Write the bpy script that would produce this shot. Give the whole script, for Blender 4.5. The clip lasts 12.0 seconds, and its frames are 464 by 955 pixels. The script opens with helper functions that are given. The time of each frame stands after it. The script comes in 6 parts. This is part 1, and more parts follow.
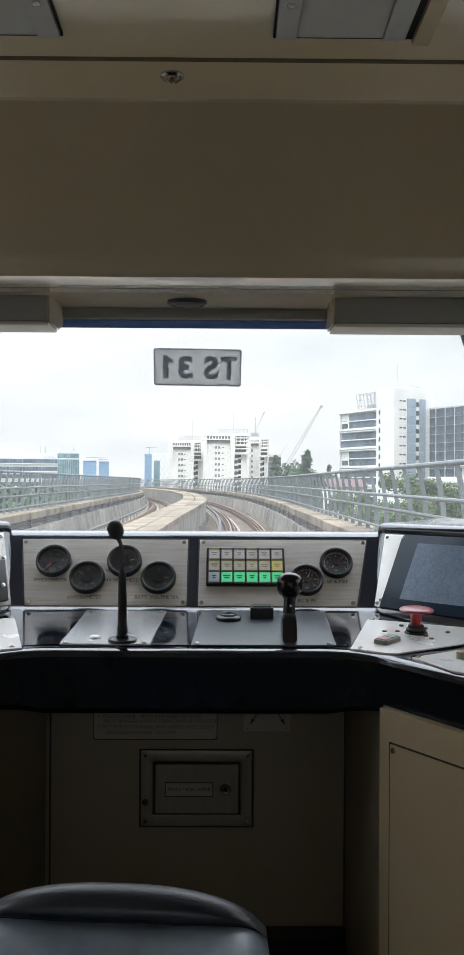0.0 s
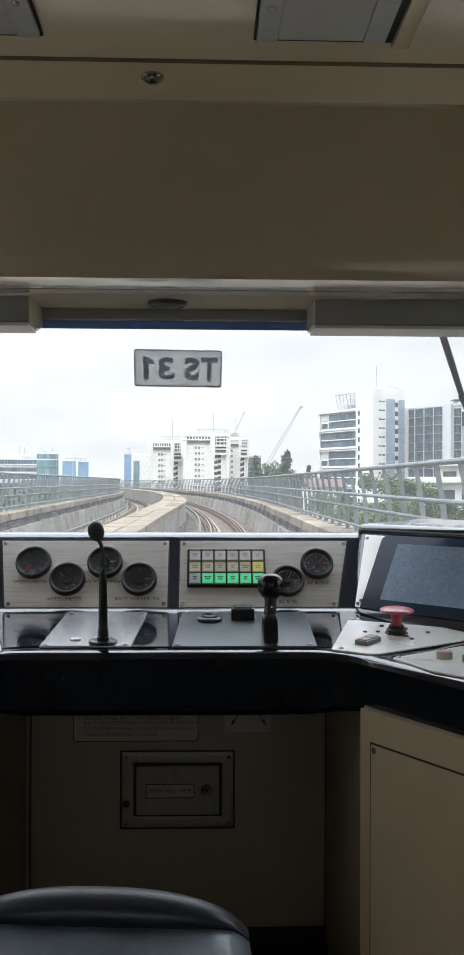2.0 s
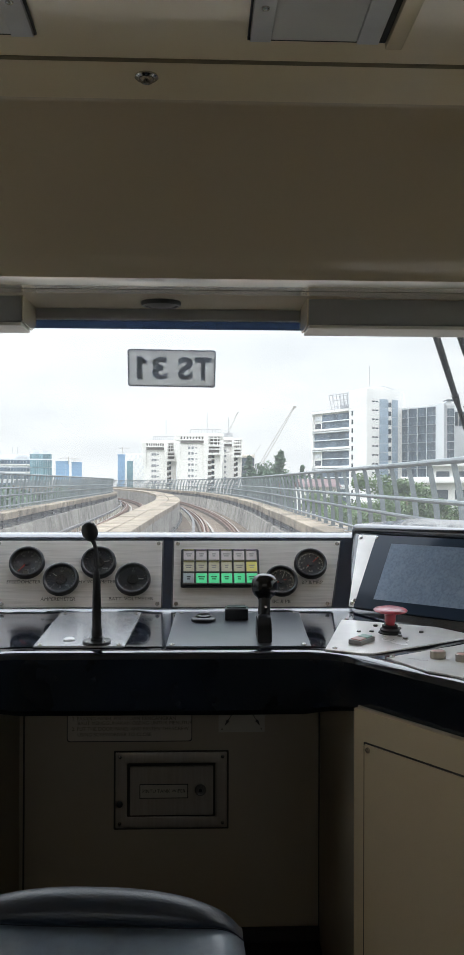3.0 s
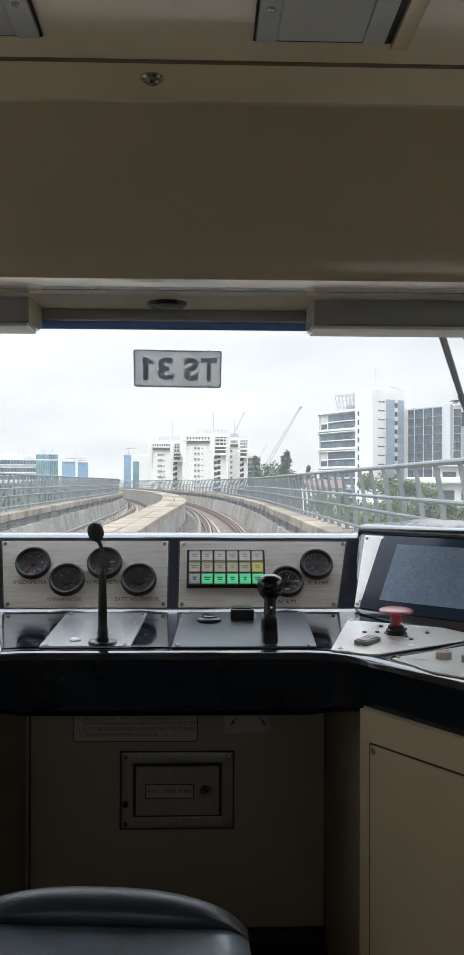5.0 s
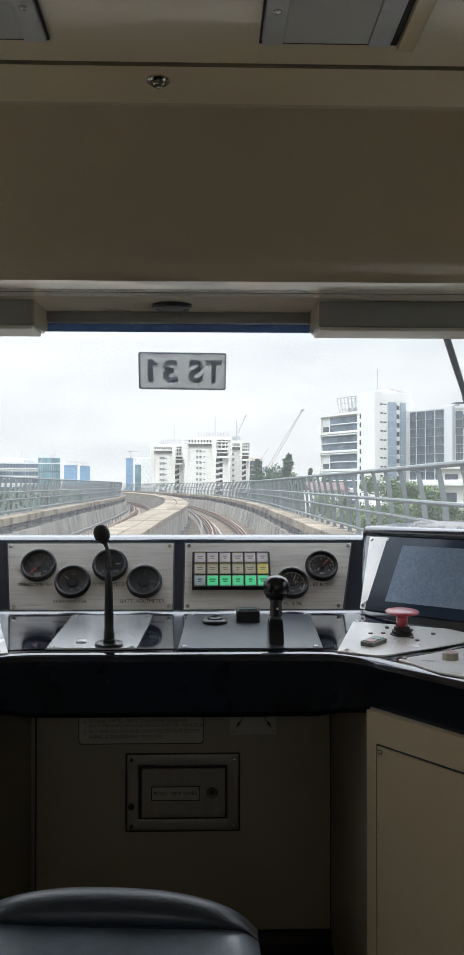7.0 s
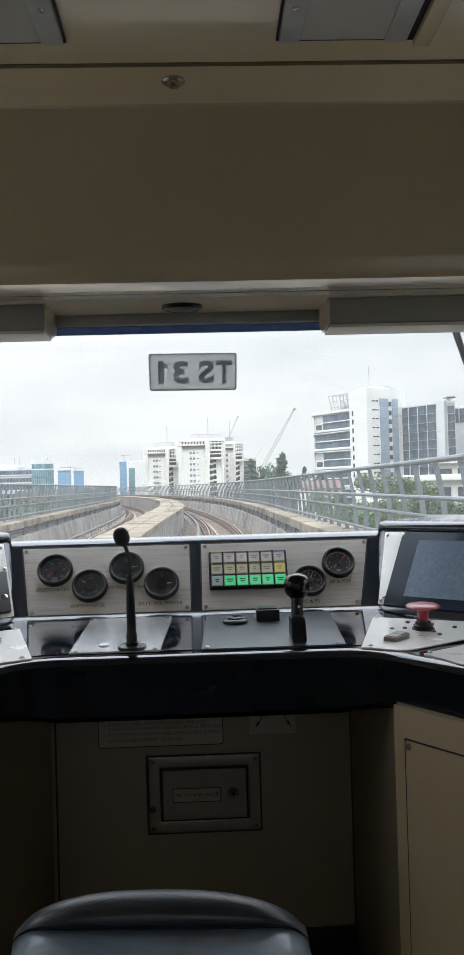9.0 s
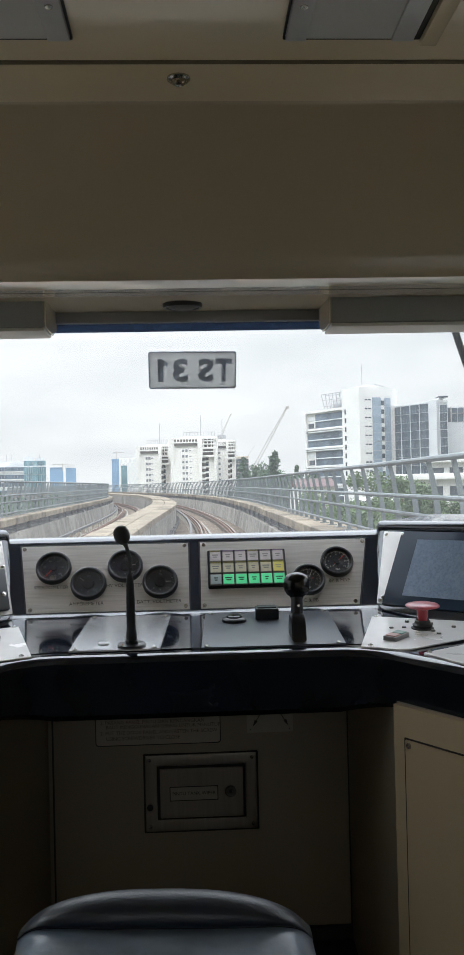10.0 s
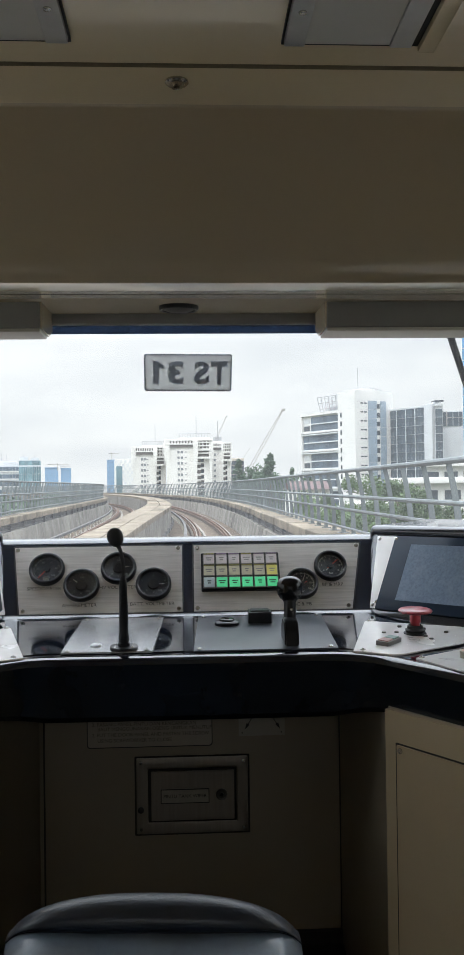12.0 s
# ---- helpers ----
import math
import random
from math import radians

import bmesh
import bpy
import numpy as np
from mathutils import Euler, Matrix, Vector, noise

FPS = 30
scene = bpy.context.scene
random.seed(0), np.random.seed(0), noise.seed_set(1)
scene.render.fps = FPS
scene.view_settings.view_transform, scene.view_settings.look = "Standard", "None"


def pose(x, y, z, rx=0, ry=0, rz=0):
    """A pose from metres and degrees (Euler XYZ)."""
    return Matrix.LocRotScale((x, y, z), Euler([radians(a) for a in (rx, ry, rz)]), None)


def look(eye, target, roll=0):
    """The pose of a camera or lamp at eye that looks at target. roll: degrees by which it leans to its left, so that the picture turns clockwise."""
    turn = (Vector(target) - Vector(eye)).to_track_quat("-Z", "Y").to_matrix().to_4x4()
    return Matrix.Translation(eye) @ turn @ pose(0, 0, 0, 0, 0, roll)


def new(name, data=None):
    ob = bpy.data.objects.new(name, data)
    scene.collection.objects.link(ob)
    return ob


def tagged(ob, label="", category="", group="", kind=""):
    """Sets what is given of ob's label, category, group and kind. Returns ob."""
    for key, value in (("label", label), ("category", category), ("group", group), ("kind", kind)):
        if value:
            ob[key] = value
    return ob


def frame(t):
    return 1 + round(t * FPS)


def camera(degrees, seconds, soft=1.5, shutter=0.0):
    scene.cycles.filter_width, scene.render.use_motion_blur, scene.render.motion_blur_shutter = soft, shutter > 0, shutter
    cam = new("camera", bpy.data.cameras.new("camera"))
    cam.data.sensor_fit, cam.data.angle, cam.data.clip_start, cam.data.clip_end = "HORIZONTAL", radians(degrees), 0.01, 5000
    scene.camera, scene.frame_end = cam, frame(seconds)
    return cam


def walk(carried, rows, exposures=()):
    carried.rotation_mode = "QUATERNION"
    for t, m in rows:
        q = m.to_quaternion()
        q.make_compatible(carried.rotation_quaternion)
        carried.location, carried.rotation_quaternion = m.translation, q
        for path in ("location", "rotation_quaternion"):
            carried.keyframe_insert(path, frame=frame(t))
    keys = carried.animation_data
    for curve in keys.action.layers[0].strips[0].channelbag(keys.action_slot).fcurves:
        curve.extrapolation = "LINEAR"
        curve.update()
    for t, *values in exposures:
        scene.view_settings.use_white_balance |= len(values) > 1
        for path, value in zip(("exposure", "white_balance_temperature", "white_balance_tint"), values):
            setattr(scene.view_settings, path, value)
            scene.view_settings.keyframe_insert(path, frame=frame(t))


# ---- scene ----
cam = camera(29.2, 12.0)
PATH = [
    (0, (0.078, 0.002, 1.295), (0.095, 2.001, 1.311), 0.3),
    (0.5, (0.076, 0.002, 1.298), (0.1, 2.002, 1.311), 0.3),
    (1, (0.077, 0.002, 1.295), (0.109, 2.002, 1.312), 0.4),
    (1.5, (0.076, 0.001, 1.297), (0.116, 2.001, 1.313), 0.3),
    (2, (0.076, 0.002, 1.297), (0.138, 2.001, 1.314), 0.2),
    (2.5, (0.075, 0.002, 1.297), (0.153, 2.0, 1.314), 0.2),
    (4.5, (0.077, 0.002, 1.297), (0.143, 2.001, 1.314), 0.2),
    (5, (0.076, 0.001, 1.297), (0.139, 2.0, 1.315), 0.2),
    (5.5, (0.074, 0.001, 1.296), (0.131, 2.0, 1.317), 0.1),
    (6, (0.077, 0.002, 1.296), (0.131, 2.001, 1.317), 0.2),
    (6.5, (0.075, 0.001, 1.295), (0.132, 2.0, 1.317), 0.2),
    (8.5, (0.029, -0.006, 1.293), (0.094, 1.992, 1.324), -1.2),
    (9, (0.015, 0.002, 1.292), (0.087, 2.0, 1.318), -1.6),
    (9.5, (0.001, 0.004, 1.296), (0.083, 2.002, 1.316), -1.4),
    (10, (-0.003, 0.004, 1.294), (0.086, 2.001, 1.315), -1.3),
    (10.5, (-0.004, 0.004, 1.296), (0.092, 2.001, 1.319), -1.1),
    (11, (-0.005, 0.003, 1.296), (0.095, 2.001, 1.321), -1.1),
    (11.5, (-0.003, 0.002, 1.293), (0.096, 2.0, 1.321), -0.8),
    (12, (-0.001, 0.004, 1.297), (0.099, 2.001, 1.322), -0.7),
]
EXPOSURES = [(0, 1.24), (2.7, 1.24), (4.3, 1.21), (6.7, 1.19), (8.3, 1.15), (12, 1.15)]
walk(cam, [(t, look(eye, target, roll)) for t, eye, target, roll in PATH], EXPOSURES)

# ---- world, sun, exposure ----
SUN_ELEV, SUN_ROT = 58.0, 205.0
world = bpy.data.worlds.new("overcast_sky")
scene.world = world
world.use_nodes = True
wt = world.node_tree
wt.nodes.clear()
w_out = wt.nodes.new("ShaderNodeOutputWorld")
w_bg = wt.nodes.new("ShaderNodeBackground")
w_sky = wt.nodes.new("ShaderNodeTexSky")
w_sky.sky_type = "NISHITA"
w_sky.sun_disc = False
w_sky.sun_elevation = radians(SUN_ELEV)
w_sky.sun_rotation = radians(SUN_ROT)
w_sky.air_density, w_sky.dust_density = 1.0, 4.0
w_tc = wt.nodes.new("ShaderNodeTexCoord")
w_map = wt.nodes.new("ShaderNodeMapping")
w_map.inputs["Scale"].default_value = (1.6, 1.6, 7.0)
w_noise = wt.nodes.new("ShaderNodeTexNoise")
w_noise.inputs["Scale"].default_value = 2.2
w_noise.inputs["Detail"].default_value = 6.0
w_ramp = wt.nodes.new("ShaderNodeValToRGB")
w_ramp.color_ramp.elements[0].position, w_ramp.color_ramp.elements[0].color = 0.36, (4.95, 5.14, 5.36, 1)
w_ramp.color_ramp.elements[1].position, w_ramp.color_ramp.elements[1].color = 0.64, (6.15, 6.22, 6.30, 1)
w_mix = wt.nodes.new("ShaderNodeMixRGB")
w_mix.inputs["Fac"].default_value = 0.93
wt.links.new(w_tc.outputs["Generated"], w_map.inputs["Vector"])
wt.links.new(w_map.outputs["Vector"], w_noise.inputs["Vector"])
wt.links.new(w_noise.outputs["Fac"], w_ramp.inputs["Fac"])
wt.links.new(w_sky.outputs["Color"], w_mix.inputs["Color1"])
wt.links.new(w_ramp.outputs["Color"], w_mix.inputs["Color2"])
# an overcast sky is about three times as bright overhead as at the horizon
w_sep = wt.nodes.new("ShaderNodeSeparateXYZ")
w_elev = wt.nodes.new("ShaderNodeMapRange")
w_elev.inputs["From Min"].default_value, w_elev.inputs["From Max"].default_value = 0.16, 1.0
w_elev.inputs["To Min"].default_value, w_elev.inputs["To Max"].default_value = 0.79, 5.2
w_mul = wt.nodes.new("ShaderNodeVectorMath")
w_mul.operation = "SCALE"
wt.links.new(w_tc.outputs["Generated"], w_sep.inputs["Vector"])
wt.links.new(w_sep.outputs["Z"], w_elev.inputs["Value"])
wt.links.new(w_mix.outputs["Color"], w_mul.inputs[0])
wt.links.new(w_elev.outputs["Result"], w_mul.inputs["Scale"])
# and a little bluer
w_blue = wt.nodes.new("ShaderNodeMixRGB")
w_blue.blend_type = "MULTIPLY"
w_blue.inputs["Color2"].default_value = (0.955, 1.0, 1.07, 1)
w_high = wt.nodes.new("ShaderNodeMapRange")
w_high.inputs["From Min"].default_value, w_high.inputs["From Max"].default_value = 0.16, 0.6
wt.links.new(w_sep.outputs["Z"], w_high.inputs["Value"])
wt.links.new(w_high.outputs["Result"], w_blue.inputs["Fac"])
wt.links.new(w_mul.outputs["Vector"], w_blue.inputs["Color1"])
wt.links.new(w_blue.outputs["Color"], w_bg.inputs["Color"])
w_bg.inputs["Strength"].default_value = 0.10
wt.links.new(w_bg.outputs["Background"], w_out.inputs["Surface"])

sun_data = bpy.data.lights.new("sun", "SUN")
sun_data.energy, sun_data.angle, sun_data.color = 0.5, radians(20), (1.0, 0.975, 0.94)
sun = new("sun", sun_data)
az = radians(SUN_ROT)
sun_way = Vector((math.sin(az) * math.cos(radians(SUN_ELEV)), math.cos(az) * math.cos(radians(SUN_ELEV)), math.sin(radians(SUN_ELEV))))
sun.matrix_world = look((0, 0, 60), Vector((0, 0, 60)) - sun_way)


# ---- materials ----
def mat(name, base, rough=0.5, metal=0.0, vary=0.12, scale=6.0, bump=0.0, bump_scale=None, stain=None, stain_scale=1.2,
        coat=0.0, stretch=(1, 1, 1), spec=0.5, rough_vary=0.12, random_vary=0.0):
    """A procedural surface: grain and stains at two scales, roughness variation, fine relief."""
    m = bpy.data.materials.new(name)
    m.use_nodes = True
    t = m.node_tree
    b = t.nodes["Principled BSDF"]
    b.inputs["Metallic"].default_value = metal
    b.inputs["Coat Weight"].default_value = coat
    b.inputs["Coat Roughness"].default_value = 0.08
    b.inputs["Specular IOR Level"].default_value = spec
    tc = t.nodes.new("ShaderNodeTexCoord")
    mp = t.nodes.new("ShaderNodeMapping")
    mp.inputs["Scale"].default_value = stretch
    t.links.new(tc.outputs["Object"], mp.inputs["Vector"])
    n1 = t.nodes.new("ShaderNodeTexNoise")
    n1.inputs["Scale"].default_value = scale
    n1.inputs["Detail"].default_value = 5
    t.links.new(mp.outputs["Vector"], n1.inputs["Vector"])
    r1 = t.nodes.new("ShaderNodeValToRGB")
    c = Vector(base)
    r1.color_ramp.elements[0].position, r1.color_ramp.elements[1].position = 0.3, 0.7
    r1.color_ramp.elements[0].color = (*(c * (1 - vary)), 1)
    r1.color_ramp.elements[1].color = (*(c * (1 + vary)), 1)
    t.links.new(n1.outputs["Fac"], r1.inputs["Fac"])
    colour = r1.outputs["Color"]
    n2 = t.nodes.new("ShaderNodeTexNoise")
    n2.inputs["Scale"].default_value = stain_scale
    n2.inputs["Detail"].default_value = 8
    n2.inputs["Roughness"].default_value = 0.65
    t.links.new(mp.outputs["Vector"], n2.inputs["Vector"])
    if stain:
        r2 = t.nodes.new("ShaderNodeValToRGB")
        r2.color_ramp.elements[0].position, r2.color_ramp.elements[1].position = 0.48, 0.72
        r2.color_ramp.elements[0].color, r2.color_ramp.elements[1].color = (0, 0, 0, 1), (0.8, 0.8, 0.8, 1)
        t.links.new(n2.outputs["Fac"], r2.inputs["Fac"])
        mx = t.nodes.new("ShaderNodeMixRGB")
        t.links.new(r2.outputs["Color"], mx.inputs["Fac"])
        t.links.new(colour, mx.inputs["Color1"])
        mx.inputs["Color2"].default_value = (*stain, 1)
        colour = mx.outputs["Color"]
    if random_vary:
        oi = t.nodes.new("ShaderNodeObjectInfo")
        mr = t.nodes.new("ShaderNodeMapRange")
        mr.inputs["To Min"].default_value, mr.inputs["To Max"].default_value = 1 - random_vary, 1 + random_vary
        t.links.new(oi.outputs["Random"], mr.inputs["Value"])
        hs = t.nodes.new("ShaderNodeHueSaturation")
        t.links.new(mr.outputs["Result"], hs.inputs["Value"])
        t.links.new(colour, hs.inputs["Color"])
        colour = hs.outputs["Color"]
    t.links.new(colour, b.inputs["Base Color"])
    rr = t.nodes.new("ShaderNodeMapRange")
    rr.inputs["To Min"].default_value = max(0.02, rough - rough_vary)
    rr.inputs["To Max"].default_value = min(1.0, rough + rough_vary)
    t.links.new(n2.outputs["Fac"], rr.inputs["Value"])
    t.links.new(rr.outputs["Result"], b.inputs["Roughness"])
    if bump:
        nb = t.nodes.new("ShaderNodeTexNoise")
        nb.inputs["Scale"].default_value = bump_scale or scale * 6
        nb.inputs["Detail"].default_value = 4
        t.links.new(mp.outputs["Vector"], nb.inputs["Vector"])
        bp = t.nodes.new("ShaderNodeBump")
        bp.inputs["Strength"].default_value = bump
        bp.inputs["Distance"].default_value = 0.002 if scale > 3 else 0.02
        t.links.new(nb.outputs["Fac"], bp.inputs["Height"])
        t.links.new(bp.outputs["Normal"], b.inputs["Normal"])
    return m


def glow(name, colour, strength, base):
    """A lit lamp cap: a coloured plastic lens that gives off its own light."""
    m = mat(name, base, 0.35, vary=0.05)
    b = m.node_tree.nodes["Principled BSDF"]
    b.inputs["Emission Color"].default_value = (*colour, 1)
    b.inputs["Emission Strength"].default_value = strength
    return m


def clear_pane(name, tint, gloss, rough=0.02):
    """Thin glazing: lets the view through and mirrors a little."""
    m = bpy.data.materials.new(name)
    m.use_nodes = True
    t = m.node_tree
    t.nodes.clear()
    out = t.nodes.new("ShaderNodeOutputMaterial")
    tr = t.nodes.new("ShaderNodeBsdfTransparent")
    tr.inputs["Color"].default_value = (*tint, 1)
    gl = t.nodes.new("ShaderNodeBsdfGlossy")
    gl.inputs["Roughness"].default_value = rough
    mx = t.nodes.new("ShaderNodeMixShader")
    mx.inputs["Fac"].default_value = gloss
    t.links.new(tr.outputs[0], mx.inputs[1])
    t.links.new(gl.outputs[0], mx.inputs[2])
    t.links.new(mx.outputs[0], out.inputs["Surface"])
    return m


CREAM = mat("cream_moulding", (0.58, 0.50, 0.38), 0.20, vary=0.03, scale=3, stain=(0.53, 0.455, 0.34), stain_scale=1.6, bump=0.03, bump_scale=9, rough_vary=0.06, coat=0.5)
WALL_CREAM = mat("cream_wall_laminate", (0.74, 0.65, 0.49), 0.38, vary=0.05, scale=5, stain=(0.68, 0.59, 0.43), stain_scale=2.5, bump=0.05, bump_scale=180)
# Lighter copy of the fairing's cream: the ceiling's extra light put into colour.
CEIL_LIT = mat("cream_ceiling_light_in_colour", (0.80, 0.69, 0.485), 0.22, vary=0.03, scale=3, stain=(0.74, 0.625, 0.425), stain_scale=1.2, bump=0.03, bump_scale=7, rough_vary=0.08, coat=0.6)
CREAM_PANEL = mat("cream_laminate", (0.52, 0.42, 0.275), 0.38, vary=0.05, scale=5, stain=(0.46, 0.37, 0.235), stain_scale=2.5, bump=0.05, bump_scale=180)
LIP_PLASTIC = mat("pale_plastic_edge", (0.62, 0.60, 0.56), 0.35, vary=0.04, scale=8)
# Cream laminate darkened: the shade of the knee recess put into its colour.
KNEE_SHADE = mat("shade_coloured_laminate", (0.325, 0.28, 0.207), 0.42, vary=0.05, scale=5, stain=(0.285, 0.245, 0.18), stain_scale=2.5, bump=0.05, bump_scale=180)
HOUSING = mat("grey_beige_plastic", (0.28, 0.28, 0.278), 0.34, vary=0.015, scale=8, rough_vary=0.03)
SEAM_BROWN = mat("brown_joint_filler", (0.17, 0.135, 0.075), 0.7, vary=0.15, scale=20)
SEAM = mat("seam_shadow_gasket", (0.03, 0.027, 0.022), 0.8, vary=0.2)
BLACK_GLOSS = mat("black_glossy_moulding", (0.007, 0.010, 0.017), 0.07, vary=0.2, scale=12, coat=0.3, bump=0.015, bump_scale=25, rough_vary=0.05)
HOOD = mat("black_satin_moulding", (0.009, 0.014, 0.026), 0.17, spec=0.8, coat=0.5, vary=0.2, scale=10, bump=0.04, bump_scale=60, rough_vary=0.06)
APRON = mat("black_semi_gloss_moulding", (0.005, 0.008, 0.013), 0.22, spec=0.3, vary=0.2, scale=12, rough_vary=0.04)
KNOB = mat("black_knob_plastic", (0.008, 0.008, 0.010), 0.18, spec=0.4, vary=0.15, scale=20)
BLACK_SATIN = mat("black_satin_paint", (0.012, 0.013, 0.016), 0.33, spec=0.35, vary=0.2, scale=20, bump=0.05, bump_scale=300)
BLACK_RUBBER = mat("black_rubber", (0.014, 0.014, 0.015), 0.6, vary=0.25, scale=30)
BLACK_PLATE = mat("dark_anodised_plate", (0.058, 0.066, 0.080), 0.33, metal=0.3, vary=0.15, scale=14, bump=0.04, bump_scale=200)
STEEL = mat("brushed_steel", (0.585, 0.555, 0.525), 0.34, metal=0.4, vary=0.07, scale=3, stretch=(3, 60, 60), bump=0.012, bump_scale=5, stain=(0.40, 0.372, 0.345), stain_scale=2.4)
STEEL_DESK = mat("polished_desk_steel", (0.37, 0.372, 0.38), 0.26, metal=0.7, vary=0.02, scale=30, rough_vary=0.05)
# Whitened steel: the sky mirrored in the wing plates put into the colour.
STEEL_SKY = mat("wing_steel_sky_in_colour", (0.84, 0.815, 0.785), 0.24, metal=0.2, vary=0.03, scale=30, stain=(0.76, 0.735, 0.705), stain_scale=6, spec=0.8)
STEEL_DARK = mat("worn_steel", (0.35, 0.31, 0.265), 0.28, metal=0.9, vary=0.05, scale=9, stain=(0.30, 0.265, 0.225), stain_scale=5)
HATCH_STEEL = mat("brushed_hatch_steel", (0.34, 0.305, 0.26), 0.40, metal=0.85, vary=0.08, scale=2, stretch=(60, 3, 3), rough_vary=0.03)
DARK_STUD = mat("dark_stud_steel", (0.14, 0.13, 0.12), 0.3, metal=0.8, vary=0.1, scale=40)
POLISHED = mat("polished_chrome", (0.46, 0.45, 0.43), 0.16, metal=0.95, vary=0.1, scale=40)
CHROME = mat("screw_steel", (0.55, 0.545, 0.53), 0.20, metal=0.8, vary=0.1, scale=40)
ALU = mat("grey_aluminium", (0.60, 0.61, 0.62), 0.42, metal=0.3, vary=0.07, scale=20)
GREY_PANEL = mat("grey_flap", (0.66, 0.66, 0.65), 0.45, vary=0.05, scale=6)
LEATHER = mat("black_leatherette", (0.010, 0.017, 0.031), 0.40, spec=0.62, vary=0.3, scale=30, bump=0.22, bump_scale=260, stain=(0.015, 0.024, 0.039), stain_scale=9)
# Black leatherette raised to light blue: window sheen put into the base colour.
LEATHER_SHEEN = mat("leatherette_sheen_in_colour", (0.20, 0.265, 0.36), 0.44, spec=1.0, coat=0.3, vary=0.25, scale=22, bump=0.12, bump_scale=240, stain=(0.27, 0.335, 0.43), stain_scale=8, rough_vary=0.05)
# Black dial raised to blue grey: the cover glass's reflection put into colour.
DIAL = mat("gauge_dial_glare_in_colour", (0.036, 0.043, 0.055), 0.45, vary=0.15, scale=40)
DIAL_GLASS = clear_pane("gauge_glass", (0.93, 0.93, 0.93), 0.06)
WHITE_INK = mat("white_print", (0.75, 0.74, 0.70), 0.6, vary=0.06, scale=60)
# White print dimmed in colour for the same reflection over the dial.
DIAL_INK = mat("dial_print", (0.40, 0.41, 0.42), 0.6, vary=0.1, scale=60)
GREY_INK = mat("dark_engraving", (0.085, 0.081, 0.078), 0.6, vary=0.2, scale=60)
BLACK_INK = mat("black_print", (0.02, 0.02, 0.022), 0.5, vary=0.2, scale=60)
PALE_INK = mat("pale_grey_print", (0.30, 0.28, 0.27), 0.6, vary=0.2, scale=60)
FAINT_INK = mat("dull_print", (0.10, 0.09, 0.07), 0.6, vary=0.2, scale=60)
RED_PLASTIC = mat("red_plastic", (0.36, 0.024, 0.040), 0.34, vary=0.1, scale=30, coat=0.2)
RED_NEEDLE = mat("red_needle", (0.75, 0.06, 0.04), 0.45, vary=0.05)
GREY_PLASTIC = mat("grey_plastic", (0.17, 0.16, 0.148), 0.42, vary=0.1, scale=30)
LAMP_GREEN = glow("lamp_green_lit", (0.055, 0.52, 0.21), 0.30, (0.10, 0.40, 0.22))
LAMP_YELLOW = glow("lamp_yellow_lit", (0.60, 0.55, 0.14), 0.13, (0.50, 0.46, 0.16))
LENS_YELLOW = mat("yellow_lens_edge", (0.34, 0.31, 0.10), 0.35, vary=0.1, scale=50)
LENS_PURPLE = mat("mauve_lens_edge", (0.25, 0.18, 0.28), 0.35, vary=0.1, scale=50)
LAMP_OFF = mat("lamp_off_grey", (0.66, 0.60, 0.61), 0.35, vary=0.08, scale=50)
LAMP_OFF_WARM = mat("lamp_off_cream", (0.62, 0.58, 0.44), 0.35, vary=0.08, scale=50)
LAMP_OFF_BLUE = mat("lamp_off_bluegrey", (0.44, 0.50, 0.52), 0.35, vary=0.08, scale=50)
# Dusty glass, lightened further in colour for the reflection on the display.
SCREEN = mat("display_dust_and_glare", (0.205, 0.265, 0.355), 0.20, spec=0.5, vary=0.12, scale=160, stain=(0.27, 0.335, 0.43), stain_scale=40, rough_vary=0.08)
SCREEN_MASK = mat("display_border_glass", (0.026, 0.040, 0.062), 0.16, spec=0.12, vary=0.12, scale=6)
FLOOR_DARK = mat("dark_vinyl_floor", (0.018, 0.017, 0.016), 0.6, vary=0.3, scale=30, bump=0.2)


def film(name, base, through_part):
    """Thin printed film: daylight behind it shines through in part."""
    m = mat(name, base, 0.6, vary=0.04, scale=20)
    t = m.node_tree
    b = t.nodes["Principled BSDF"]
    tl = t.nodes.new("ShaderNodeBsdfTranslucent")
    tl.inputs["Color"].default_value = (*base, 1)
    mx = t.nodes.new("ShaderNodeMixShader")
    mx.inputs["Fac"].default_value = through_part
    t.links.new(b.outputs[0], mx.inputs[1])
    t.links.new(tl.outputs[0], mx.inputs[2])
    t.links.new(mx.outputs[0], t.nodes["Material Output"].inputs["Surface"])
    return m


SIGN_FACE = film("sign_film_grey", (0.60, 0.60, 0.59), 0.6)
SIGN_INK = film("sign_film_dark", (0.54, 0.565, 0.615), 0.6)
LABEL_FACE = mat("engraved_label_face", (0.40, 0.37, 0.315), 0.5, vary=0.06, scale=30)
NOTICE_FACE = mat("notice_film", (0.44, 0.39, 0.32), 0.35, vary=0.05, scale=20)
STICKER = mat("sticker_face", (0.42, 0.39, 0.325), 0.5, vary=0.05, scale=20)


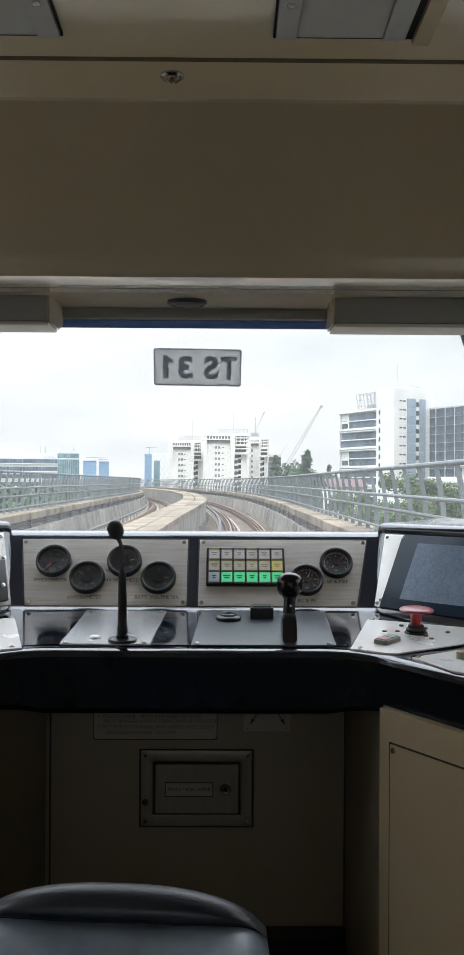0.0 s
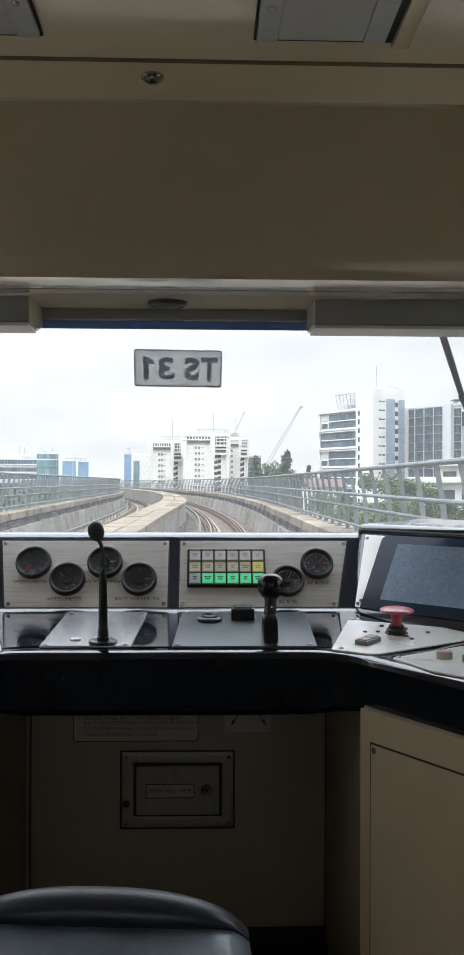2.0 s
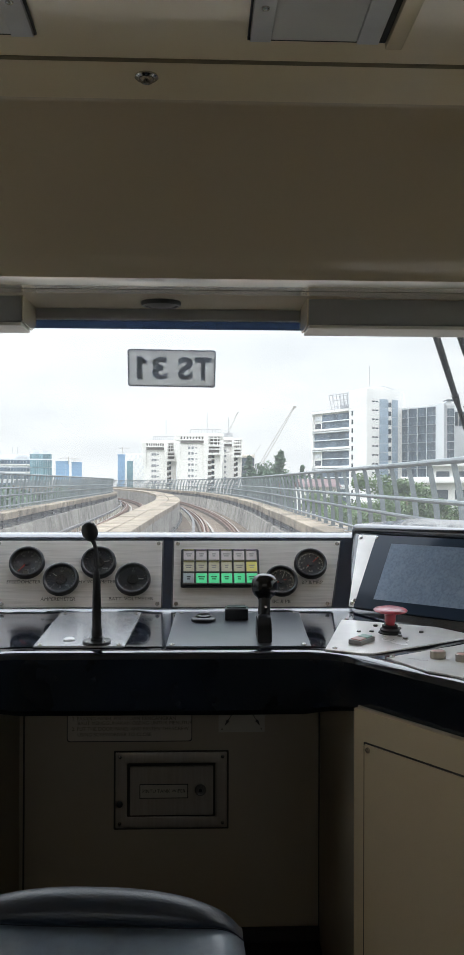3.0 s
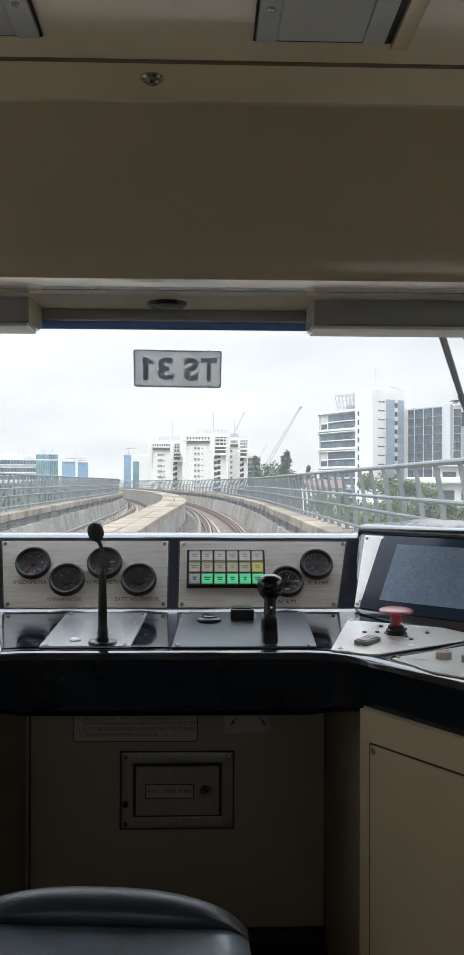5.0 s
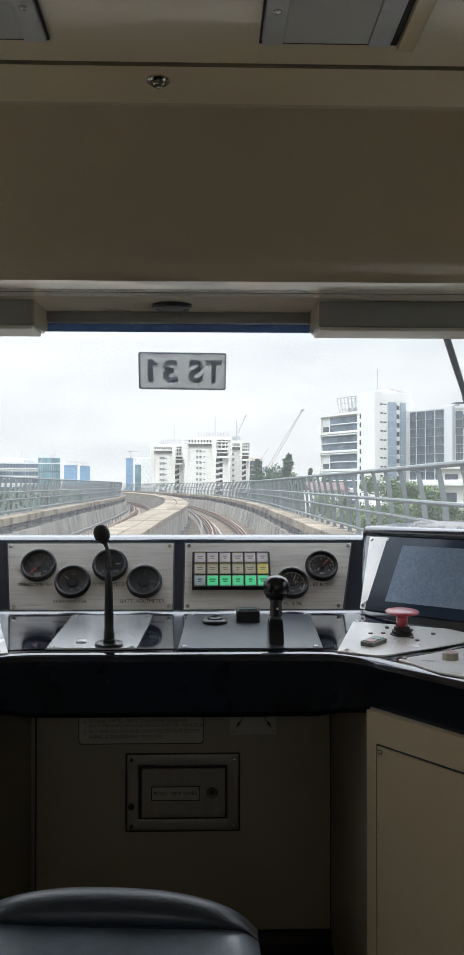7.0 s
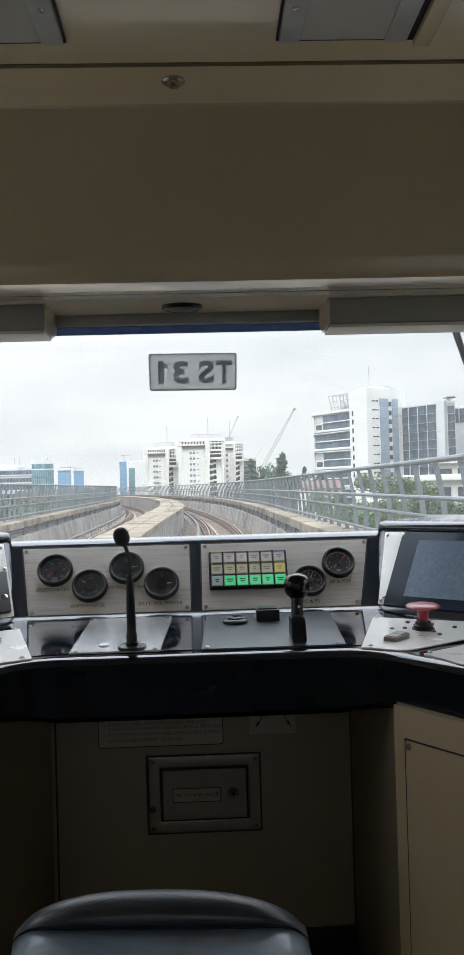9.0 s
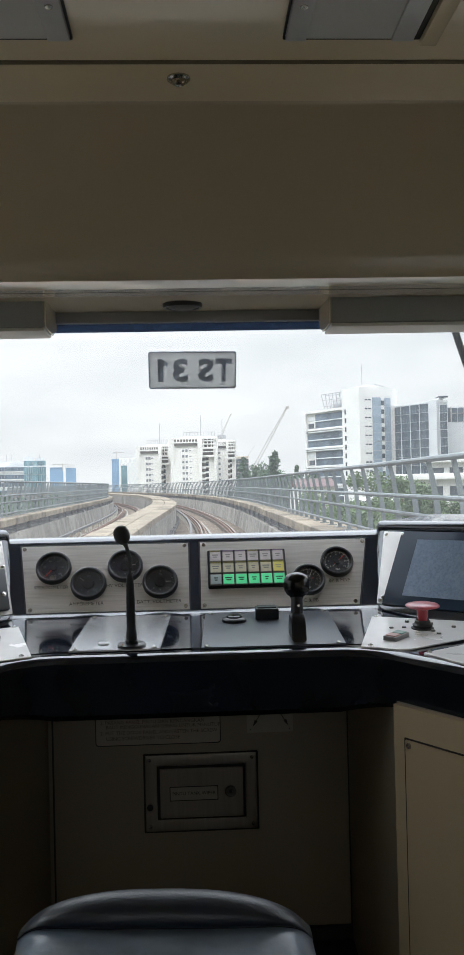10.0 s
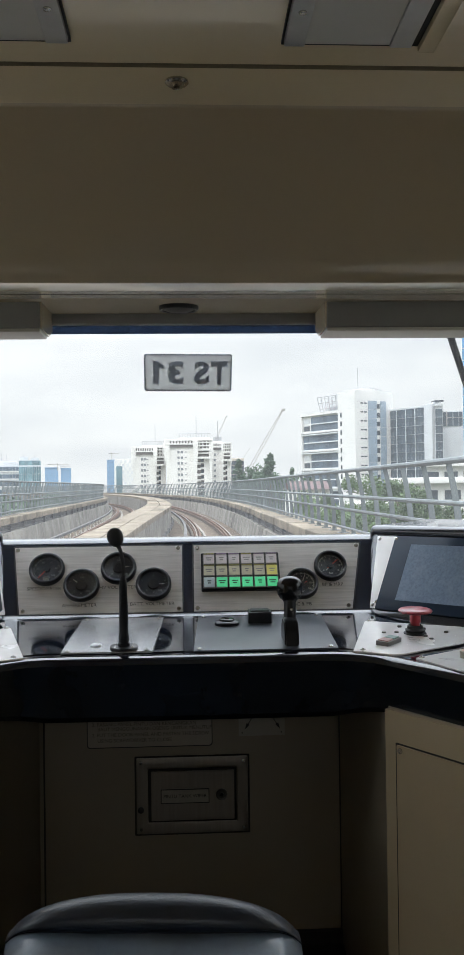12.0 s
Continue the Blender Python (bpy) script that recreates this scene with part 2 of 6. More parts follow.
def veiled_pane(name, tint, gloss, veil):
    """Glazing with an added veil that daylight whitens, standing in for outdoor haze."""
    m = clear_pane(name, tint, gloss)
    t = m.node_tree
    out = t.nodes["Material Output"]
    was = out.inputs["Surface"].links[0].from_socket
    tl = t.nodes.new("ShaderNodeBsdfTranslucent")
    tl.inputs["Color"].default_value = (0.9, 0.9, 0.9, 1)
    mx = t.nodes.new("ShaderNodeMixShader")
    mx.inputs["Fac"].default_value = veil
    t.links.new(was, mx.inputs[1])
    t.links.new(tl.outputs[0], mx.inputs[2])
    t.links.new(mx.outputs[0], out.inputs["Surface"])
    return m


TINT = clear_pane("blue_tint_band", (0.125, 0.158, 0.22), 0.03)
WINDSHIELD = veiled_pane("windshield_glass", (0.955, 0.965, 0.96), 0.012, 0.028)
SIDE_GLASS = clear_pane("side_window_glass", (0.93, 0.94, 0.93), 0.04)
FLECK = mat("dried_fleck", (0.42, 0.42, 0.40), 0.8, vary=0.2)

CONCRETE = mat("weathered_concrete", (0.19, 0.175, 0.152), 0.85, spec=0.12, vary=0.25, scale=1.6, stain=(0.070, 0.061, 0.052), stain_scale=0.9, bump=0.4, bump_scale=30, stretch=(1, 1, 0.45), random_vary=0.12)
CONCRETE_CAP = mat("cap_concrete", (0.168, 0.138, 0.102), 0.88, spec=0.12, vary=0.28, scale=1.3, stain=(0.062, 0.051, 0.039), stain_scale=0.9, bump=0.4, bump_scale=20, random_vary=0.24)
TROUGH = mat("track_slab_concrete", (0.090, 0.066, 0.046), 0.9, spec=0.12, vary=0.35, scale=0.8, stain=(0.034, 0.024, 0.017), stain_scale=0.6, bump=0.4, bump_scale=20)
PLINTH = mat("rail_plinth_concrete", (0.060, 0.044, 0.032), 0.9, spec=0.12, vary=0.35, scale=2, stain=(0.045, 0.030, 0.022), stain_scale=0.8, bump=0.4)
RAIL_RUST = mat("rusty_rail", (0.105, 0.058, 0.038), 0.75, spec=0.12, vary=0.3, scale=3, bump=0.3)
RAIL_TOP = mat("worn_rail_head", (0.15, 0.122, 0.10), 0.55, metal=0.6, vary=0.1, scale=3)
POWER_RAIL = mat("power_rail_cover", (0.10, 0.096, 0.092), 0.8, spec=0.1, vary=0.15, scale=2)
CABLE = mat("dark_cable", (0.035, 0.033, 0.032), 0.7, vary=0.2)
GALV = mat("galvanised_steel", (0.112, 0.129, 0.132), 0.55, metal=0.2, vary=0.25, scale=3, stain=(0.085, 0.095, 0.09), stain_scale=2.2, random_vary=0.22)
WIPER = mat("wiper_black", (0.012, 0.013, 0.015), 0.5, vary=0.2)
EARTH = mat("far_ground", (0.075, 0.088, 0.055), 0.95, vary=0.3, scale=0.02, stain=(0.12, 0.12, 0.105), stain_scale=0.006)
WHITE_TOWER = mat("white_render", (0.555, 0.535, 0.505), 0.85, vary=0.08, scale=0.2, stain=(0.40, 0.38, 0.35), stain_scale=0.08, stretch=(1, 1, 0.3))
WHITE_OFFICE = mat("white_panels", (0.56, 0.545, 0.525), 0.7, vary=0.06, scale=0.15, stain=(0.45, 0.445, 0.44), stain_scale=0.05)
SHADE_WIN = mat("dark_window_glass", (0.05, 0.06, 0.07), 0.15, vary=0.3, scale=0.3)
# Shade of the tower galleries and balcony recesses, put into a dark colour.
CROWN_SHADE = mat("recess_shade_in_colour", (0.115, 0.102, 0.093), 0.8, vary=0.2, scale=0.3)
# Dark window glass paled: the haze of distance put into its colour.
FAR_WIN = mat("far_window_haze_in_colour", (0.16, 0.165, 0.175), 0.3, vary=0.3, scale=0.3)
BLUE_WIN = mat("blue_grey_glazing", (0.075, 0.10, 0.125), 0.3, spec=0.35, vary=0.25, scale=0.15, random_vary=0.25)
BLUE_STRIP = mat("blue_grey_strip_glass", (0.22, 0.27, 0.32), 0.3, vary=0.1, scale=0.3, random_vary=0.08)
BLUE_WALL = mat("blue_glazed_tower", (0.15, 0.245, 0.36), 0.3, vary=0.2, scale=0.1)
ROOF_STEEL = mat("grey_roof_steel", (0.24, 0.25, 0.26), 0.6, vary=0.1, scale=0.5)
TEAL_WIN = mat("teal_glazing", (0.115, 0.19, 0.215), 0.2, vary=0.25, scale=0.1, random_vary=0.3)
GREY_WALL = mat("grey_cladding", (0.46, 0.47, 0.48), 0.7, vary=0.06, scale=0.2)
SLATE_GLASS = mat("slate_curtain_glass", (0.062, 0.080, 0.095), 0.25, vary=0.2, scale=0.2, random_vary=0.25)
MULLION = mat("pale_mullion", (0.55, 0.57, 0.58), 0.5, vary=0.08, scale=0.5)
BEIGE_WALL = mat("beige_flats", (0.52, 0.46, 0.40), 0.85, vary=0.08, scale=0.2)
RED_ROOF = mat("red_roof", (0.070, 0.036, 0.034), 0.8, vary=0.15, scale=0.3)
CRANE_PAINT = mat("crane_paint", (0.30, 0.285, 0.265), 0.6, vary=0.1)
BARK = mat("bark", (0.10, 0.075, 0.05), 0.9, vary=0.25, scale=2)
LEAF = mat("leaf_green", (0.060, 0.104, 0.028), 0.6, vary=0.35, scale=0.6, random_vary=0.15)
LEAF_DARK = mat("leaf_dark_green", (0.045, 0.080, 0.042), 0.65, vary=0.3, scale=0.5, random_vary=0.15)


# ---- building helpers ----
def part(name, bm, material, parent=None, label="", smooth=True, mesh=None, m=None, local=False):
    """Link a bmesh (or a shared mesh) as one mesh object, under a parent or at top level."""
    if mesh is None:
        mesh = bpy.data.meshes.new(name)
        bmesh.ops.recalc_face_normals(bm, faces=bm.faces)
        bm.to_mesh(mesh)
        bm.free()
        mesh.materials.append(material)
        if smooth:
            mesh.shade_smooth()
            mesh.set_sharp_from_angle(angle=radians(38))
    ob = new(name, mesh)
    if parent is not None:
        ob.parent = parent
        if parent.data is None and not local:
            ob.matrix_parent_inverse = Matrix.Translation(parent.location).inverted()
    if m is not None:
        ob.matrix_basis = m
    if label:
        ob["label"] = label
    return ob


def thing(name, label, category, loc=(0, 0, 0), group="", kind=""):
    ob = new(name)
    ob.empty_display_size = 0.1
    ob.location = loc
    return tagged(ob, label, category, group, kind)


def box(bm, x0, x1, y0, y1, z0, z1, bevel=0.0, m=None, seg=2):
    co = [(x, y, z) for x in (x0, x1) for y in (y0, y1) for z in (z0, z1)]
    if m is not None:
        co = [m @ Vector(c) for c in co]
    v = [bm.verts.new(c) for c in co]
    faces = [bm.faces.new([v[i] for i in q]) for q in ((0, 1, 3, 2), (4, 6, 7, 5), (0, 4, 5, 1), (2, 3, 7, 6), (0, 2, 6, 4), (1, 5, 7, 3))]
    if bevel:
        edges = {e for f in faces for e in f.edges}
        bmesh.ops.bevel(bm, geom=list(edges), offset=bevel, segments=seg, affect="EDGES", profile=0.6)
    return bm


def lathe(bm, profile, m=None, seg=28):
    """Turn a profile of (radius, height) round the local z axis."""
    m = m or Matrix()
    rings = []
    for r, h in profile:
        if r < 1e-6:
            rings.append([bm.verts.new(m @ Vector((0, 0, h)))])
        else:
            rings.append([bm.verts.new(m @ Vector((r * math.cos(2 * math.pi * i / seg), r * math.sin(2 * math.pi * i / seg), h))) for i in range(seg)])
    for a, b in zip(rings, rings[1:]):
        for i in range(seg):
            j = (i + 1) % seg
            if len(a) == 1 and len(b) == 1:
                continue
            if len(a) == 1:
                bm.faces.new((a[0], b[i], b[j]))
            elif len(b) == 1:
                bm.faces.new((a[i], a[j], b[0]))
            else:
                bm.faces.new((a[i], a[j], b[j], b[i]))
    return bm


def tube(bm, pts, radius, seg=8, closed_ends=True):
    """A round bar along points; radius is a number or one for each point."""
    pts = [Vector(p) for p in pts]
    rad = radius if isinstance(radius, (list, tuple)) else [radius] * len(pts)
    rings = []
    for i, p in enumerate(pts):
        way = (pts[min(i + 1, len(pts) - 1)] - pts[max(i - 1, 0)]).normalized()
        side = way.cross(Vector((0, 0, 1)))
        if side.length < 1e-3:
            side = Vector((1, 0, 0))
        side.normalize()
        up = side.cross(way)
        rings.append([bm.verts.new(p + rad[i] * (math.cos(2 * math.pi * k / seg) * side + math.sin(2 * math.pi * k / seg) * up)) for k in range(seg)])
    for a, b in zip(rings, rings[1:]):
        for k in range(seg):
            j = (k + 1) % seg
            bm.faces.new((a[k], a[j], b[j], b[k]))
    if closed_ends:
        bm.faces.new(rings[0][::-1])
        bm.faces.new(rings[-1])
    return bm


def slab(bm, outline, h0, h1, m=None, bevel=0.0, seg=2):
    """A flat plate from an outline in local x, y between two heights."""
    m = m or Matrix()
    lo = [bm.verts.new(m @ Vector((x, y, h0))) for x, y in outline]
    hi = [bm.verts.new(m @ Vector((x, y, h1))) for x, y in outline]
    top = bm.faces.new(hi)
    bm.faces.new(lo[::-1])
    n = len(outline)
    for i in range(n):
        j = (i + 1) % n
        bm.faces.new((lo[i], lo[j], hi[j], hi[i]))
    if bevel:
        bmesh.ops.bevel(bm, geom=list(top.edges), offset=bevel, segments=seg, affect="EDGES", profile=0.6)
    return bm


def round_rect(x0, x1, y0, y1, r, seg=4):
    out = []
    for cx, cy, a0 in ((x1 - r, y1 - r, 0), (x0 + r, y1 - r, 90), (x0 + r, y0 + r, 180), (x1 - r, y0 + r, 270)):
        for i in range(seg + 1):
            a = radians(a0 + 90 * i / seg)
            out.append((cx + r * math.cos(a), cy + r * math.sin(a)))
    return out


def ring_slab(bm, outer, inner, h0, h1, m=None):
    """A flat frame between two outlines of the same number of points."""
    m = m or Matrix()
    rows = [[bm.verts.new(m @ Vector((x, y, h))) for x, y in line] for line, h in ((outer, h0), (outer, h1), (inner, h1), (inner, h0))]
    n = len(outer)
    for a, b in zip(rows, rows[1:] + rows[:1]):
        for i in range(n):
            j = (i + 1) % n
            bm.faces.new((a[i], a[j], b[j], b[i]))
    return bm


def loft(bm, sections, closed=False, caps=True):
    """Skin a row of sections with equal numbers of points."""
    rows = [[bm.verts.new(p) for p in s] for s in sections]
    n = len(rows[0])
    for a, b in zip(rows, rows[1:]):
        for i in range(n if closed else n - 1):
            j = (i + 1) % n
            bm.faces.new((a[i], a[j], b[j], b[i]))
    if closed and caps:
        bm.faces.new(rows[0][::-1])
        bm.faces.new(rows[-1])
    return bm


def text_part(name, words, size, m, material, parent=None, depth=0.0004, label="", align="CENTER", bold=0.0):
    """Lettering in the built-in font, turned into a mesh; m puts its baseline in place."""
    cu = bpy.data.curves.new(name, "FONT")
    cu.body, cu.size, cu.extrude, cu.align_x, cu.align_y = words, size, depth, align, "CENTER"
    cu.offset = bold
    cu.resolution_u = 3
    tmp = bpy.data.objects.new(name, cu)
    scene.collection.objects.link(tmp)
    bpy.context.view_layer.update()
    mesh = bpy.data.meshes.new_from_object(tmp.evaluated_get(bpy.context.evaluated_depsgraph_get()))
    bpy.data.objects.remove(tmp)
    bpy.data.curves.remove(cu)
    mesh.transform(m)
    mesh.materials.clear()
    mesh.materials.append(material)
    return part(name, None, material, parent, label, mesh=mesh)


def frame_of(origin, u, v):
    """A matrix with local x along u, y along v, z out of the surface."""
    u, v = Vector(u).normalized(), Vector(v)
    n = u.cross(v).normalized()
    v = n.cross(u)
    m = Matrix((u, v, n)).transposed().to_4x4()
    m.translation = origin
    return m


def screw(parent, m, r=0.0055):
    """A domed screw head with a washer."""
    bm = lathe(bmesh.new(), [(0, 0.0045), (r * 0.35, 0.0042), (r * 0.4, 0.003), (r * 0.9, 0.0026), (r, 0.0008), (r, -0.001)], m, 14)
    return part("screw", bm, CHROME, parent)


def T(x, y, z=0.0):
    return Matrix.Translation((x, y, z))


# ---- cab shell ----
def structure(name, bm, material, label, smooth=True):
    return tagged(part(name, bm, material, None, label, smooth), label, name.split("_")[0], kind="structure")


CEIL = 1.966
structure("floor", box(bmesh.new(), -1.32, 1.32, -1.30, 2.70, -0.08, 0.0), FLOOR_DARK, "dark vinyl floor of the driver's cab")
bm = bmesh.new()
for x0, x1, z0, z1 in ((-1.32, 1.32, 0.0, 1.05), (-1.32, 1.32, 1.80, CEIL + 0.11), (-1.32, -1.05, 1.05, 1.80), (-0.50, -0.24, 1.05, 1.80), (0.24, 0.50, 1.05, 1.80), (1.05, 1.32, 1.05, 1.80)):
    box(bm, x0, x1, -1.30, -1.22, z0, z1)
structure("wall_back", bm, WALL_CREAM, "cream laminate partition with windows behind the driver's chair")
win = thing("window_4", "clear glazing of the partition behind the driver", "window", (0, -1.26, 1.05), kind="structure")
for x0, x1 in ((-1.05, -0.50), (-0.24, 0.24), (0.50, 1.05)):
    pane = part("pane", box(bmesh.new(), x0, x1, -1.263, -1.257, 1.05, 1.80), SIDE_GLASS, win)
    pane.visible_shadow = False
for side, name, win_name in ((-1, "wall_left", "window_2"), (1, "wall_right", "window_3")):
    x0, x1 = sorted((side * 1.25, side * 1.32))
    rear = 1.16 if side < 0 else 1.46
    bm = bmesh.new()
    for y0, y1, z0, z1 in ((-1.22, 2.70, 0.0, 0.90), (-1.22, 2.70, 1.74, CEIL + 0.11), (-1.22, rear, 0.90, 1.74), (2.32, 2.70, 0.90, 1.74)):
        box(bm, x0, x1, y0, y1, z0, z1)
    structure(name, bm, WALL_CREAM, "cream laminate side wall of the cab with a window opening")
    win = thing(win_name, "clear side window beside the driver's desk", "window", (side * 1.285, 1.8, 0.90), kind="structure")
    pane = part("pane", box(bmesh.new(), side * 1.285 - 0.003, side * 1.285 + 0.003, rear, 2.32, 0.90, 1.74), SIDE_GLASS, win)
    pane.visible_shadow = False
structure("wall_front", box(bmesh.new(), -1.25, 1.25, 2.555, 2.66, 0.0, 1.145), KNEE_SHADE, "laminate panel closing the knee recess below the desk, shade put into its colour")
bm = bmesh.new()
box(bm, -0.416, -0.412, 2.548, 2.556, 0.02, 0.80)
structure("trim", bm, SEAM, "dark joint strip in the knee recess corner")
structure("trim", box(bmesh.new(), 0.424, 0.428, 2.548, 2.556, 0.02, 0.80), SEAM, "dark joint strip in the knee recess corner")
structure("baseboard", box(bmesh.new(), -0.42, 0.43, 2.535, 2.5545, 0.0, 0.035), FLOOR_DARK, "black skirting at the foot of the knee panel")

# ceiling panel, then the overhead fairing with its soffit
profile = [(-1.22, CEIL + 0.108), (1.36, CEIL), (1.398, CEIL), (1.400, CEIL + 0.005), (1.404, CEIL + 0.005), (1.406, CEIL), (1.53, CEIL - 0.001)]
profile += [(1.543, CEIL - 0.0015)]
bm = bmesh.new()
loft(bm, [[(x, y, z) for y, z in profile] + [(x, 1.543, CEIL + 0.16), (x, -1.22, CEIL + 0.16)] for x in (-1.32, -0.6, 0, 0.6, 1.32)], closed=True)
structure("ceiling", bm, CEIL_LIT, "cream glossy cab ceiling, its extra light put into the colour")
profile = [(1.5435, CEIL - 0.0015)]
for i in range(1, 6):
    a = radians(65 * i / 5)
    profile.append((1.5435 + 0.011 * math.sin(a), CEIL - 0.0125 + 0.011 * math.cos(a)))
profile += [(1.615, 1.885), (1.665, 1.80), (1.704, 1.737)]
for i in range(1, 7):
    a = radians(75 * i / 6)
    profile.append((1.712 + 0.030 * math.sin(a), 1.728 - 0.022 * (1 - math.cos(a)) - 0.012 * math.sin(a)))
profile += [(1.775, 1.701), (1.95, 1.724), (1.952, 1.7285), (1.955, 1.7285), (1.957, 1.7255), (2.17, 1.753), (2.345, 1.7575)]
bm = bmesh.new()
loft(bm, [[(x, y, z) for y, z in profile] + [(x, 2.345, CEIL + 0.16), (x, 1.5435, CEIL + 0.16)] for x in (-1.32, -0.6, 0, 0.6, 1.32)], closed=True)
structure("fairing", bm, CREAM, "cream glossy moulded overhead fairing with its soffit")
structure("trim", box(bmesh.new(), -1.25, 1.25, 1.9508, 1.9562, 1.7240, 1.7290), SEAM, "thin dark joint line across the soffit")
structure("trim", box(bmesh.new(), -1.25, 1.25, 1.3975, 1.4105, CEIL - 0.0006, CEIL + 0.004), SEAM_BROWN, "brown joint line across the cab ceiling")

# windshield with its surround
def shield_y(z):
    return 2.405 + (1.61 - z) * 0.5


win = thing("window_1", "wide raked train windshield of clear glass", "windshield", (0, 2.5, 1.16), kind="structure")
bm = bmesh.new()
loft(bm, [[(x, shield_y(1.12) + 0.012, 1.12), (x, shield_y(1.80) + 0.012, 1.80), (x, shield_y(1.80) + 0.018, 1.80), (x, shield_y(1.12) + 0.018, 1.12)] for x in (-1.26, 1.26)], closed=True)
pane = part("pane", bm, WINDSHIELD, win)
pane.visible_shadow = False
bm = box(bmesh.new(), -1.26, 1.26, 2.333, 2.36, 1.7285, 1.757, 0.003)
part("window_frame", bm, HOUSING, win, "pale beige strip above the glass")
bm = bmesh.new()
loft(bm, [[(x, shield_y(z) + d, z) for z, d in ((1.7095, 0.006), (1.745, 0.006), (1.745, 0.0115), (1.7095, 0.0115))] for x in (-1.26, 1.26)], closed=True)
part("tint_band", bm, TINT, win, "dark blue printed band along the top")
for side in (-1, 1):
    bm = bmesh.new()
    x0, x1 = sorted((side * 1.18, side * 1.27))
    loft(bm, [[(x0, shield_y(z) - 0.05, z), (x1, shield_y(z) - 0.05, z), (x1, shield_y(z) + 0.03, z), (x0, shield_y(z) + 0.03, z)] for z in (1.10, 1.85)], closed=True)
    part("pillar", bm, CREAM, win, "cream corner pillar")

# ---- overhead fittings ----
def ceiling_flap(x0, x1, label):
    """A grey flap let into the ceiling, with a metal surround and screws."""
    t = thing("ceiling_flap", label, "ceiling panel", ((x0 + x1) / 2, 1.2, CEIL), group="ceiling flaps")
    y0, y1 = 0.97, 1.328
    m = Matrix(((1, 0, 0, 0), (0, 1, 0, 0), (0, 0, -1, CEIL), (0, 0, 0, 1)))
    ring_slab_bm = ring_slab(bmesh.new(), round_rect(x0 - 0.002, x1 + (0.009 if x0 > 0 else 0.002), y0 - 0.004, y1 + 0.002, 0.002), round_rect(x0 + 0.001, x1 - 0.001, y0 + 0.001, y1 - 0.001, 0.002), -0.004, 0.002, m)
    part("gasket", ring_slab_bm, BLACK_RUBBER, t)
    for a, b, c, d in ((x0 + 0.002, x0 + 0.033, y0, y1 - 0.001), (x1 - 0.035, x1 - 0.002, y0, y1 - 0.001)):
        part("rail", box(bmesh.new(), a, b, c, d, CEIL - 0.0065, CEIL + 0.02, 0.0015), ALU, t, "grey metal edge rail")
    part("flap", box(bmesh.new(), x0 + 0.0335, x1 - 0.0355, y0, y1 - 0.0035, CEIL - 0.0035, CEIL + 0.02, 0.001), GREY_PANEL, t, "pale grey flap")
    for x in ((x0 + 0.018,) if x0 > 0 else (x1 - 0.018,)):
        screw(t, T(x, y1 - 0.098, CEIL - 0.0060) @ Matrix.Rotation(math.pi, 4, "X"), 0.006)
    return t


ceiling_flap(0.149, 0.346, "grey metal-framed flap let into the cream ceiling")
ceiling_flap(-0.372, -0.168, "grey metal-framed flap let into the cream ceiling")
bm = box(bmesh.new(), 0.3555, 0.382, 0.98, 1.336, CEIL - 0.010, CEIL + 0.02, 0.004)
tagged(part("ceiling_strip", bm, CEIL_LIT), "cream raised moulding beside the ceiling flap", "moulding")

dome = thing("ceiling_nozzle", "small chrome nozzle in the ceiling", "nozzle", (-0.011, 1.458, CEIL))
flip = T(-0.011, 1.458, CEIL) @ Matrix.Rotation(math.pi, 4, "X")
part("flange", lathe(bmesh.new(), [(0.019, -0.001), (0.0195, 0.003), (0.016, 0.006), (0.013, 0.006)], flip), POLISHED, dome)
part("nozzle", lathe(bmesh.new(), [(0.0125, 0.004), (0.012, 0.008), (0.009, 0.011), (0.005, 0.010), (0.004, 0.006), (0, 0.006)], flip), STEEL_DARK, dome)

slope = frame_of((-0.018, 2.235, 1.7545), (1, 0, 0), (0, -1, -0.026))
vent = thing("round_speaker", "round black loudspeaker under the soffit", "loudspeaker", (-0.018, 2.235, 1.7545))
part("rim", lathe(bmesh.new(), [(0.050, -0.002), (0.050, 0.006), (0.047, 0.010), (0.043, 0.009), (0.042, 0.006)], slope, 36), BLACK_SATIN, vent)
part("grille", lathe(bmesh.new(), [(0.042, 0.006), (0.03, 0.011), (0.015, 0.0135), (0, 0.014)], slope, 36), BLACK_RUBBER, vent)

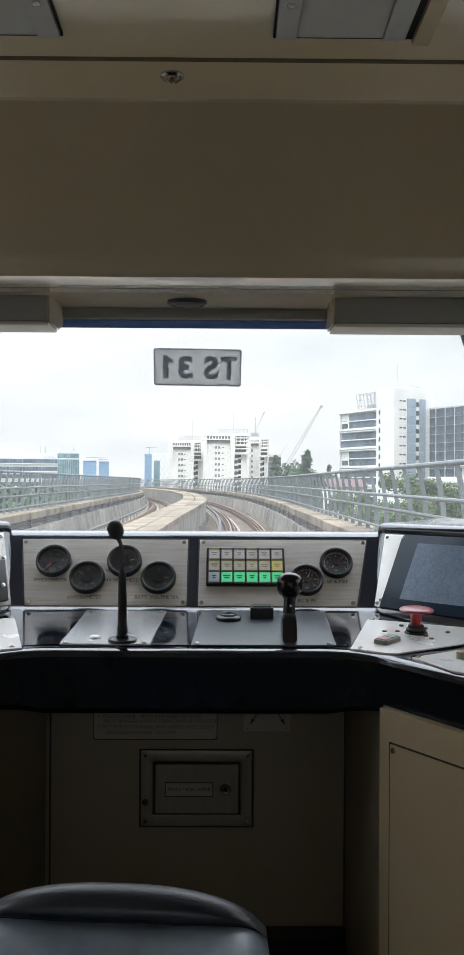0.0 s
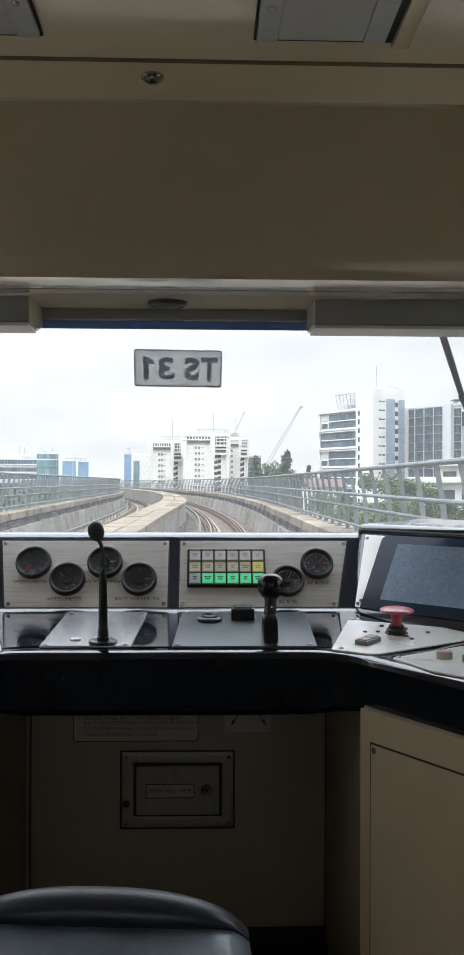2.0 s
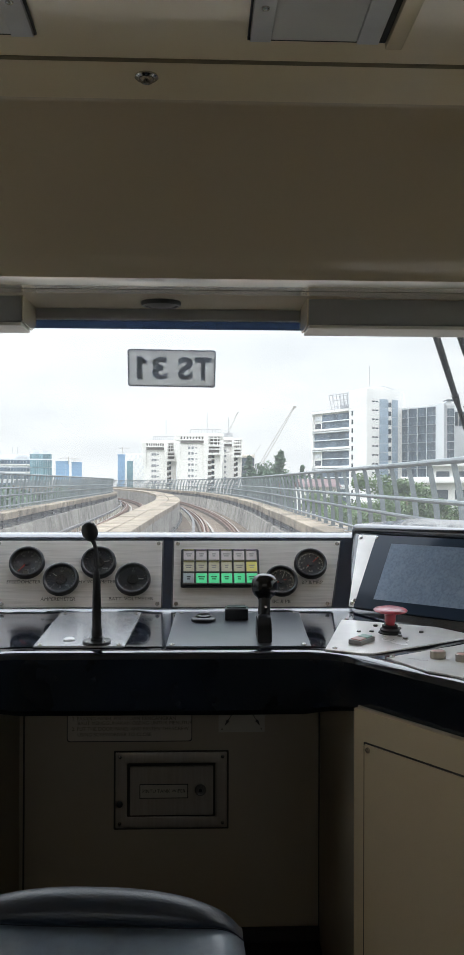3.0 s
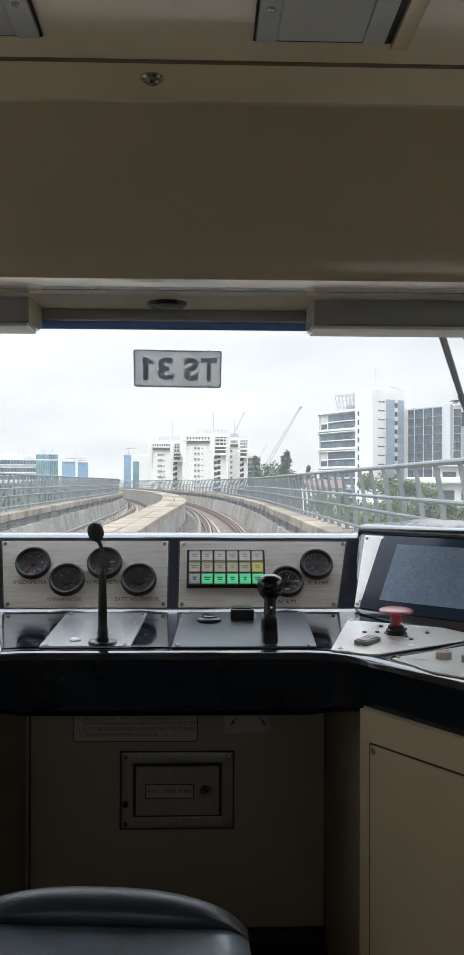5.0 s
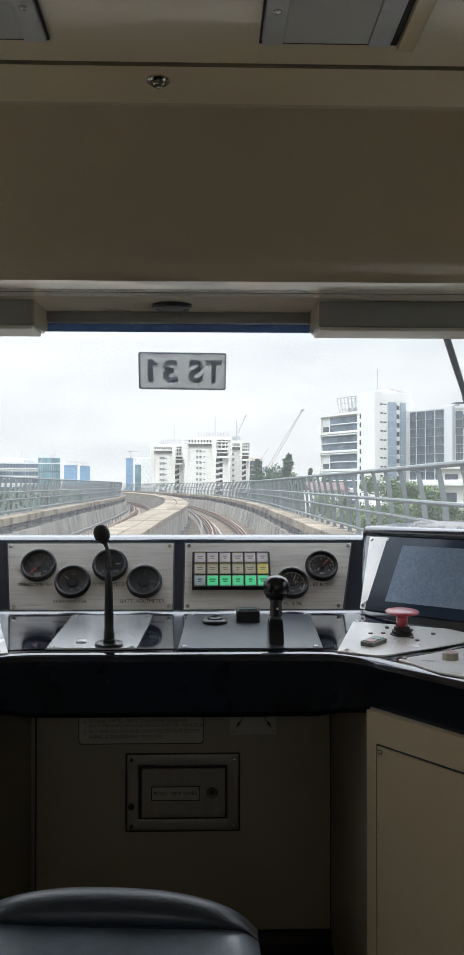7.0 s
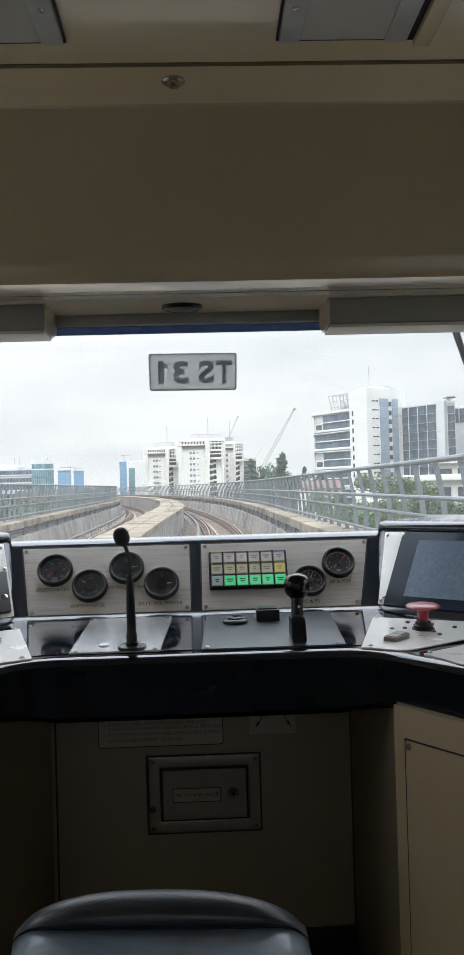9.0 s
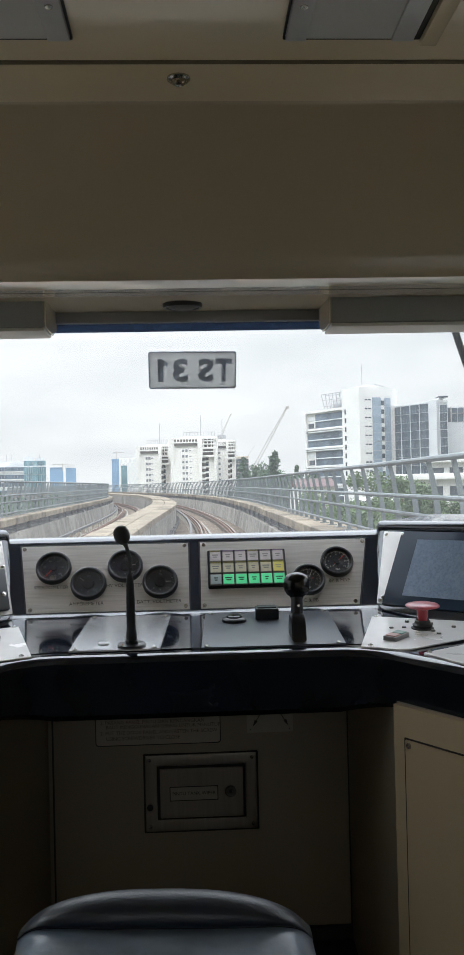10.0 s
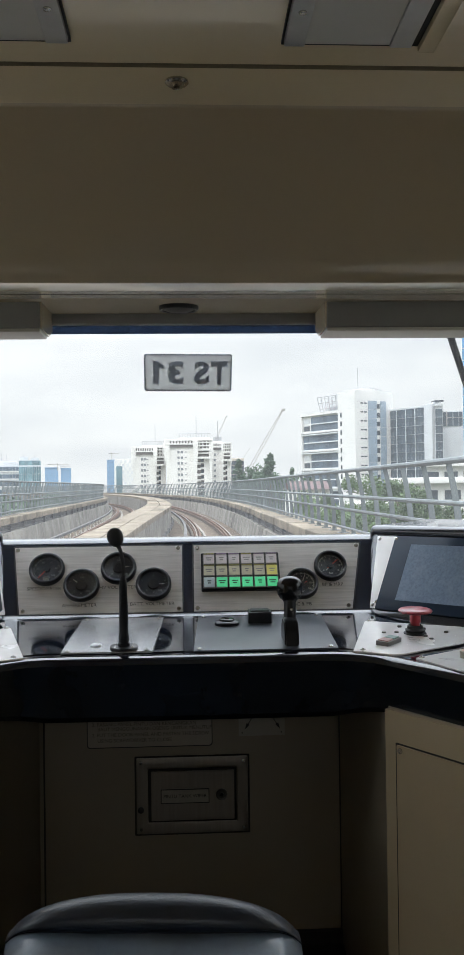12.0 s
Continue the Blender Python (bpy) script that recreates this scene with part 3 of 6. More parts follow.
def blind_housing(x0, x1, group):
    t = thing("blind_housing", "grey beige sun blind housing above the windshield", "blind housing", ((x0 + x1) / 2, 2.2, 1.67), group=group)
    bm = bmesh.new()
    pts = [(2.172, 1.697), (2.176, 1.691), (2.285, 1.689), (2.345, 1.712), (2.338, 1.7585), (2.167, 1.7535)]
    loft(bm, [[(x, y, z) for y, z in pts] for x in (x0, x1)], closed=True)
    bmesh.ops.bevel(bm, geom=list(bm.edges), offset=0.0025, segments=2, affect="EDGES")
    part("case", bm, HOUSING, t)
    xe = x0 if x0 > 0 else x1
    part("end_cap", loft(bmesh.new(), [[(x, y, z) for y, z in pts] for x in sorted((xe, xe - math.copysign(0.004, xe)))], closed=True), CREAM, t, "pale moulded end cap", smooth=False)
    part("lower_lip", box(bmesh.new(), x0 + 0.001, x1 - 0.001, 2.173, 2.284, 1.6815, 1.6905, 0.003), LIP_PLASTIC, t, "pale lower edge")
    return t


blind_housing(0.345, 1.17, "sun blind housings")
blind_housing(-1.17, -0.352, "sun blind housings")

# windshield number plate, seen from behind
pm = frame_of((0.004, shield_y(1.612) + 0.002, 1.612), (1, 0, 0), (0, -0.5, 1))
pm = pm @ Matrix.Rotation(radians(-0.6), 4, "Z")
sign = thing("number_sign", "grey train set sign with mirrored letters stuck on the windshield", "sign", (0.004, shield_y(1.60), 1.565))
part("sheet", slab(bmesh.new(), round_rect(-0.1165, 0.1165, -0.0510, 0.0510, 0.006), 0.0, 0.003, pm), SIGN_FACE, sign)
part("border", ring_slab(bmesh.new(), round_rect(-0.1180, 0.1180, -0.0525, 0.0525, 0.007), round_rect(-0.1145, 0.1145, -0.0490, 0.0490, 0.005), 0.0005, 0.0042, pm), SIGN_INK, sign, "dark grey border line")


def sign_letter(ch, x0, x1, z0, z1):
    """One mirrored letter of the built-in font, drawn to its place on the sheet."""
    ob = text_part("letter", ch, 0.09, Matrix.Diagonal((-1, 1, 1, 1)), SIGN_INK, sign, label="mirrored dark grey letter", bold=0.0036)
    v = np.array([tuple(q.co) for q in ob.data.vertices])
    lo, hi = v.min(axis=0), v.max(axis=0)
    fit_box = T(x0, z0, 0.0035) @ Matrix.Diagonal(((x1 - x0) / (hi[0] - lo[0]), (z1 - z0) / (hi[1] - lo[1]), 1, 1)) @ T(-lo[0], -lo[1])
    ob.data.transform(pm @ fit_box)


for ch, x0, x1 in (("T", 0.0620, 0.1065), ("S", 0.0150, 0.0570), ("3", -0.0535, -0.0120)):
    sign_letter(ch, x0, x1, -0.0330, 0.0325)
part("letter", slab(bmesh.new(), [(-0.0935, -0.0325), (-0.0785, -0.0325), (-0.0785, 0.0140), (-0.0655, 0.0100), (-0.0655, 0.0215), (-0.0735, 0.0255), (-0.0800, 0.0325), (-0.0935, 0.0325)][::-1], 0.0031, 0.0039, pm), SIGN_INK, sign, "mirrored dark grey figure")

# wipers outside the glass
def wiper(x0, x1, z1, group):
    t = thing("wiper", "black windshield wiper arm outside the glass", "wiper", (x0, shield_y(1.78) + 0.05, 1.78), group=group)
    def at(s):
        z = 1.80 + (z1 - 1.80) * s
        return Vector((x0 + (x1 - x0) * s, shield_y(z) + 0.045, z))
    part("arm", tube(bmesh.new(), [at(0), at(0.25), at(0.42)], [0.0105, 0.0095, 0.008], 10), WIPER, t)
    part("blade_holder", tube(bmesh.new(), [at(0.40), at(0.45), at(0.75), at(1.0)], [0.011, 0.007, 0.0065, 0.005], 8), WIPER, t)
    part("blade", tube(bmesh.new(), [at(0.45) + Vector((0.012, -0.018, 0)), at(1.0) + Vector((0.012, -0.018, 0))], 0.005, 6), BLACK_RUBBER, t)
    return t


wiper(0.677, 0.977, 1.18, "windshield wipers")
wiper(0.738, 1.050, 1.22, "windshield wipers")

# dried flecks on the glass
rng = random.Random(4)
bm = bmesh.new()
for _ in range(34):
    z = rng.uniform(1.22, 1.70)
    x = rng.uniform(-0.75, 0.75)
    r = rng.choice((0.0006, 0.0008, 0.0011))
    q = frame_of((x, shield_y(z) + 0.0195, z), (1, 0, 0), (0, -0.5, 1))
    lathe(bm, [(0, 0.0004), (r, 0.0002), (r, 0)], q @ Matrix.Diagonal((1, rng.uniform(0.8, 2.2), 1, 1)), 6)
tagged(part("glass_flecks", bm, FLECK), "tiny dried flecks on the windshield glass", "flecks", kind="stuff")

# ---- driver's desk ----
desk = thing("driver_desk", "black glossy moulded driver's desk with brushed steel panels", "driver's desk", (0, 2.2, 0.80))


def desk_z(y):
    return 0.947 + max(0.0, y - 1.90) * 0.0856


# plan of the desk's front edge: straight in the middle, a wing at each side
half_edge = [(0.0, 1.868), (0.10, 1.868), (0.20, 1.869), (0.28, 1.871), (0.325, 1.866), (0.36, 1.850), (0.392, 1.822), (0.42, 1.777), (0.47, 1.6945), (0.53, 1.596), (0.60, 1.482), (0.68, 1.352)]
edge = [(-x, y) for x, y in half_edge[:0:-1]] + half_edge
for _ in range(2):
    # round the corners of the plan
    edge = edge[:1] + [(a[0] + (b[0] - a[0]) * k, a[1] + (b[1] - a[1]) * k) for a, b in zip(edge, edge[1:]) for k in (0.25, 0.75)] + edge[-1:]


def edge_out(i):
    a, b = Vector(edge[max(0, i - 1)]), Vector(edge[min(len(edge) - 1, i + 1)])
    d = (b - a).normalized()
    return Vector((d.y, -d.x))


lip = [(-0.060, 0.0), (-0.022, 0.0005), (-0.010, -0.001), (-0.002, -0.006), (0.002, -0.014), (0.002, -0.030), (-0.003, -0.050), (-0.002, -0.090), (-0.004, -0.122), (-0.020, -0.136), (-0.30, -0.141)]
secs = []
for i, (x, y) in enumerate(edge):
    o = edge_out(i)
    wing = min(1.0, max(0.0, (abs(x) - 0.30) / 0.10))
    row = []
    for s, h in lip:
        hh = h * (1 - 0.16 * wing) if h < -0.03 else h
        px, py = x + o.x * s, y + o.y * s
        row.append((px, py, 0.947 + hh))
    secs.append(row)
part("edge_lip", loft(bmesh.new(), [r[:5] for r in secs]), BLACK_GLOSS, desk, "glossy black rounded lip")
part("apron", loft(bmesh.new(), [r[4:] for r in secs]), APRON, desk, "thick black rounded front edge")

# desk top sheet, a strip between the front lip and the panel foot
bm = bmesh.new()
top_rows = []
for i, (x, y) in enumerate(edge):
    o = edge_out(i)
    fx, fy = x - o.x * 0.058, y - o.y * 0.058
    if abs(x) <= 0.33:
        bx, by = x * 1.28, 2.30
    else:
        k = min(1.0, (abs(x) - 0.33) / 0.30)
        bx, by = math.copysign(0.42 + 0.60 * k, x), 2.30 - 0.75 * k
    top_rows.append([(fx + (bx - fx) * s, fy + (by - fy) * s, desk_z(fy + (by - fy) * s) - (0.0 if s else 0.0)) for s in (0, 0.1, 0.5, 1.0)])
part("desktop", loft(bm, top_rows), BLACK_GLOSS, desk, "black glossy desk surface")

# raised instrument hood in the middle
GP = frame_of((0, 2.273, 0.990), (1, 0, 0), (0, 0.107, 0.149))
hood_prof = [(2.235, 0.972), (2.252, 0.9765), (2.264, 0.982), (2.2745, 0.9905), (2.386, 1.1455), (2.394, 1.157), (2.402, 1.164), (2.414, 1.168), (2.44, 1.169), (2.58, 1.163), (2.60, 1.155), (2.60, 0.80), (2.235, 0.80)]
part("instrument_hood", loft(bmesh.new(), [[(x, y - 0.003, z - 0.002) for y, z in hood_prof] for x in (-0.52, -0.25, 0, 0.25, 0.52)], closed=True), HOOD, desk, "black satin instrument hood")

# wing consoles: a raised hood at 47 degrees to the middle one
def wing_frame(side):
    u = Vector((0.682 * side, -0.731, 0)) * side
    nh = Vector((0.731 * side, 0.682, 0))
    v = nh * 0.105 + Vector((0, 0, 0.183))
    return frame_of((0.467 * side, 2.272, 0.992), u, v)


for side in (-1, 1):
    m = wing_frame(side)
    bm = bmesh.new()
    # profile in local y (up the slope) and z (towards the driver)
    prof = [(-0.045, -0.004), (-0.018, 0.0), (-0.008, -0.001), (0.0, -0.003), (0.203, -0.003), (0.208, 0.002), (0.215, 0.006), (0.223, 0.006), (0.230, 0.002), (0.2345, -0.004), (0.2375, -0.009), (0.250, -0.030), (0.340, -0.180), (0.366, -0.217), (0.25, -0.28), (-0.10, -0.05)]
    rows = []
    for d, lift, shrink in ((-0.032, 0.0, 0.55), (-0.029, 0.0, 0.86), (-0.024, 0.0, 0.97), (-0.014, 0, 1.0), (0.10, 0, 1.0), (0.30, 0, 1.0), (0.50, 0, 1.0), (0.74, 0, 1.0)):
        # the inner end is mitred against the middle hood
        rows.append([m @ Vector((side * (d - 0.21 * max(0, min(py, 0.25))), py if py < 0 else py * (0.80 + 0.20 * shrink), pz - (1 - shrink) * 0.04)) for py, pz in prof])
    part("wing_hood", loft(bm, rows, closed=True), HOOD, desk, "raised black hood of the side wing")

# steel instrument plates with corner screws
def corner_trapezoid(xb0, xb1, xt0, xt1, v0, v1, grow=0.0):
    return [(xb0 - grow, v0 - grow), (xb1 + grow, v0 - grow), (xt1 + grow, v1 + grow), (xt0 - grow, v1 + grow)]


for xb0, xb1, xt0, xt1 in ((-0.4270, -0.0170, -0.4580, -0.0185), (0.0125, 0.4170, 0.0135, 0.4580)):
    part("plate_gasket", ring_slab(bmesh.new(), corner_trapezoid(xb0, xb1, xt0, xt1, -0.006, 0.192, 0.004), corner_trapezoid(xb0, xb1, xt0, xt1, -0.006, 0.192, -0.001), -0.002, 0.0016, GP), BLACK_RUBBER, desk)
    pl = part("instrument_plate", slab(bmesh.new(), corner_trapezoid(xb0, xb1, xt0, xt1, -0.006, 0.192), 0.0, 0.003, GP, bevel=0.0008, seg=1), STEEL, desk, "brushed steel instrument plate")
    for x, v in ((xb0 + 0.0085, 0.003), (xb1 - 0.0095, 0.003), (xt0 + 0.0095, 0.183), (xt1 - 0.0095, 0.183)):
        screw(pl, GP @ T(x, v, 0.003))


def bar(bm, m, x0, y0, x1, y1, w, h0, h1, w1=None):
    """A flat strip between two points of a face."""
    d = Vector((x1 - x0, y1 - y0)).normalized()
    p = Vector((-d.y, d.x))
    w1 = w if w1 is None else w1
    pts = [(x0 + p.x * w / 2, y0 + p.y * w / 2), (x0 - p.x * w / 2, y0 - p.y * w / 2), (x1 - p.x * w1 / 2, y1 - p.y * w1 / 2), (x1 + p.x * w1 / 2, y1 + p.y * w1 / 2)]
    return slab(bm, pts, h0, h1, m)


def gauge(label, x, v, r, needles, words, wx, wv, small="", numerals=(), start=225, sweep=270, ticks=40, knob=False):
    """A round panel meter: bezel, dial, ticks, numerals, pointer, glass, and its engraved name on the plate."""
    m = GP @ T(x, v, 0.003)
    g = thing("gauge", label, "gauge", GP @ Vector((x, v, 0.003)), group="round gauges of the desk")
    part("bezel", lathe(bmesh.new(), [(r * 0.86, 0.0), (r * 1.02, 0.0), (r * 1.02, 0.010), (r * 0.985, 0.0155), (r * 0.92, 0.0165), (r * 0.855, 0.0145), (r * 0.835, 0.008), (r * 0.83, 0.004)], m, 44), BLACK_SATIN, g, "black metal bezel")
    part("dial", lathe(bmesh.new(), [(0, 0.0045), (r * 0.84, 0.0045), (r * 0.84, 0.003)], m, 40), DIAL, g)
    bm = bmesh.new()
    for i in range(ticks + 1):
        a = radians(start - sweep * i / ticks)
        long = i % 5 == 0
        r0, r1 = r * (0.66 if long else 0.71), r * 0.77
        bar(bm, m, r0 * math.cos(a), r0 * math.sin(a), r1 * math.cos(a), r1 * math.sin(a), r * (0.030 if long else 0.016), 0.0045, 0.0050)
    ink = DIAL_INK if len(needles) == 1 else WHITE_INK
    part("scale", bm, ink, g, "fine white scale marks")
    for i, word in enumerate(numerals):
        a = radians(start - sweep * i / (len(numerals) - 1))
        text_part("numeral", word, r * 0.17, m @ T(r * 0.53 * math.cos(a), r * 0.53 * math.sin(a), 0.0048), ink, g, depth=0.0002)
    if small:
        text_part("unit", small, r * 0.20, m @ T(0, -r * 0.50, 0.0048), ink, g, depth=0.0002)
    for angle, length, tail, material in needles:
        a = radians(angle)
        bm = bmesh.new()
        bar(bm, m, -tail * r * math.cos(a), -tail * r * math.sin(a), length * r * math.cos(a), length * r * math.sin(a), r * 0.085, 0.006, 0.0072, r * 0.03)
        part("needle", bm, material, g, "pointer of the gauge")
    hub = 0.34 if len(needles) == 1 and not knob else 0.20
    part("hub", lathe(bmesh.new(), [(0, 0.0095), (r * (hub - 0.04), 0.009), (r * hub, 0.0045)], m, 26), BLACK_SATIN if hub > 0.3 else DIAL, g, "dark round hub cover")
    if knob:
        part("adjuster", lathe(bmesh.new(), [(r * 0.17, 0.0045), (r * 0.17, 0.011), (r * 0.13, 0.012), (r * 0.11, 0.010), (0, 0.010)], m @ T(0, -r * 0.68, 0), 20), GREY_PLASTIC, g)
    gl = part("cover_glass", lathe(bmesh.new(), [(0, 0.0135), (r * 0.84, 0.0125)], m, 40), DIAL_GLASS, g)
    gl.visible_shadow = False
    text_part("engraved_name", words, 0.0134, GP @ T(wx, wv, 0.0031), GREY_INK, desk, depth=0.0002)
    return g


gauge("black round speedometer with a red pointer on the steel plate", -0.3675, 0.1210, 0.0450, [(232, 0.72, 0.05, RED_NEEDLE)], "SPEEDOMETER", -0.3710, 0.0670, "km/h", ("0", "20", "40", "60", "80", "100"), knob=True)
gauge("black round ammeter with a white pointer on the steel plate", -0.2755, 0.0720, 0.0450, [(142, 0.62, 0.0, WHITE_INK)], "AMPEREMETER", -0.2785, 0.0172, "A", ("0", "100", "200"), 225, 270, 20)
gauge("black round high voltage meter behind the microphone stem", -0.1822, 0.1215, 0.0450, [(10, 0.62, 0.0, WHITE_INK)], "HV VOLTMETER", -0.1830, 0.0675, "V", ("0", "500", "1000"), 225, 270, 20)
gauge("black round battery voltmeter with a white pointer", -0.0912, 0.0720, 0.0450, [(2, 0.62, 0.0, WHITE_INK)], "BATT. VOLTMETER", -0.0940, 0.0180, "V", ("0", "75", "150"), 225, 270, 20)
gauge("black round pressure gauge with a red and a white pointer", 0.3720, 0.1180, 0.0425, [(42, 0.70, 0.25, RED_NEEDLE), (228, 0.45, 0.2, WHITE_INK)], "BP & MRP", 0.3730, 0.0655, "bar", ("0", "2", "4", "6", "8", "10", "12"), 215, 250, 60)
gauge("black round brake pressure gauge behind the controller knob", 0.2920, 0.0665, 0.0425, [(68, 0.62, 0.1, WHITE_INK), (20, 0.35, 0.3, RED_NEEDLE)], "BC & PB", 0.2900, 0.0095, "bar", ("0", "2", "4", "6", "8", "10", "12"), 215, 250, 60)

# signal lamp block: three rows of six
lamps = thing("signal_lamp_panel", "signal lamp block with six lit green caps and grey unlit caps", "lamp panel", GP @ Vector((0.137, 0.053, 0.003)))
part("lamp_frame", slab(bmesh.new(), round_rect(0.0320, 0.2370, 0.0500, 0.1625, 0.004), 0.003, 0.0095, GP, bevel=0.0015), BLACK_SATIN, lamps, "black mounting frame")
cw, ch = 0.0328, 0.0345
for row in range(3):
    for col in range(6):
        cx, cv = 0.0361 + cw * (col + 0.5), 0.0545 + ch * (row + 0.5)
        if row == 0:
            material, name = (LAMP_OFF_BLUE, "unlit blue grey cap") if col == 0 else (LAMP_GREEN, "lit green cap")
        elif row == 1:
            material, name = (LAMP_YELLOW, "lit yellow cap") if col == 5 else (LAMP_OFF_WARM, "unlit cream cap")
        else:
            material, name = LAMP_OFF, "unlit grey cap"
        cap = part("lamp_cap", slab(bmesh.new(), round_rect(cx - cw * 0.415, cx + cw * 0.415, cv - ch * 0.415, cv + ch * 0.415, 0.0015), 0.0096, 0.0150, GP, bevel=0.0012, seg=1), material, lamps, name)
        part("cap_rim", ring_slab(bmesh.new(), round_rect(cx - cw * 0.47, cx + cw * 0.47, cv - ch * 0.47, cv + ch * 0.47, 0.002), round_rect(cx - cw * 0.418, cx + cw * 0.418, cv - ch * 0.418, cv + ch * 0.418, 0.0015), 0.0096, 0.0142, GP), GREY_PLASTIC, cap)
        if row:
            tone = LENS_YELLOW if row == 1 or col in (0, 3) else LENS_PURPLE
            part("lens_edge", slab(bmesh.new(), round_rect(cx - cw * 0.41, cx + cw * 0.41, cv + ch * 0.42, cv + ch * 0.475, 0.0005), 0.0096, 0.0162, GP), tone, cap, "coloured lens edge")
        bm = bmesh.new()
        wide = 0.30 + 0.25 * ((row * 7 + col * 3) % 4) / 3
        bar(bm, GP, cx - cw * wide / 2, cv + ch * 0.10, cx + cw * wide / 2, cv + ch * 0.10, 0.0030, 0.0150, 0.0154)
        bar(bm, GP, cx - cw * wide * 0.36, cv - ch * 0.08, cx + cw * wide * 0.36, cv - ch * 0.08, 0.0030, 0.0150, 0.0154)
        part("cap_print", bm, PALE_INK if row else BLACK_INK, cap)

# ---- things on the desk ----
def on_desk(x, y, up=0.0):
    """A frame lying on the desk slope: local x to the right, y away, z up."""
    return frame_of((x, y, desk_z(y) + up), (1, 0, 0), (0, 1, 0.0856 if y > 1.90 else 0.0))


def desk_plate(outline, material, label, screws_at=(), bevel=0.0008):
    """A plate screwed to the desk; the outline is in plan."""
    bm = bmesh.new()
    lo = [bm.verts.new((x, y, desk_z(y) + 0.0005)) for x, y in outline]
    hi = [bm.verts.new((x, y, desk_z(y) + 0.0040)) for x, y in outline]
    top = bm.faces.new(hi)
    for i in range(len(outline)):
        j = (i + 1) % len(outline)
        bm.faces.new((lo[i], lo[j], hi[j], hi[i]))
    bmesh.ops.bevel(bm, geom=list(top.edges), offset=bevel, segments=1, affect="EDGES")
    p = part("desk_plate", bm, material, desk, label)
    for x, y in screws_at:
        screw(p, on_desk(x, y, 0.004), 0.006)
    return p


desk_plate([(-0.275, 1.917), (-0.080, 1.917), (-0.064, 2.232), (-0.264, 2.232)], STEEL_DESK, "brushed steel microphone plate", [(-0.262, 1.927), (-0.093, 1.927), (-0.252, 2.222), (-0.076, 2.222)])
desk_plate([(0.008, 1.912), (0.320, 1.912), (0.330, 2.232), (0.022, 2.232)], BLACK_PLATE, "dark grey controller plate", [(0.021, 1.923), (0.306, 1.923), (0.316, 2.222), (0.036, 2.222)])
for s in (1, -1):
    quad = [(0.345, 1.878), (0.415, 1.831), (0.437, 1.829), (0.715, 1.995), (0.700, 2.050), (0.425, 2.153)]
    quad2 = [(0.456, 1.786), (0.506, 1.655), (0.549, 1.607), (0.62, 1.45), (0.86, 1.58), (0.74, 1.975), (0.640, 1.913)]
    order = 1 if s > 0 else -1
    desk_plate([(x * s, y) for x, y in quad][::order], STEEL_SKY, "brushed steel wing plate", [(0.367 * s, 1.882), (0.434 * s, 2.148)])
    desk_plate([(x * s, y) for x, y in quad2][::order], STEEL_SKY, "brushed steel wing plate", [(0.468 * s, 1.788)])

# emergency button on the right wing plate
def plan_hit(x, y):
    return on_desk(x, y, 0.004)


EB = plan_hit(0.5125, 2.013)
stop = thing("emergency_button", "red mushroom emergency brake button with a black rubber boot", "button", EB.translation)
part("boot", lathe(bmesh.new(), [(0.026, 0.0), (0.0255, 0.004), (0.021, 0.006), (0.023, 0.011), (0.018, 0.014), (0.0175, 0.020), (0.014, 0.022)], EB, 28), BLACK_RUBBER, stop, "black rubber boot")
part("stem", lathe(bmesh.new(), [(0.0105, 0.018), (0.0105, 0.026), (0.0125, 0.029), (0.0125, 0.040), (0.0135, 0.0455), (0.0165, 0.0500)], EB, 24), RED_PLASTIC, stop)
part("cap", lathe(bmesh.new(), [(0.010, 0.047), (0.027, 0.0495), (0.0375, 0.0525), (0.0385, 0.0545), (0.0365, 0.0568), (0.027, 0.0592), (0.014, 0.0608), (0, 0.0612)], EB, 40), RED_PLASTIC, stop, "broad red mushroom cap")

def small_knob(x, y, r, h, material, label):
    m = plan_hit(x, y)
    return tagged(part("panel_stud", lathe(bmesh.new(), [(r, -0.001), (r, h * 0.7), (r * 0.8, h), (0, h)], m, 16), material), label, "stud", group="studs on the wing plate")


for x, y in ((0.443, 2.022), (0.4725, 2.0235), (0.4925, 2.0785), (0.543, 2.053), (0.529, 1.984), (0.535, 1.959), (0.5855, 2.017)):
    small_knob(x, y, 0.0052, 0.0055, DARK_STUD, "small steel stud on the wing plate")


def rocker(x, y, turn):
    m = plan_hit(x, y) @ Matrix.Rotation(turn, 4, "Z")
    t = thing("rocker_button", "grey two-part push button with red and green caps", "button", m.translation)
    part("button_case", slab(bmesh.new(), round_rect(-0.030, 0.030, -0.016, 0.016, 0.003), 0.0, 0.0135, m, bevel=0.002), GREY_PLASTIC, t)
    part("red_cap", slab(bmesh.new(), round_rect(-0.026, -0.001, -0.0125, 0.0125, 0.002), 0.0135, 0.0155, m, bevel=0.001, seg=1), mat("dull_red_cap", (0.32, 0.16, 0.13), 0.4), t, "dull red cap")
    part("green_cap", slab(bmesh.new(), round_rect(0.001, 0.026, -0.0125, 0.0125, 0.002), 0.0135, 0.0155, m, bevel=0.001, seg=1), mat("dull_green_cap", (0.10, 0.20, 0.15), 0.4), t, "dull green cap")
    return t


rocker(0.432, 1.927, radians(48))


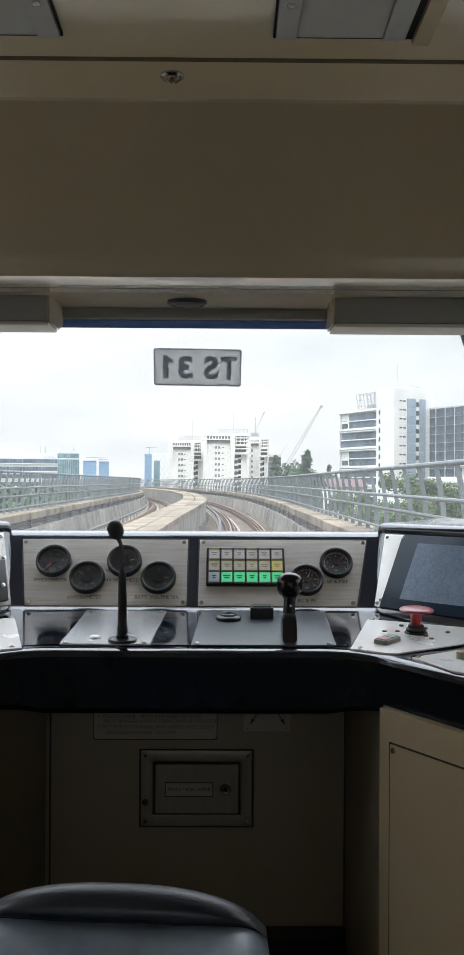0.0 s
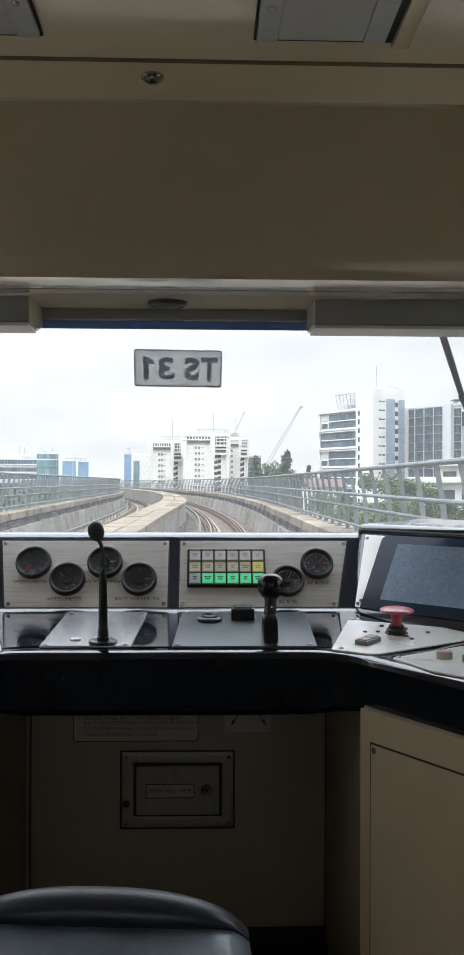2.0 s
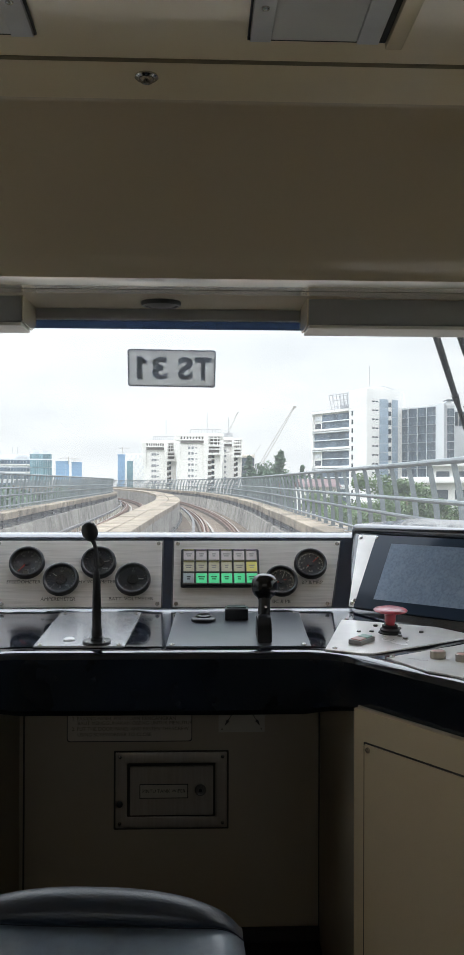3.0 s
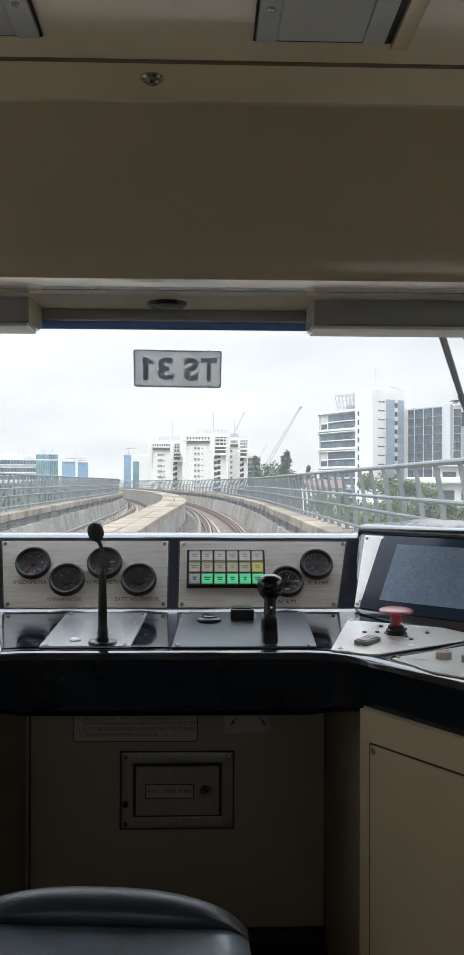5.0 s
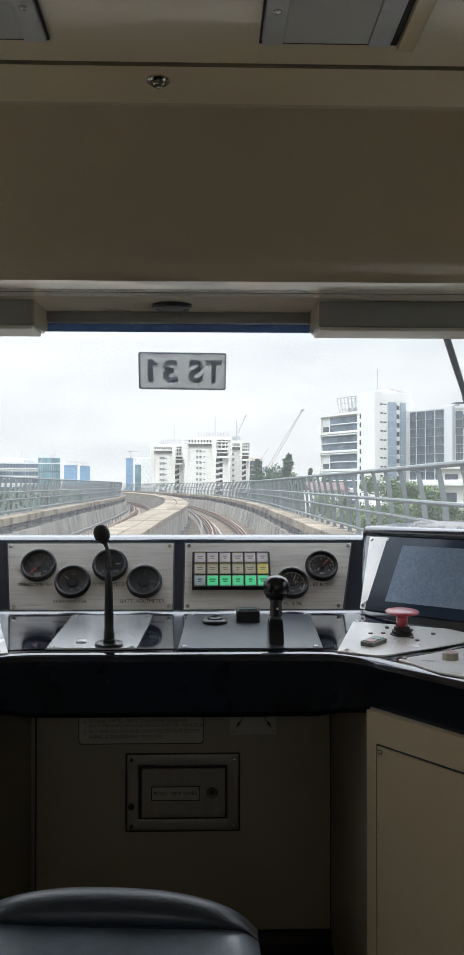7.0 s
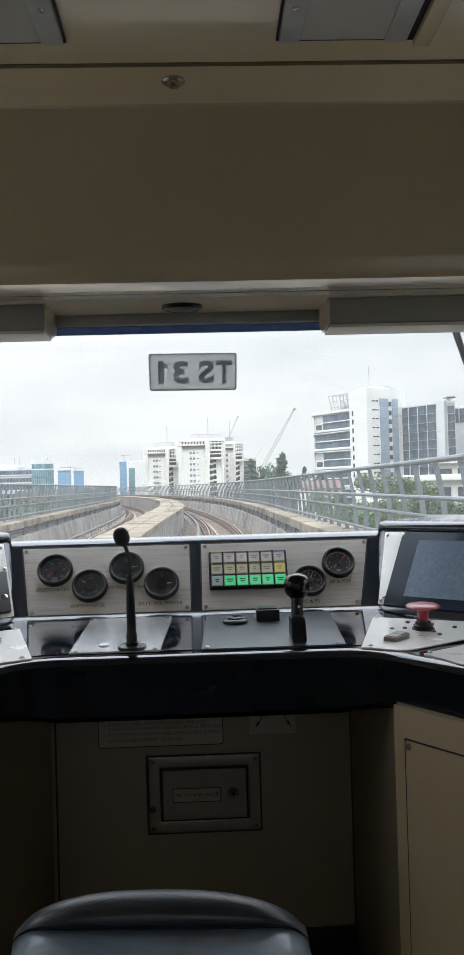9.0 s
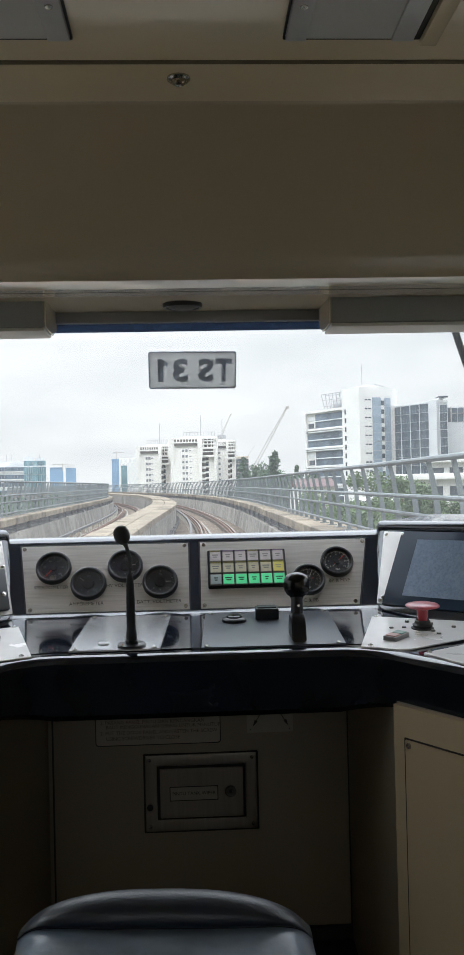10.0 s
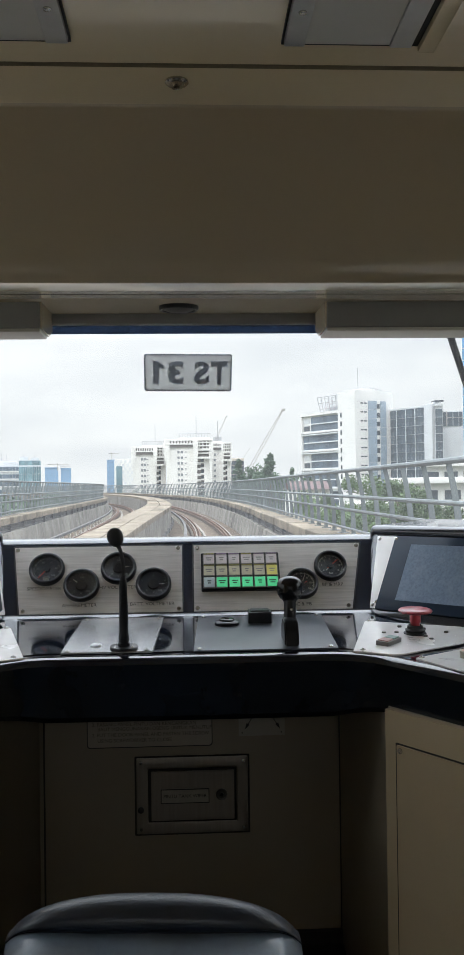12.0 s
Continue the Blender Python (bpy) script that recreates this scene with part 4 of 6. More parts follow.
def round_button(x, y, r, h, cap, label):
    m = plan_hit(x, y)
    t = thing("push_button", label, "button", m.translation, group="round buttons of the side wings")
    part("collar", lathe(bmesh.new(), [(r, 0), (r, h), (r * 0.86, h + 0.0015), (r * 0.80, h)], m, 24), STEEL_DARK, t)
    part("cap", lathe(bmesh.new(), [(r * 0.80, h - 0.001), (r * 0.78, h + 0.001), (0, h + 0.0015)], m, 24), cap, t)
    return t


DULL_RED = mat("dull_red_button", (0.36, 0.15, 0.12), 0.4)
round_button(0.558, 1.775, 0.0160, 0.014, DULL_RED, "steel round push button with a dull red cap")
round_button(0.600, 1.742, 0.0160, 0.014, DULL_RED, "steel round push button with a dull red cap")
for x, y in ((-0.450, 2.02), (-0.475, 1.97), (-0.52, 1.93)):
    round_button(x, y, 0.011, 0.010, BLACK_SATIN, "small black push button on the wing plate")
bm = bmesh.new()
for x, y, w in ((0.385, 1.868, 0.045), (0.392, 1.858, 0.035), (0.470, 1.965, 0.030), (0.515, 1.770, 0.035), (0.520, 1.758, 0.028), (0.60, 1.83, 0.03), (0.605, 1.75, 0.035)):
    q = plan_hit(x, y)
    bar(bm, q, -w / 2, 0, w / 2, -0.006, 0.003, 0.0, 0.0003)
part("engraved_marks", bm, FAINT_INK, desk, "fine engraved marks")

# gooseneck microphone
MB = on_desk(-0.142, 1.945, 0.004)
mic = thing("gooseneck_microphone", "black gooseneck microphone on the steel plate", "microphone", MB.translation)
part("base_flange", lathe(bmesh.new(), [(0.031, 0), (0.031, 0.003), (0.029, 0.005), (0.014, 0.006)], MB, 32), BLACK_SATIN, mic)
for a in (40, 140, 220, 320):
    screw(mic, MB @ T(0.024 * math.cos(radians(a)), 0.024 * math.sin(radians(a)), 0.004), 0.0035)
part("stem", lathe(bmesh.new(), [(0.0135, 0.004), (0.0135, 0.012), (0.0115, 0.014), (0.0120, 0.020), (0.0115, 0.030), (0.0100, 0.032), (0.0100, 0.060), (0.0092, 0.100), (0.0082, 0.135), (0.0070, 0.150), (0.0050, 0.157)], MB, 20), BLACK_SATIN, mic, "tapered black stem")
o = MB.translation
neck = [o + Vector(p) for p in ((0, 0, 0.150), (0.0005, 0, 0.168), (-0.0005, 0.001, 0.185), (-0.003, 0.002, 0.200), (-0.007, 0.004, 0.213), (-0.011, 0.006, 0.222))]
part("gooseneck", tube(bmesh.new(), neck, [0.0045, 0.0042, 0.004, 0.004, 0.0042, 0.0055], 12), BLACK_RUBBER, mic)
hm = frame_of(o + Vector((-0.0125, 0.007, 0.222)), (1, 0, 0), (0, 1, 0.15)) @ Matrix.Rotation(radians(-14), 4, "Y")
part("windscreen", lathe(bmesh.new(), [(0.006, -0.002), (0.011, 0.001), (0.0160, 0.008), (0.0178, 0.017), (0.0172, 0.026), (0.0135, 0.034), (0.007, 0.0385), (0, 0.040)], hm, 24), BLACK_RUBBER, mic, "black foam head")
part("led_button", lathe(bmesh.new(), [(0.0125, 0), (0.0125, 0.002), (0.010, 0.004), (0, 0.005)], on_desk(-0.205, 1.968, 0.004), 24), ALU, desk, "small grey metal push button")

# key switch ring, small black box, master controller
KM = on_desk(0.090, 2.145, 0.004)
key = thing("key_switch", "black round key switch ring on the controller plate", "switch", KM.translation)
part("ring", lathe(bmesh.new(), [(0.030, 0), (0.030, 0.006), (0.027, 0.009), (0.020, 0.010), (0.018, 0.007)], KM, 30), BLACK_SATIN, key)
part("barrel", lathe(bmesh.new(), [(0.0175, 0.004), (0.017, 0.013), (0.015, 0.014), (0.006, 0.0135), (0.005, 0.010), (0, 0.010)], KM, 24), KNOB, key)
BM = on_desk(0.170, 2.165, 0.004)
blk = thing("switch_box", "small black switch box on the controller plate", "switch", BM.translation)
part("body", slab(bmesh.new(), round_rect(-0.028, 0.028, -0.018, 0.018, 0.003), 0, 0.027, BM, bevel=0.002), BLACK_SATIN, blk)
part("rocker", slab(bmesh.new(), round_rect(-0.023, 0.023, -0.013, 0.013, 0.002), 0.027, 0.030, BM, bevel=0.001, seg=1), BLACK_SATIN, blk)

CM = on_desk(0.222, 1.965, 0.004)
ctl = thing("master_controller", "black master controller lever with a ball knob", "lever", CM.translation)
bm = bmesh.new()
prof = [(-0.036, 0.0), (0.050, 0.0), (0.050, 0.026), (0.036, 0.046), (0.014, 0.054), (-0.012, 0.046), (-0.026, 0.026)]
loft(bm, [[CM @ Vector((x, y, z)) for y, z in prof] for x in (-0.0155, 0.0155)], closed=True)
bmesh.ops.bevel(bm, geom=list(bm.edges), offset=0.003, segments=2, affect="EDGES")
part("lever_housing", bm, BLACK_SATIN, ctl, "black lever housing")
o = CM.translation
part("lever", tube(bmesh.new(), [o + Vector((0.001, 0.020, 0.035)), o + Vector((0.003, 0.030, 0.070)), o + Vector((0.004, 0.036, 0.098))], [0.0145, 0.0135, 0.0130], 14), BLACK_SATIN, ctl)
part("lever_pin", lathe(bmesh.new(), [(0, 0.002), (0.003, 0.0015), (0.003, 0)], frame_of(o + Vector((0.005, 0.0155, 0.070)), (1, 0, 0), (0, 0.2, 1)), 10), CHROME, ctl)
km = frame_of(o + Vector((0.004, 0.038, 0.1085)), (1, 0, 0), (0, 1, 0))
part("knob", lathe(bmesh.new(), [(0.0130, -0.030), (0.0140, -0.025), (0.0160, -0.0205), (0.0225, -0.0155), (0.0275, -0.007), (0.0293, 0.000), (0.0297, 0.008), (0.0283, 0.0180), (0.0225, 0.0270), (0.013, 0.0320), (0, 0.0340)], km, 32), KNOB, ctl, "black ball knob")

# ---- display on the right wing, plate on the left ----
WR = wing_frame(1)
disp = thing("display_screen", "dark dusty driver's display behind glass in the wing", "display", WR @ Vector((0.02, 0.0, 0)))
STRIP = [(-0.003, -0.006), (0.0135, -0.006), (0.0115, 0.199), (-0.046, 0.199)]
part("side_plate", slab(bmesh.new(), STRIP, -0.003, 0.0015, WR), STEEL_SKY, disp, "pale steel side strip")
part("display_glass", slab(bmesh.new(), [(0.0140, -0.007), (0.62, -0.007), (0.62, 0.200), (0.0120, 0.200)], -0.003, 0.004, WR, bevel=0.001), SCREEN_MASK, disp, "blue grey glass border")
part("active_area", slab(bmesh.new(), [(0.067, 0.020), (0.50, 0.020), (0.50, 0.177), (0.067, 0.177)], 0.004, 0.0046, WR), SCREEN, disp, "dusty screen area with reflection put into its colour")
for a, v in ((0.003, 0.003), (-0.036, 0.190), (0.0105, 0.012), (0.016, 0.192)):
    screw(disp, WR @ T(a, v, 0.002), 0.005)
WL = wing_frame(-1)
left = thing("side_instrument_plate", "brushed steel instrument plate in the desk's side wing", "instrument plate", WL @ Vector((-0.02, 0, 0)))
part("plate", slab(bmesh.new(), [(-x, y) for x, y in ((-0.003, -0.006), (-0.046, 0.199), (0.34, 0.199), (0.42, -0.006))], -0.003, 0.0015, WL), STEEL, left)
part("black_box", slab(bmesh.new(), [(-x, y) for x, y in ((0.007, 0.004), (-0.018, 0.115), (0.28, 0.115), (0.32, 0.004))], 0.0015, 0.012, WL, bevel=0.002), BLACK_SATIN, left, "black raised unit")
for a, v in ((-0.034, 0.188), (-0.022, 0.125)):
    screw(left, WL @ T(-a, v, 0.002), 0.005)
screw(left, WL @ T(-0.012, 0.045, 0.012), 0.007)

# ---- knee recess and cabinets ----
def cabinet(side):
    t = thing("side_cabinet", "cream laminate cabinet under the desk wing", "cabinet", (0.6 * side, 1.6, 0), group="cabinets under the desk")
    d_c = Vector((0.543, -0.840))
    corner = Vector((0.391 if side > 0 else 0.455, 1.786))
    a, b = corner, corner + d_c * 0.62
    inner = Vector((0.840, 0.543)) * 0.014
    plan = [(a.x + inner.x, a.y + inner.y), (0.427, 2.554), (1.24, 2.554), (1.24, b.y + 0.02), (b.x + inner.x, b.y + inner.y)]
    bm = bmesh.new()
    slab(bm, [(x * side, y) for x, y in (plan if side < 0 else plan[::-1])], 0.0, 0.850)
    part("carcass", bm, KNEE_SHADE, t, "laminate carcass with the recess shade put into its colour", smooth=False)
    m = frame_of((a.x * side, a.y, 0), (d_c.x * side, d_c.y, 0), (0, 0, 1))
    o = -1 if (m @ Vector((0, 0, 1)) - m.translation).y > 0 else 1
    y0, y1 = sorted((0.001 * o, 0.0025 * o))
    f0, f1 = sorted((-0.0145 * o, 0.0008 * o))
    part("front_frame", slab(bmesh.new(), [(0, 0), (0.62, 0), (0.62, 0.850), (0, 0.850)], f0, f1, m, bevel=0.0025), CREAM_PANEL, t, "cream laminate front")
    part("door_gap", ring_slab(bmesh.new(), round_rect(0.0303, 0.5697, 0.0603, 0.7897, 0.002), round_rect(0.0335, 0.5665, 0.0635, 0.7865, 0.002), y0, y1, m), SEAM, t)
    z0, z1 = sorted((0.0005 * o, 0.004 * o))
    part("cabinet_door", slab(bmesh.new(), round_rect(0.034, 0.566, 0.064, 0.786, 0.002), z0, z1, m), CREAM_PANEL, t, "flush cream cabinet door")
    for u, v in ((0.044, 0.776), (0.044, 0.08)):
        screw(t, m @ T(u, v, z1 if o > 0 else z0), 0.006)
    return t


cabinet(1)
cabinet(-1)

tank = thing("wiper_tank_hatch", "worn steel flush hatch with a lock and an engraved label", "hatch", (0.003, 2.553, 0.32))
HM = frame_of((0.003, 2.5545, 0.428), (1, 0, 0), (0, 0, 1))
part("hatch_surround", ring_slab(bmesh.new(), round_rect(-0.1635, 0.1635, -0.1115, 0.1115, 0.003), round_rect(-0.158, 0.158, -0.107, 0.107, 0.003), 0.0, 0.003, HM), SEAM, tank)
bm = bmesh.new()
rows = [[HM @ Vector((x, y, h)) for x, y in round_rect(-0.159 + d, 0.159 - d, -0.108 + d * 0.97, 0.108 - d * 0.97, 0.003)] for d, h in ((0, 0.0), (0.0006, 0.0030), (0.0020, 0.0042), (0.0045, 0.0046), (0.0290, 0.0050), (0.0312, 0.0046), (0.0325, 0.0034), (0.033, 0.001))]
loft(bm, [r + r[:1] for r in rows])
bmesh.ops.remove_doubles(bm, verts=bm.verts, dist=0.00001)
part("hatch_frame", bm, HATCH_STEEL, tank, "rounded steel frame")
part("hatch_recess", slab(bmesh.new(), round_rect(-0.1255, 0.1255, -0.0755, 0.0755, 0.003), 0.0, 0.0015, HM), SEAM, tank)
part("hatch_door", slab(bmesh.new(), round_rect(-0.117, 0.119, -0.070, 0.068, 0.003), 0.0015, 0.008, HM, bevel=0.001, seg=1), HATCH_STEEL, tank, "steel hatch door")
part("label_edge", ring_slab(bmesh.new(), round_rect(-0.090, 0.048, -0.022, 0.019, 0.001), round_rect(-0.0875, 0.0455, -0.0195, 0.0165, 0.001), 0.008, 0.0095, HM), BLACK_INK, tank)
lab = part("name_label", slab(bmesh.new(), round_rect(-0.088, 0.046, -0.020, 0.017, 0.001), 0.008, 0.0092, HM), LABEL_FACE, tank, "engraved plastic label")
text_part("label_text", "PINTU TANK WIPER", 0.0136, HM @ T(-0.021, -0.0015, 0.0093), BLACK_INK, lab, depth=0.0002)
part("lock", lathe(bmesh.new(), [(0.0165, 0.008), (0.0165, 0.011), (0.014, 0.013), (0.011, 0.012), (0.0105, 0.0105), (0.006, 0.0105), (0.0055, 0.0125), (0, 0.0125)], HM @ T(0.083, 0.001), 26), DARK_STUD, tank, "round dark cylinder lock")
part("keyway", lathe(bmesh.new(), [(0.0052, 0.0120), (0.005, 0.0135), (0, 0.0136)], HM @ T(0.083, 0.001), 16), BLACK_SATIN, tank)
for x, y in ((-0.146, 0.094), (0.146, 0.094), (-0.146, -0.094), (0.146, -0.094)):
    screw(tank, HM @ T(x, y, 0.0045), 0.005)
part("side_bolt", lathe(bmesh.new(), [(0.009, 0.006), (0.009, 0.010), (0.006, 0.012), (0, 0.012)], HM @ T(-0.146, -0.038), 18), BLACK_SATIN, tank, "dark bolt head")

notice = thing("instruction_notice", "framed instruction notice with worn lettering on the panel", "notice", (-0.118, 2.553, 0.565))
NM = frame_of((-0.118, 2.5545, 0.665), (1, 0, 0), (0, 0, 1))
part("film", slab(bmesh.new(), round_rect(-0.174, 0.178, -0.098, 0.115, 0.008), 0.0, 0.0008, NM), NOTICE_FACE, notice)
part("border", ring_slab(bmesh.new(), round_rect(-0.176, 0.180, -0.100, 0.117, 0.009), round_rect(-0.1735, 0.1775, -0.0975, 0.1145, 0.008), 0.0002, 0.0013, NM), BLACK_INK, notice, "black border line")
for words, x, y in (("2. PASANG PANEL PINTU DAN KENCANGKAN", -0.162, -0.034), ("    BAUT MENGGUNAKAN OBENG UNTUK MENUTUP", -0.162, -0.047), ("2. PUT THE DOOR PANEL AND FASTEN THE SCREW", -0.162, -0.0635), ("    USING SCREWDRIVER TO CLOSE", -0.162, -0.0795)):
    text_part("text_line", words, 0.0142, NM @ T(x, y, 0.0009), FAINT_INK, notice, depth=0.0002, align="LEFT")

stick = thing("arrow_sticker", "pale sticker with two black arrows on the panel", "sticker", (0.205, 2.553, 0.59))
SM = frame_of((0.205, 2.5545, 0.645), (1, 0, 0), (0, 0, 1))
part("film", slab(bmesh.new(), round_rect(-0.068, 0.064, -0.055, 0.08, 0.002), 0.0, 0.0008, SM), STICKER, stick)
for s in (-1, 1):
    bm = bmesh.new()
    bar(bm, SM, s * 0.014, 0.020, s * 0.044, -0.026, 0.0022, 0.0008, 0.0013)
    bar(bm, SM, s * 0.041, -0.021, s * 0.050, -0.036, 0.010, 0.0008, 0.0013, 0.001)
    part("arrow", bm, BLACK_INK, stick)
for x in (-0.058, 0.054):
    part("dot", lathe(bmesh.new(), [(0, 0.0014), (0.002, 0.0012), (0.002, 0.0006)], SM @ T(x, -0.046), 10), BLACK_INK, stick)

# ---- driver's chair ----
SX = -0.0485
seat = thing("driver_chair", "black leatherette driver's chair with a padded top roll", "chair", (SX, 1.25, 0))


def seam_at(u):
    """The seam between top roll and back panel, across the chair (u from -1 to 1)."""
    return Vector((SX + u * 0.1825, 1.090 + 0.030 * u ** 4, 0.7625 - 0.006 * u ** 4 - 0.020 * u ** 10 - 0.0067 * u))


ACROSS = [math.sin(math.pi / 2 * (i / 24 - 1)) for i in range(49)]
roll = [(0.003, -0.006), (0.001, 0.0), (-0.006, 0.003), (-0.0125, 0.010), (-0.014, 0.018), (-0.011, 0.027), (-0.003, 0.035), (0.009, 0.040), (0.024, 0.042), (0.042, 0.038), (0.058, 0.028), (0.070, 0.012), (0.076, -0.010), (0.078, -0.05), (0.074, -0.10)]
rows = []
for u in ACROSS:
    k = 0.82 * max(0.06, 1 - abs(u) ** 2.7)
    o = seam_at(u)
    rows.append([(o.x, o.y + dy * (0.3 + 0.7 * k), o.z + (dz * k if dz > 0 else dz)) for dy, dz in roll])
part("top_roll", loft(bmesh.new(), rows), LEATHER, seat, "padded black top roll")
panel = [(0.003, -0.007), (0.000, -0.0015), (-0.006, 0.0), (-0.018, -0.001), (-0.045, -0.005), (-0.080, -0.013), (-0.120, -0.028), (-0.150, -0.055), (-0.160, -0.12), (-0.14, -0.24)]
rows = []
for u in ACROSS:
    o = seam_at(u)
    e = max(0.0, (abs(u) - 0.80) / 0.20)
    rows.append([(o.x + u * 0.006 * min(1.0, max(0.0, -dy) / 0.05), o.y + dy + 0.028 * e ** 2.2 * min(1.0, -dy / 0.03 if dy < 0 else 0.0), o.z + dz - 0.022 * e ** 2.2 * min(1.0, -dy / 0.03 if dy < 0 else 0.0)) for dy, dz in panel] + [(SX + u * 0.20, y, z) for y, z in ((1.06, 0.44), (1.14, 0.52), (1.165, 0.66))])
part("backrest_panel", loft(bmesh.new(), rows), LEATHER_SHEEN, seat, "smooth black leatherette back panel, blue sheen put into its colour")
part("piping", tube(bmesh.new(), [seam_at(u) + Vector((0, -0.0005, -0.0016)) for u in ACROSS], 0.0012, 6), LEATHER, seat, "black seam piping")
part("cushion", box(bmesh.new(), SX - 0.22, SX + 0.22, 1.08, 1.50, 0.42, 0.51, 0.03, seg=3), LEATHER, seat)
part("pedestal", lathe(bmesh.new(), [(0, 0), (0.17, 0.0), (0.17, 0.02), (0.07, 0.05), (0.06, 0.425)], T(SX, 1.28, 0), 24), BLACK_SATIN, seat)


# ---- the line outside: alignments as x over y, smoothed ----


def alignment(pts, smooth=15):
    ys, xs = zip(*pts)
    g = np.arange(4.0 - 60, 330.0 + 60, 1.0)
    x = np.interp(g, ys, xs)
    lo = xs[0] + (g - ys[0]) * (xs[1] - xs[0]) / (ys[1] - ys[0])
    hi = xs[-1] + (g - ys[-1]) * (xs[-1] - xs[-2]) / (ys[-1] - ys[-2])
    x = np.where(g < ys[0], lo, np.where(g > ys[-1], hi, x))
    k = np.hanning(smooth + 2)[1:-1]
    k /= k.sum()
    for _ in range(2):
        x = np.convolve(np.pad(x, smooth // 2, mode="reflect", reflect_type="odd"), k, mode="valid")
    return lambda y: float(np.interp(y, g, x))


TRACK = alignment([(0, 0.2), (10, 0.55), (20, 0.95), (30, 1.10), (44, 1.18), (55, 0.93), (70, 0.18), (91, -1.45), (104, -2.9), (129, -7.3), (169, -16), (250, -40)])
R_EDGE = alignment([(4, 2.85), (18, 2.92), (27, 2.90), (36, 2.93), (48, 2.95), (60, 2.65), (75, 2.0), (90, 0.8), (104, -0.8), (129, -5.2), (169, -13.4), (250, -36)])
C_RIGHT = alignment([(4, -1.50), (20, -1.41), (31, -1.28), (45, -0.98), (55, -0.90), (75, -1.95), (91, -3.4), (104, -4.9), (129, -9.3), (169, -18), (250, -42)])
C_LEFT = alignment([(4, -2.50), (27, -2.43), (41, -2.42), (55, -2.45), (75, -3.4), (91, -4.9), (104, -6.4), (129, -10.8), (169, -19.6), (250, -43.6)])
TRACK_L = alignment([(4, -4.1), (40, -4.3), (60, -4.6), (75, -5.2), (90, -6.3), (105, -8.2), (119, -10.7), (129, -12.8), (169, -22), (250, -47)])
L_EDGE = alignment([(4, -6.0), (20, -6.3), (31, -6.6), (40, -6.85), (51, -7.1), (68, -7.4), (84, -7.75), (99, -8.7), (115, -11.2), (129, -15), (169, -26), (250, -52)])
GRADE = 0.0034


def rise(y):
    """The line climbs gently ahead."""
    return GRADE * max(0.0, y)


CAP_Z = 0.20


def ribbon(bm, line, section, y0, y1, step=2.0, closed=True):
    """Sweep a section of (offset, height) along an alignment."""
    n = max(2, int(round((y1 - y0) / step)) + 1)
    rows = []
    for i in range(n):
        y = y0 + (y1 - y0) * i / (n - 1)
        slope = (line(y + 0.5) - line(y - 0.5))
        q = math.hypot(1, slope)
        rows.append([(line(y) + o / q, y - o * slope / q, z + rise(y)) for o, z in section])
    return loft(bm, rows, closed=closed)


# ground sheet to the horizon, and the deck
bm = bmesh.new()
ring = [[(r * math.cos(2 * math.pi * i / 48), 100 + r * math.sin(2 * math.pi * i / 48), -12.5) for i in range(48)] for r in (30, 120, 400, 1200, 4500)]
loft(bm, [r + r[:1] for r in ring])
bmesh.ops.remove_doubles(bm, verts=bm.verts, dist=0.001)
bm.faces.new([v for v in bm.verts if abs((v.co.xy - Vector((0, 100))).length - 30) < 0.01])
structure("ground", bm, EARTH, "dull green and grey ground far below the line")

bm = bmesh.new()
rows = []
for y in [-26.0 + 2.0 * i for i in range(135)]:
    rows.append([(L_EDGE(y) - 0.7, y, rise(y) - 1.25), (C_LEFT(y), y, rise(y) - 1.25), (R_EDGE(y) + 0.7, y, rise(y) - 1.25), (R_EDGE(y) + 0.2, y, rise(y) - 2.4), (L_EDGE(y) - 0.2, y, rise(y) - 2.4)])
loft(bm, rows, closed=True)
structure("viaduct_deck", bm, TROUGH, "weathered concrete deck of the elevated railway")

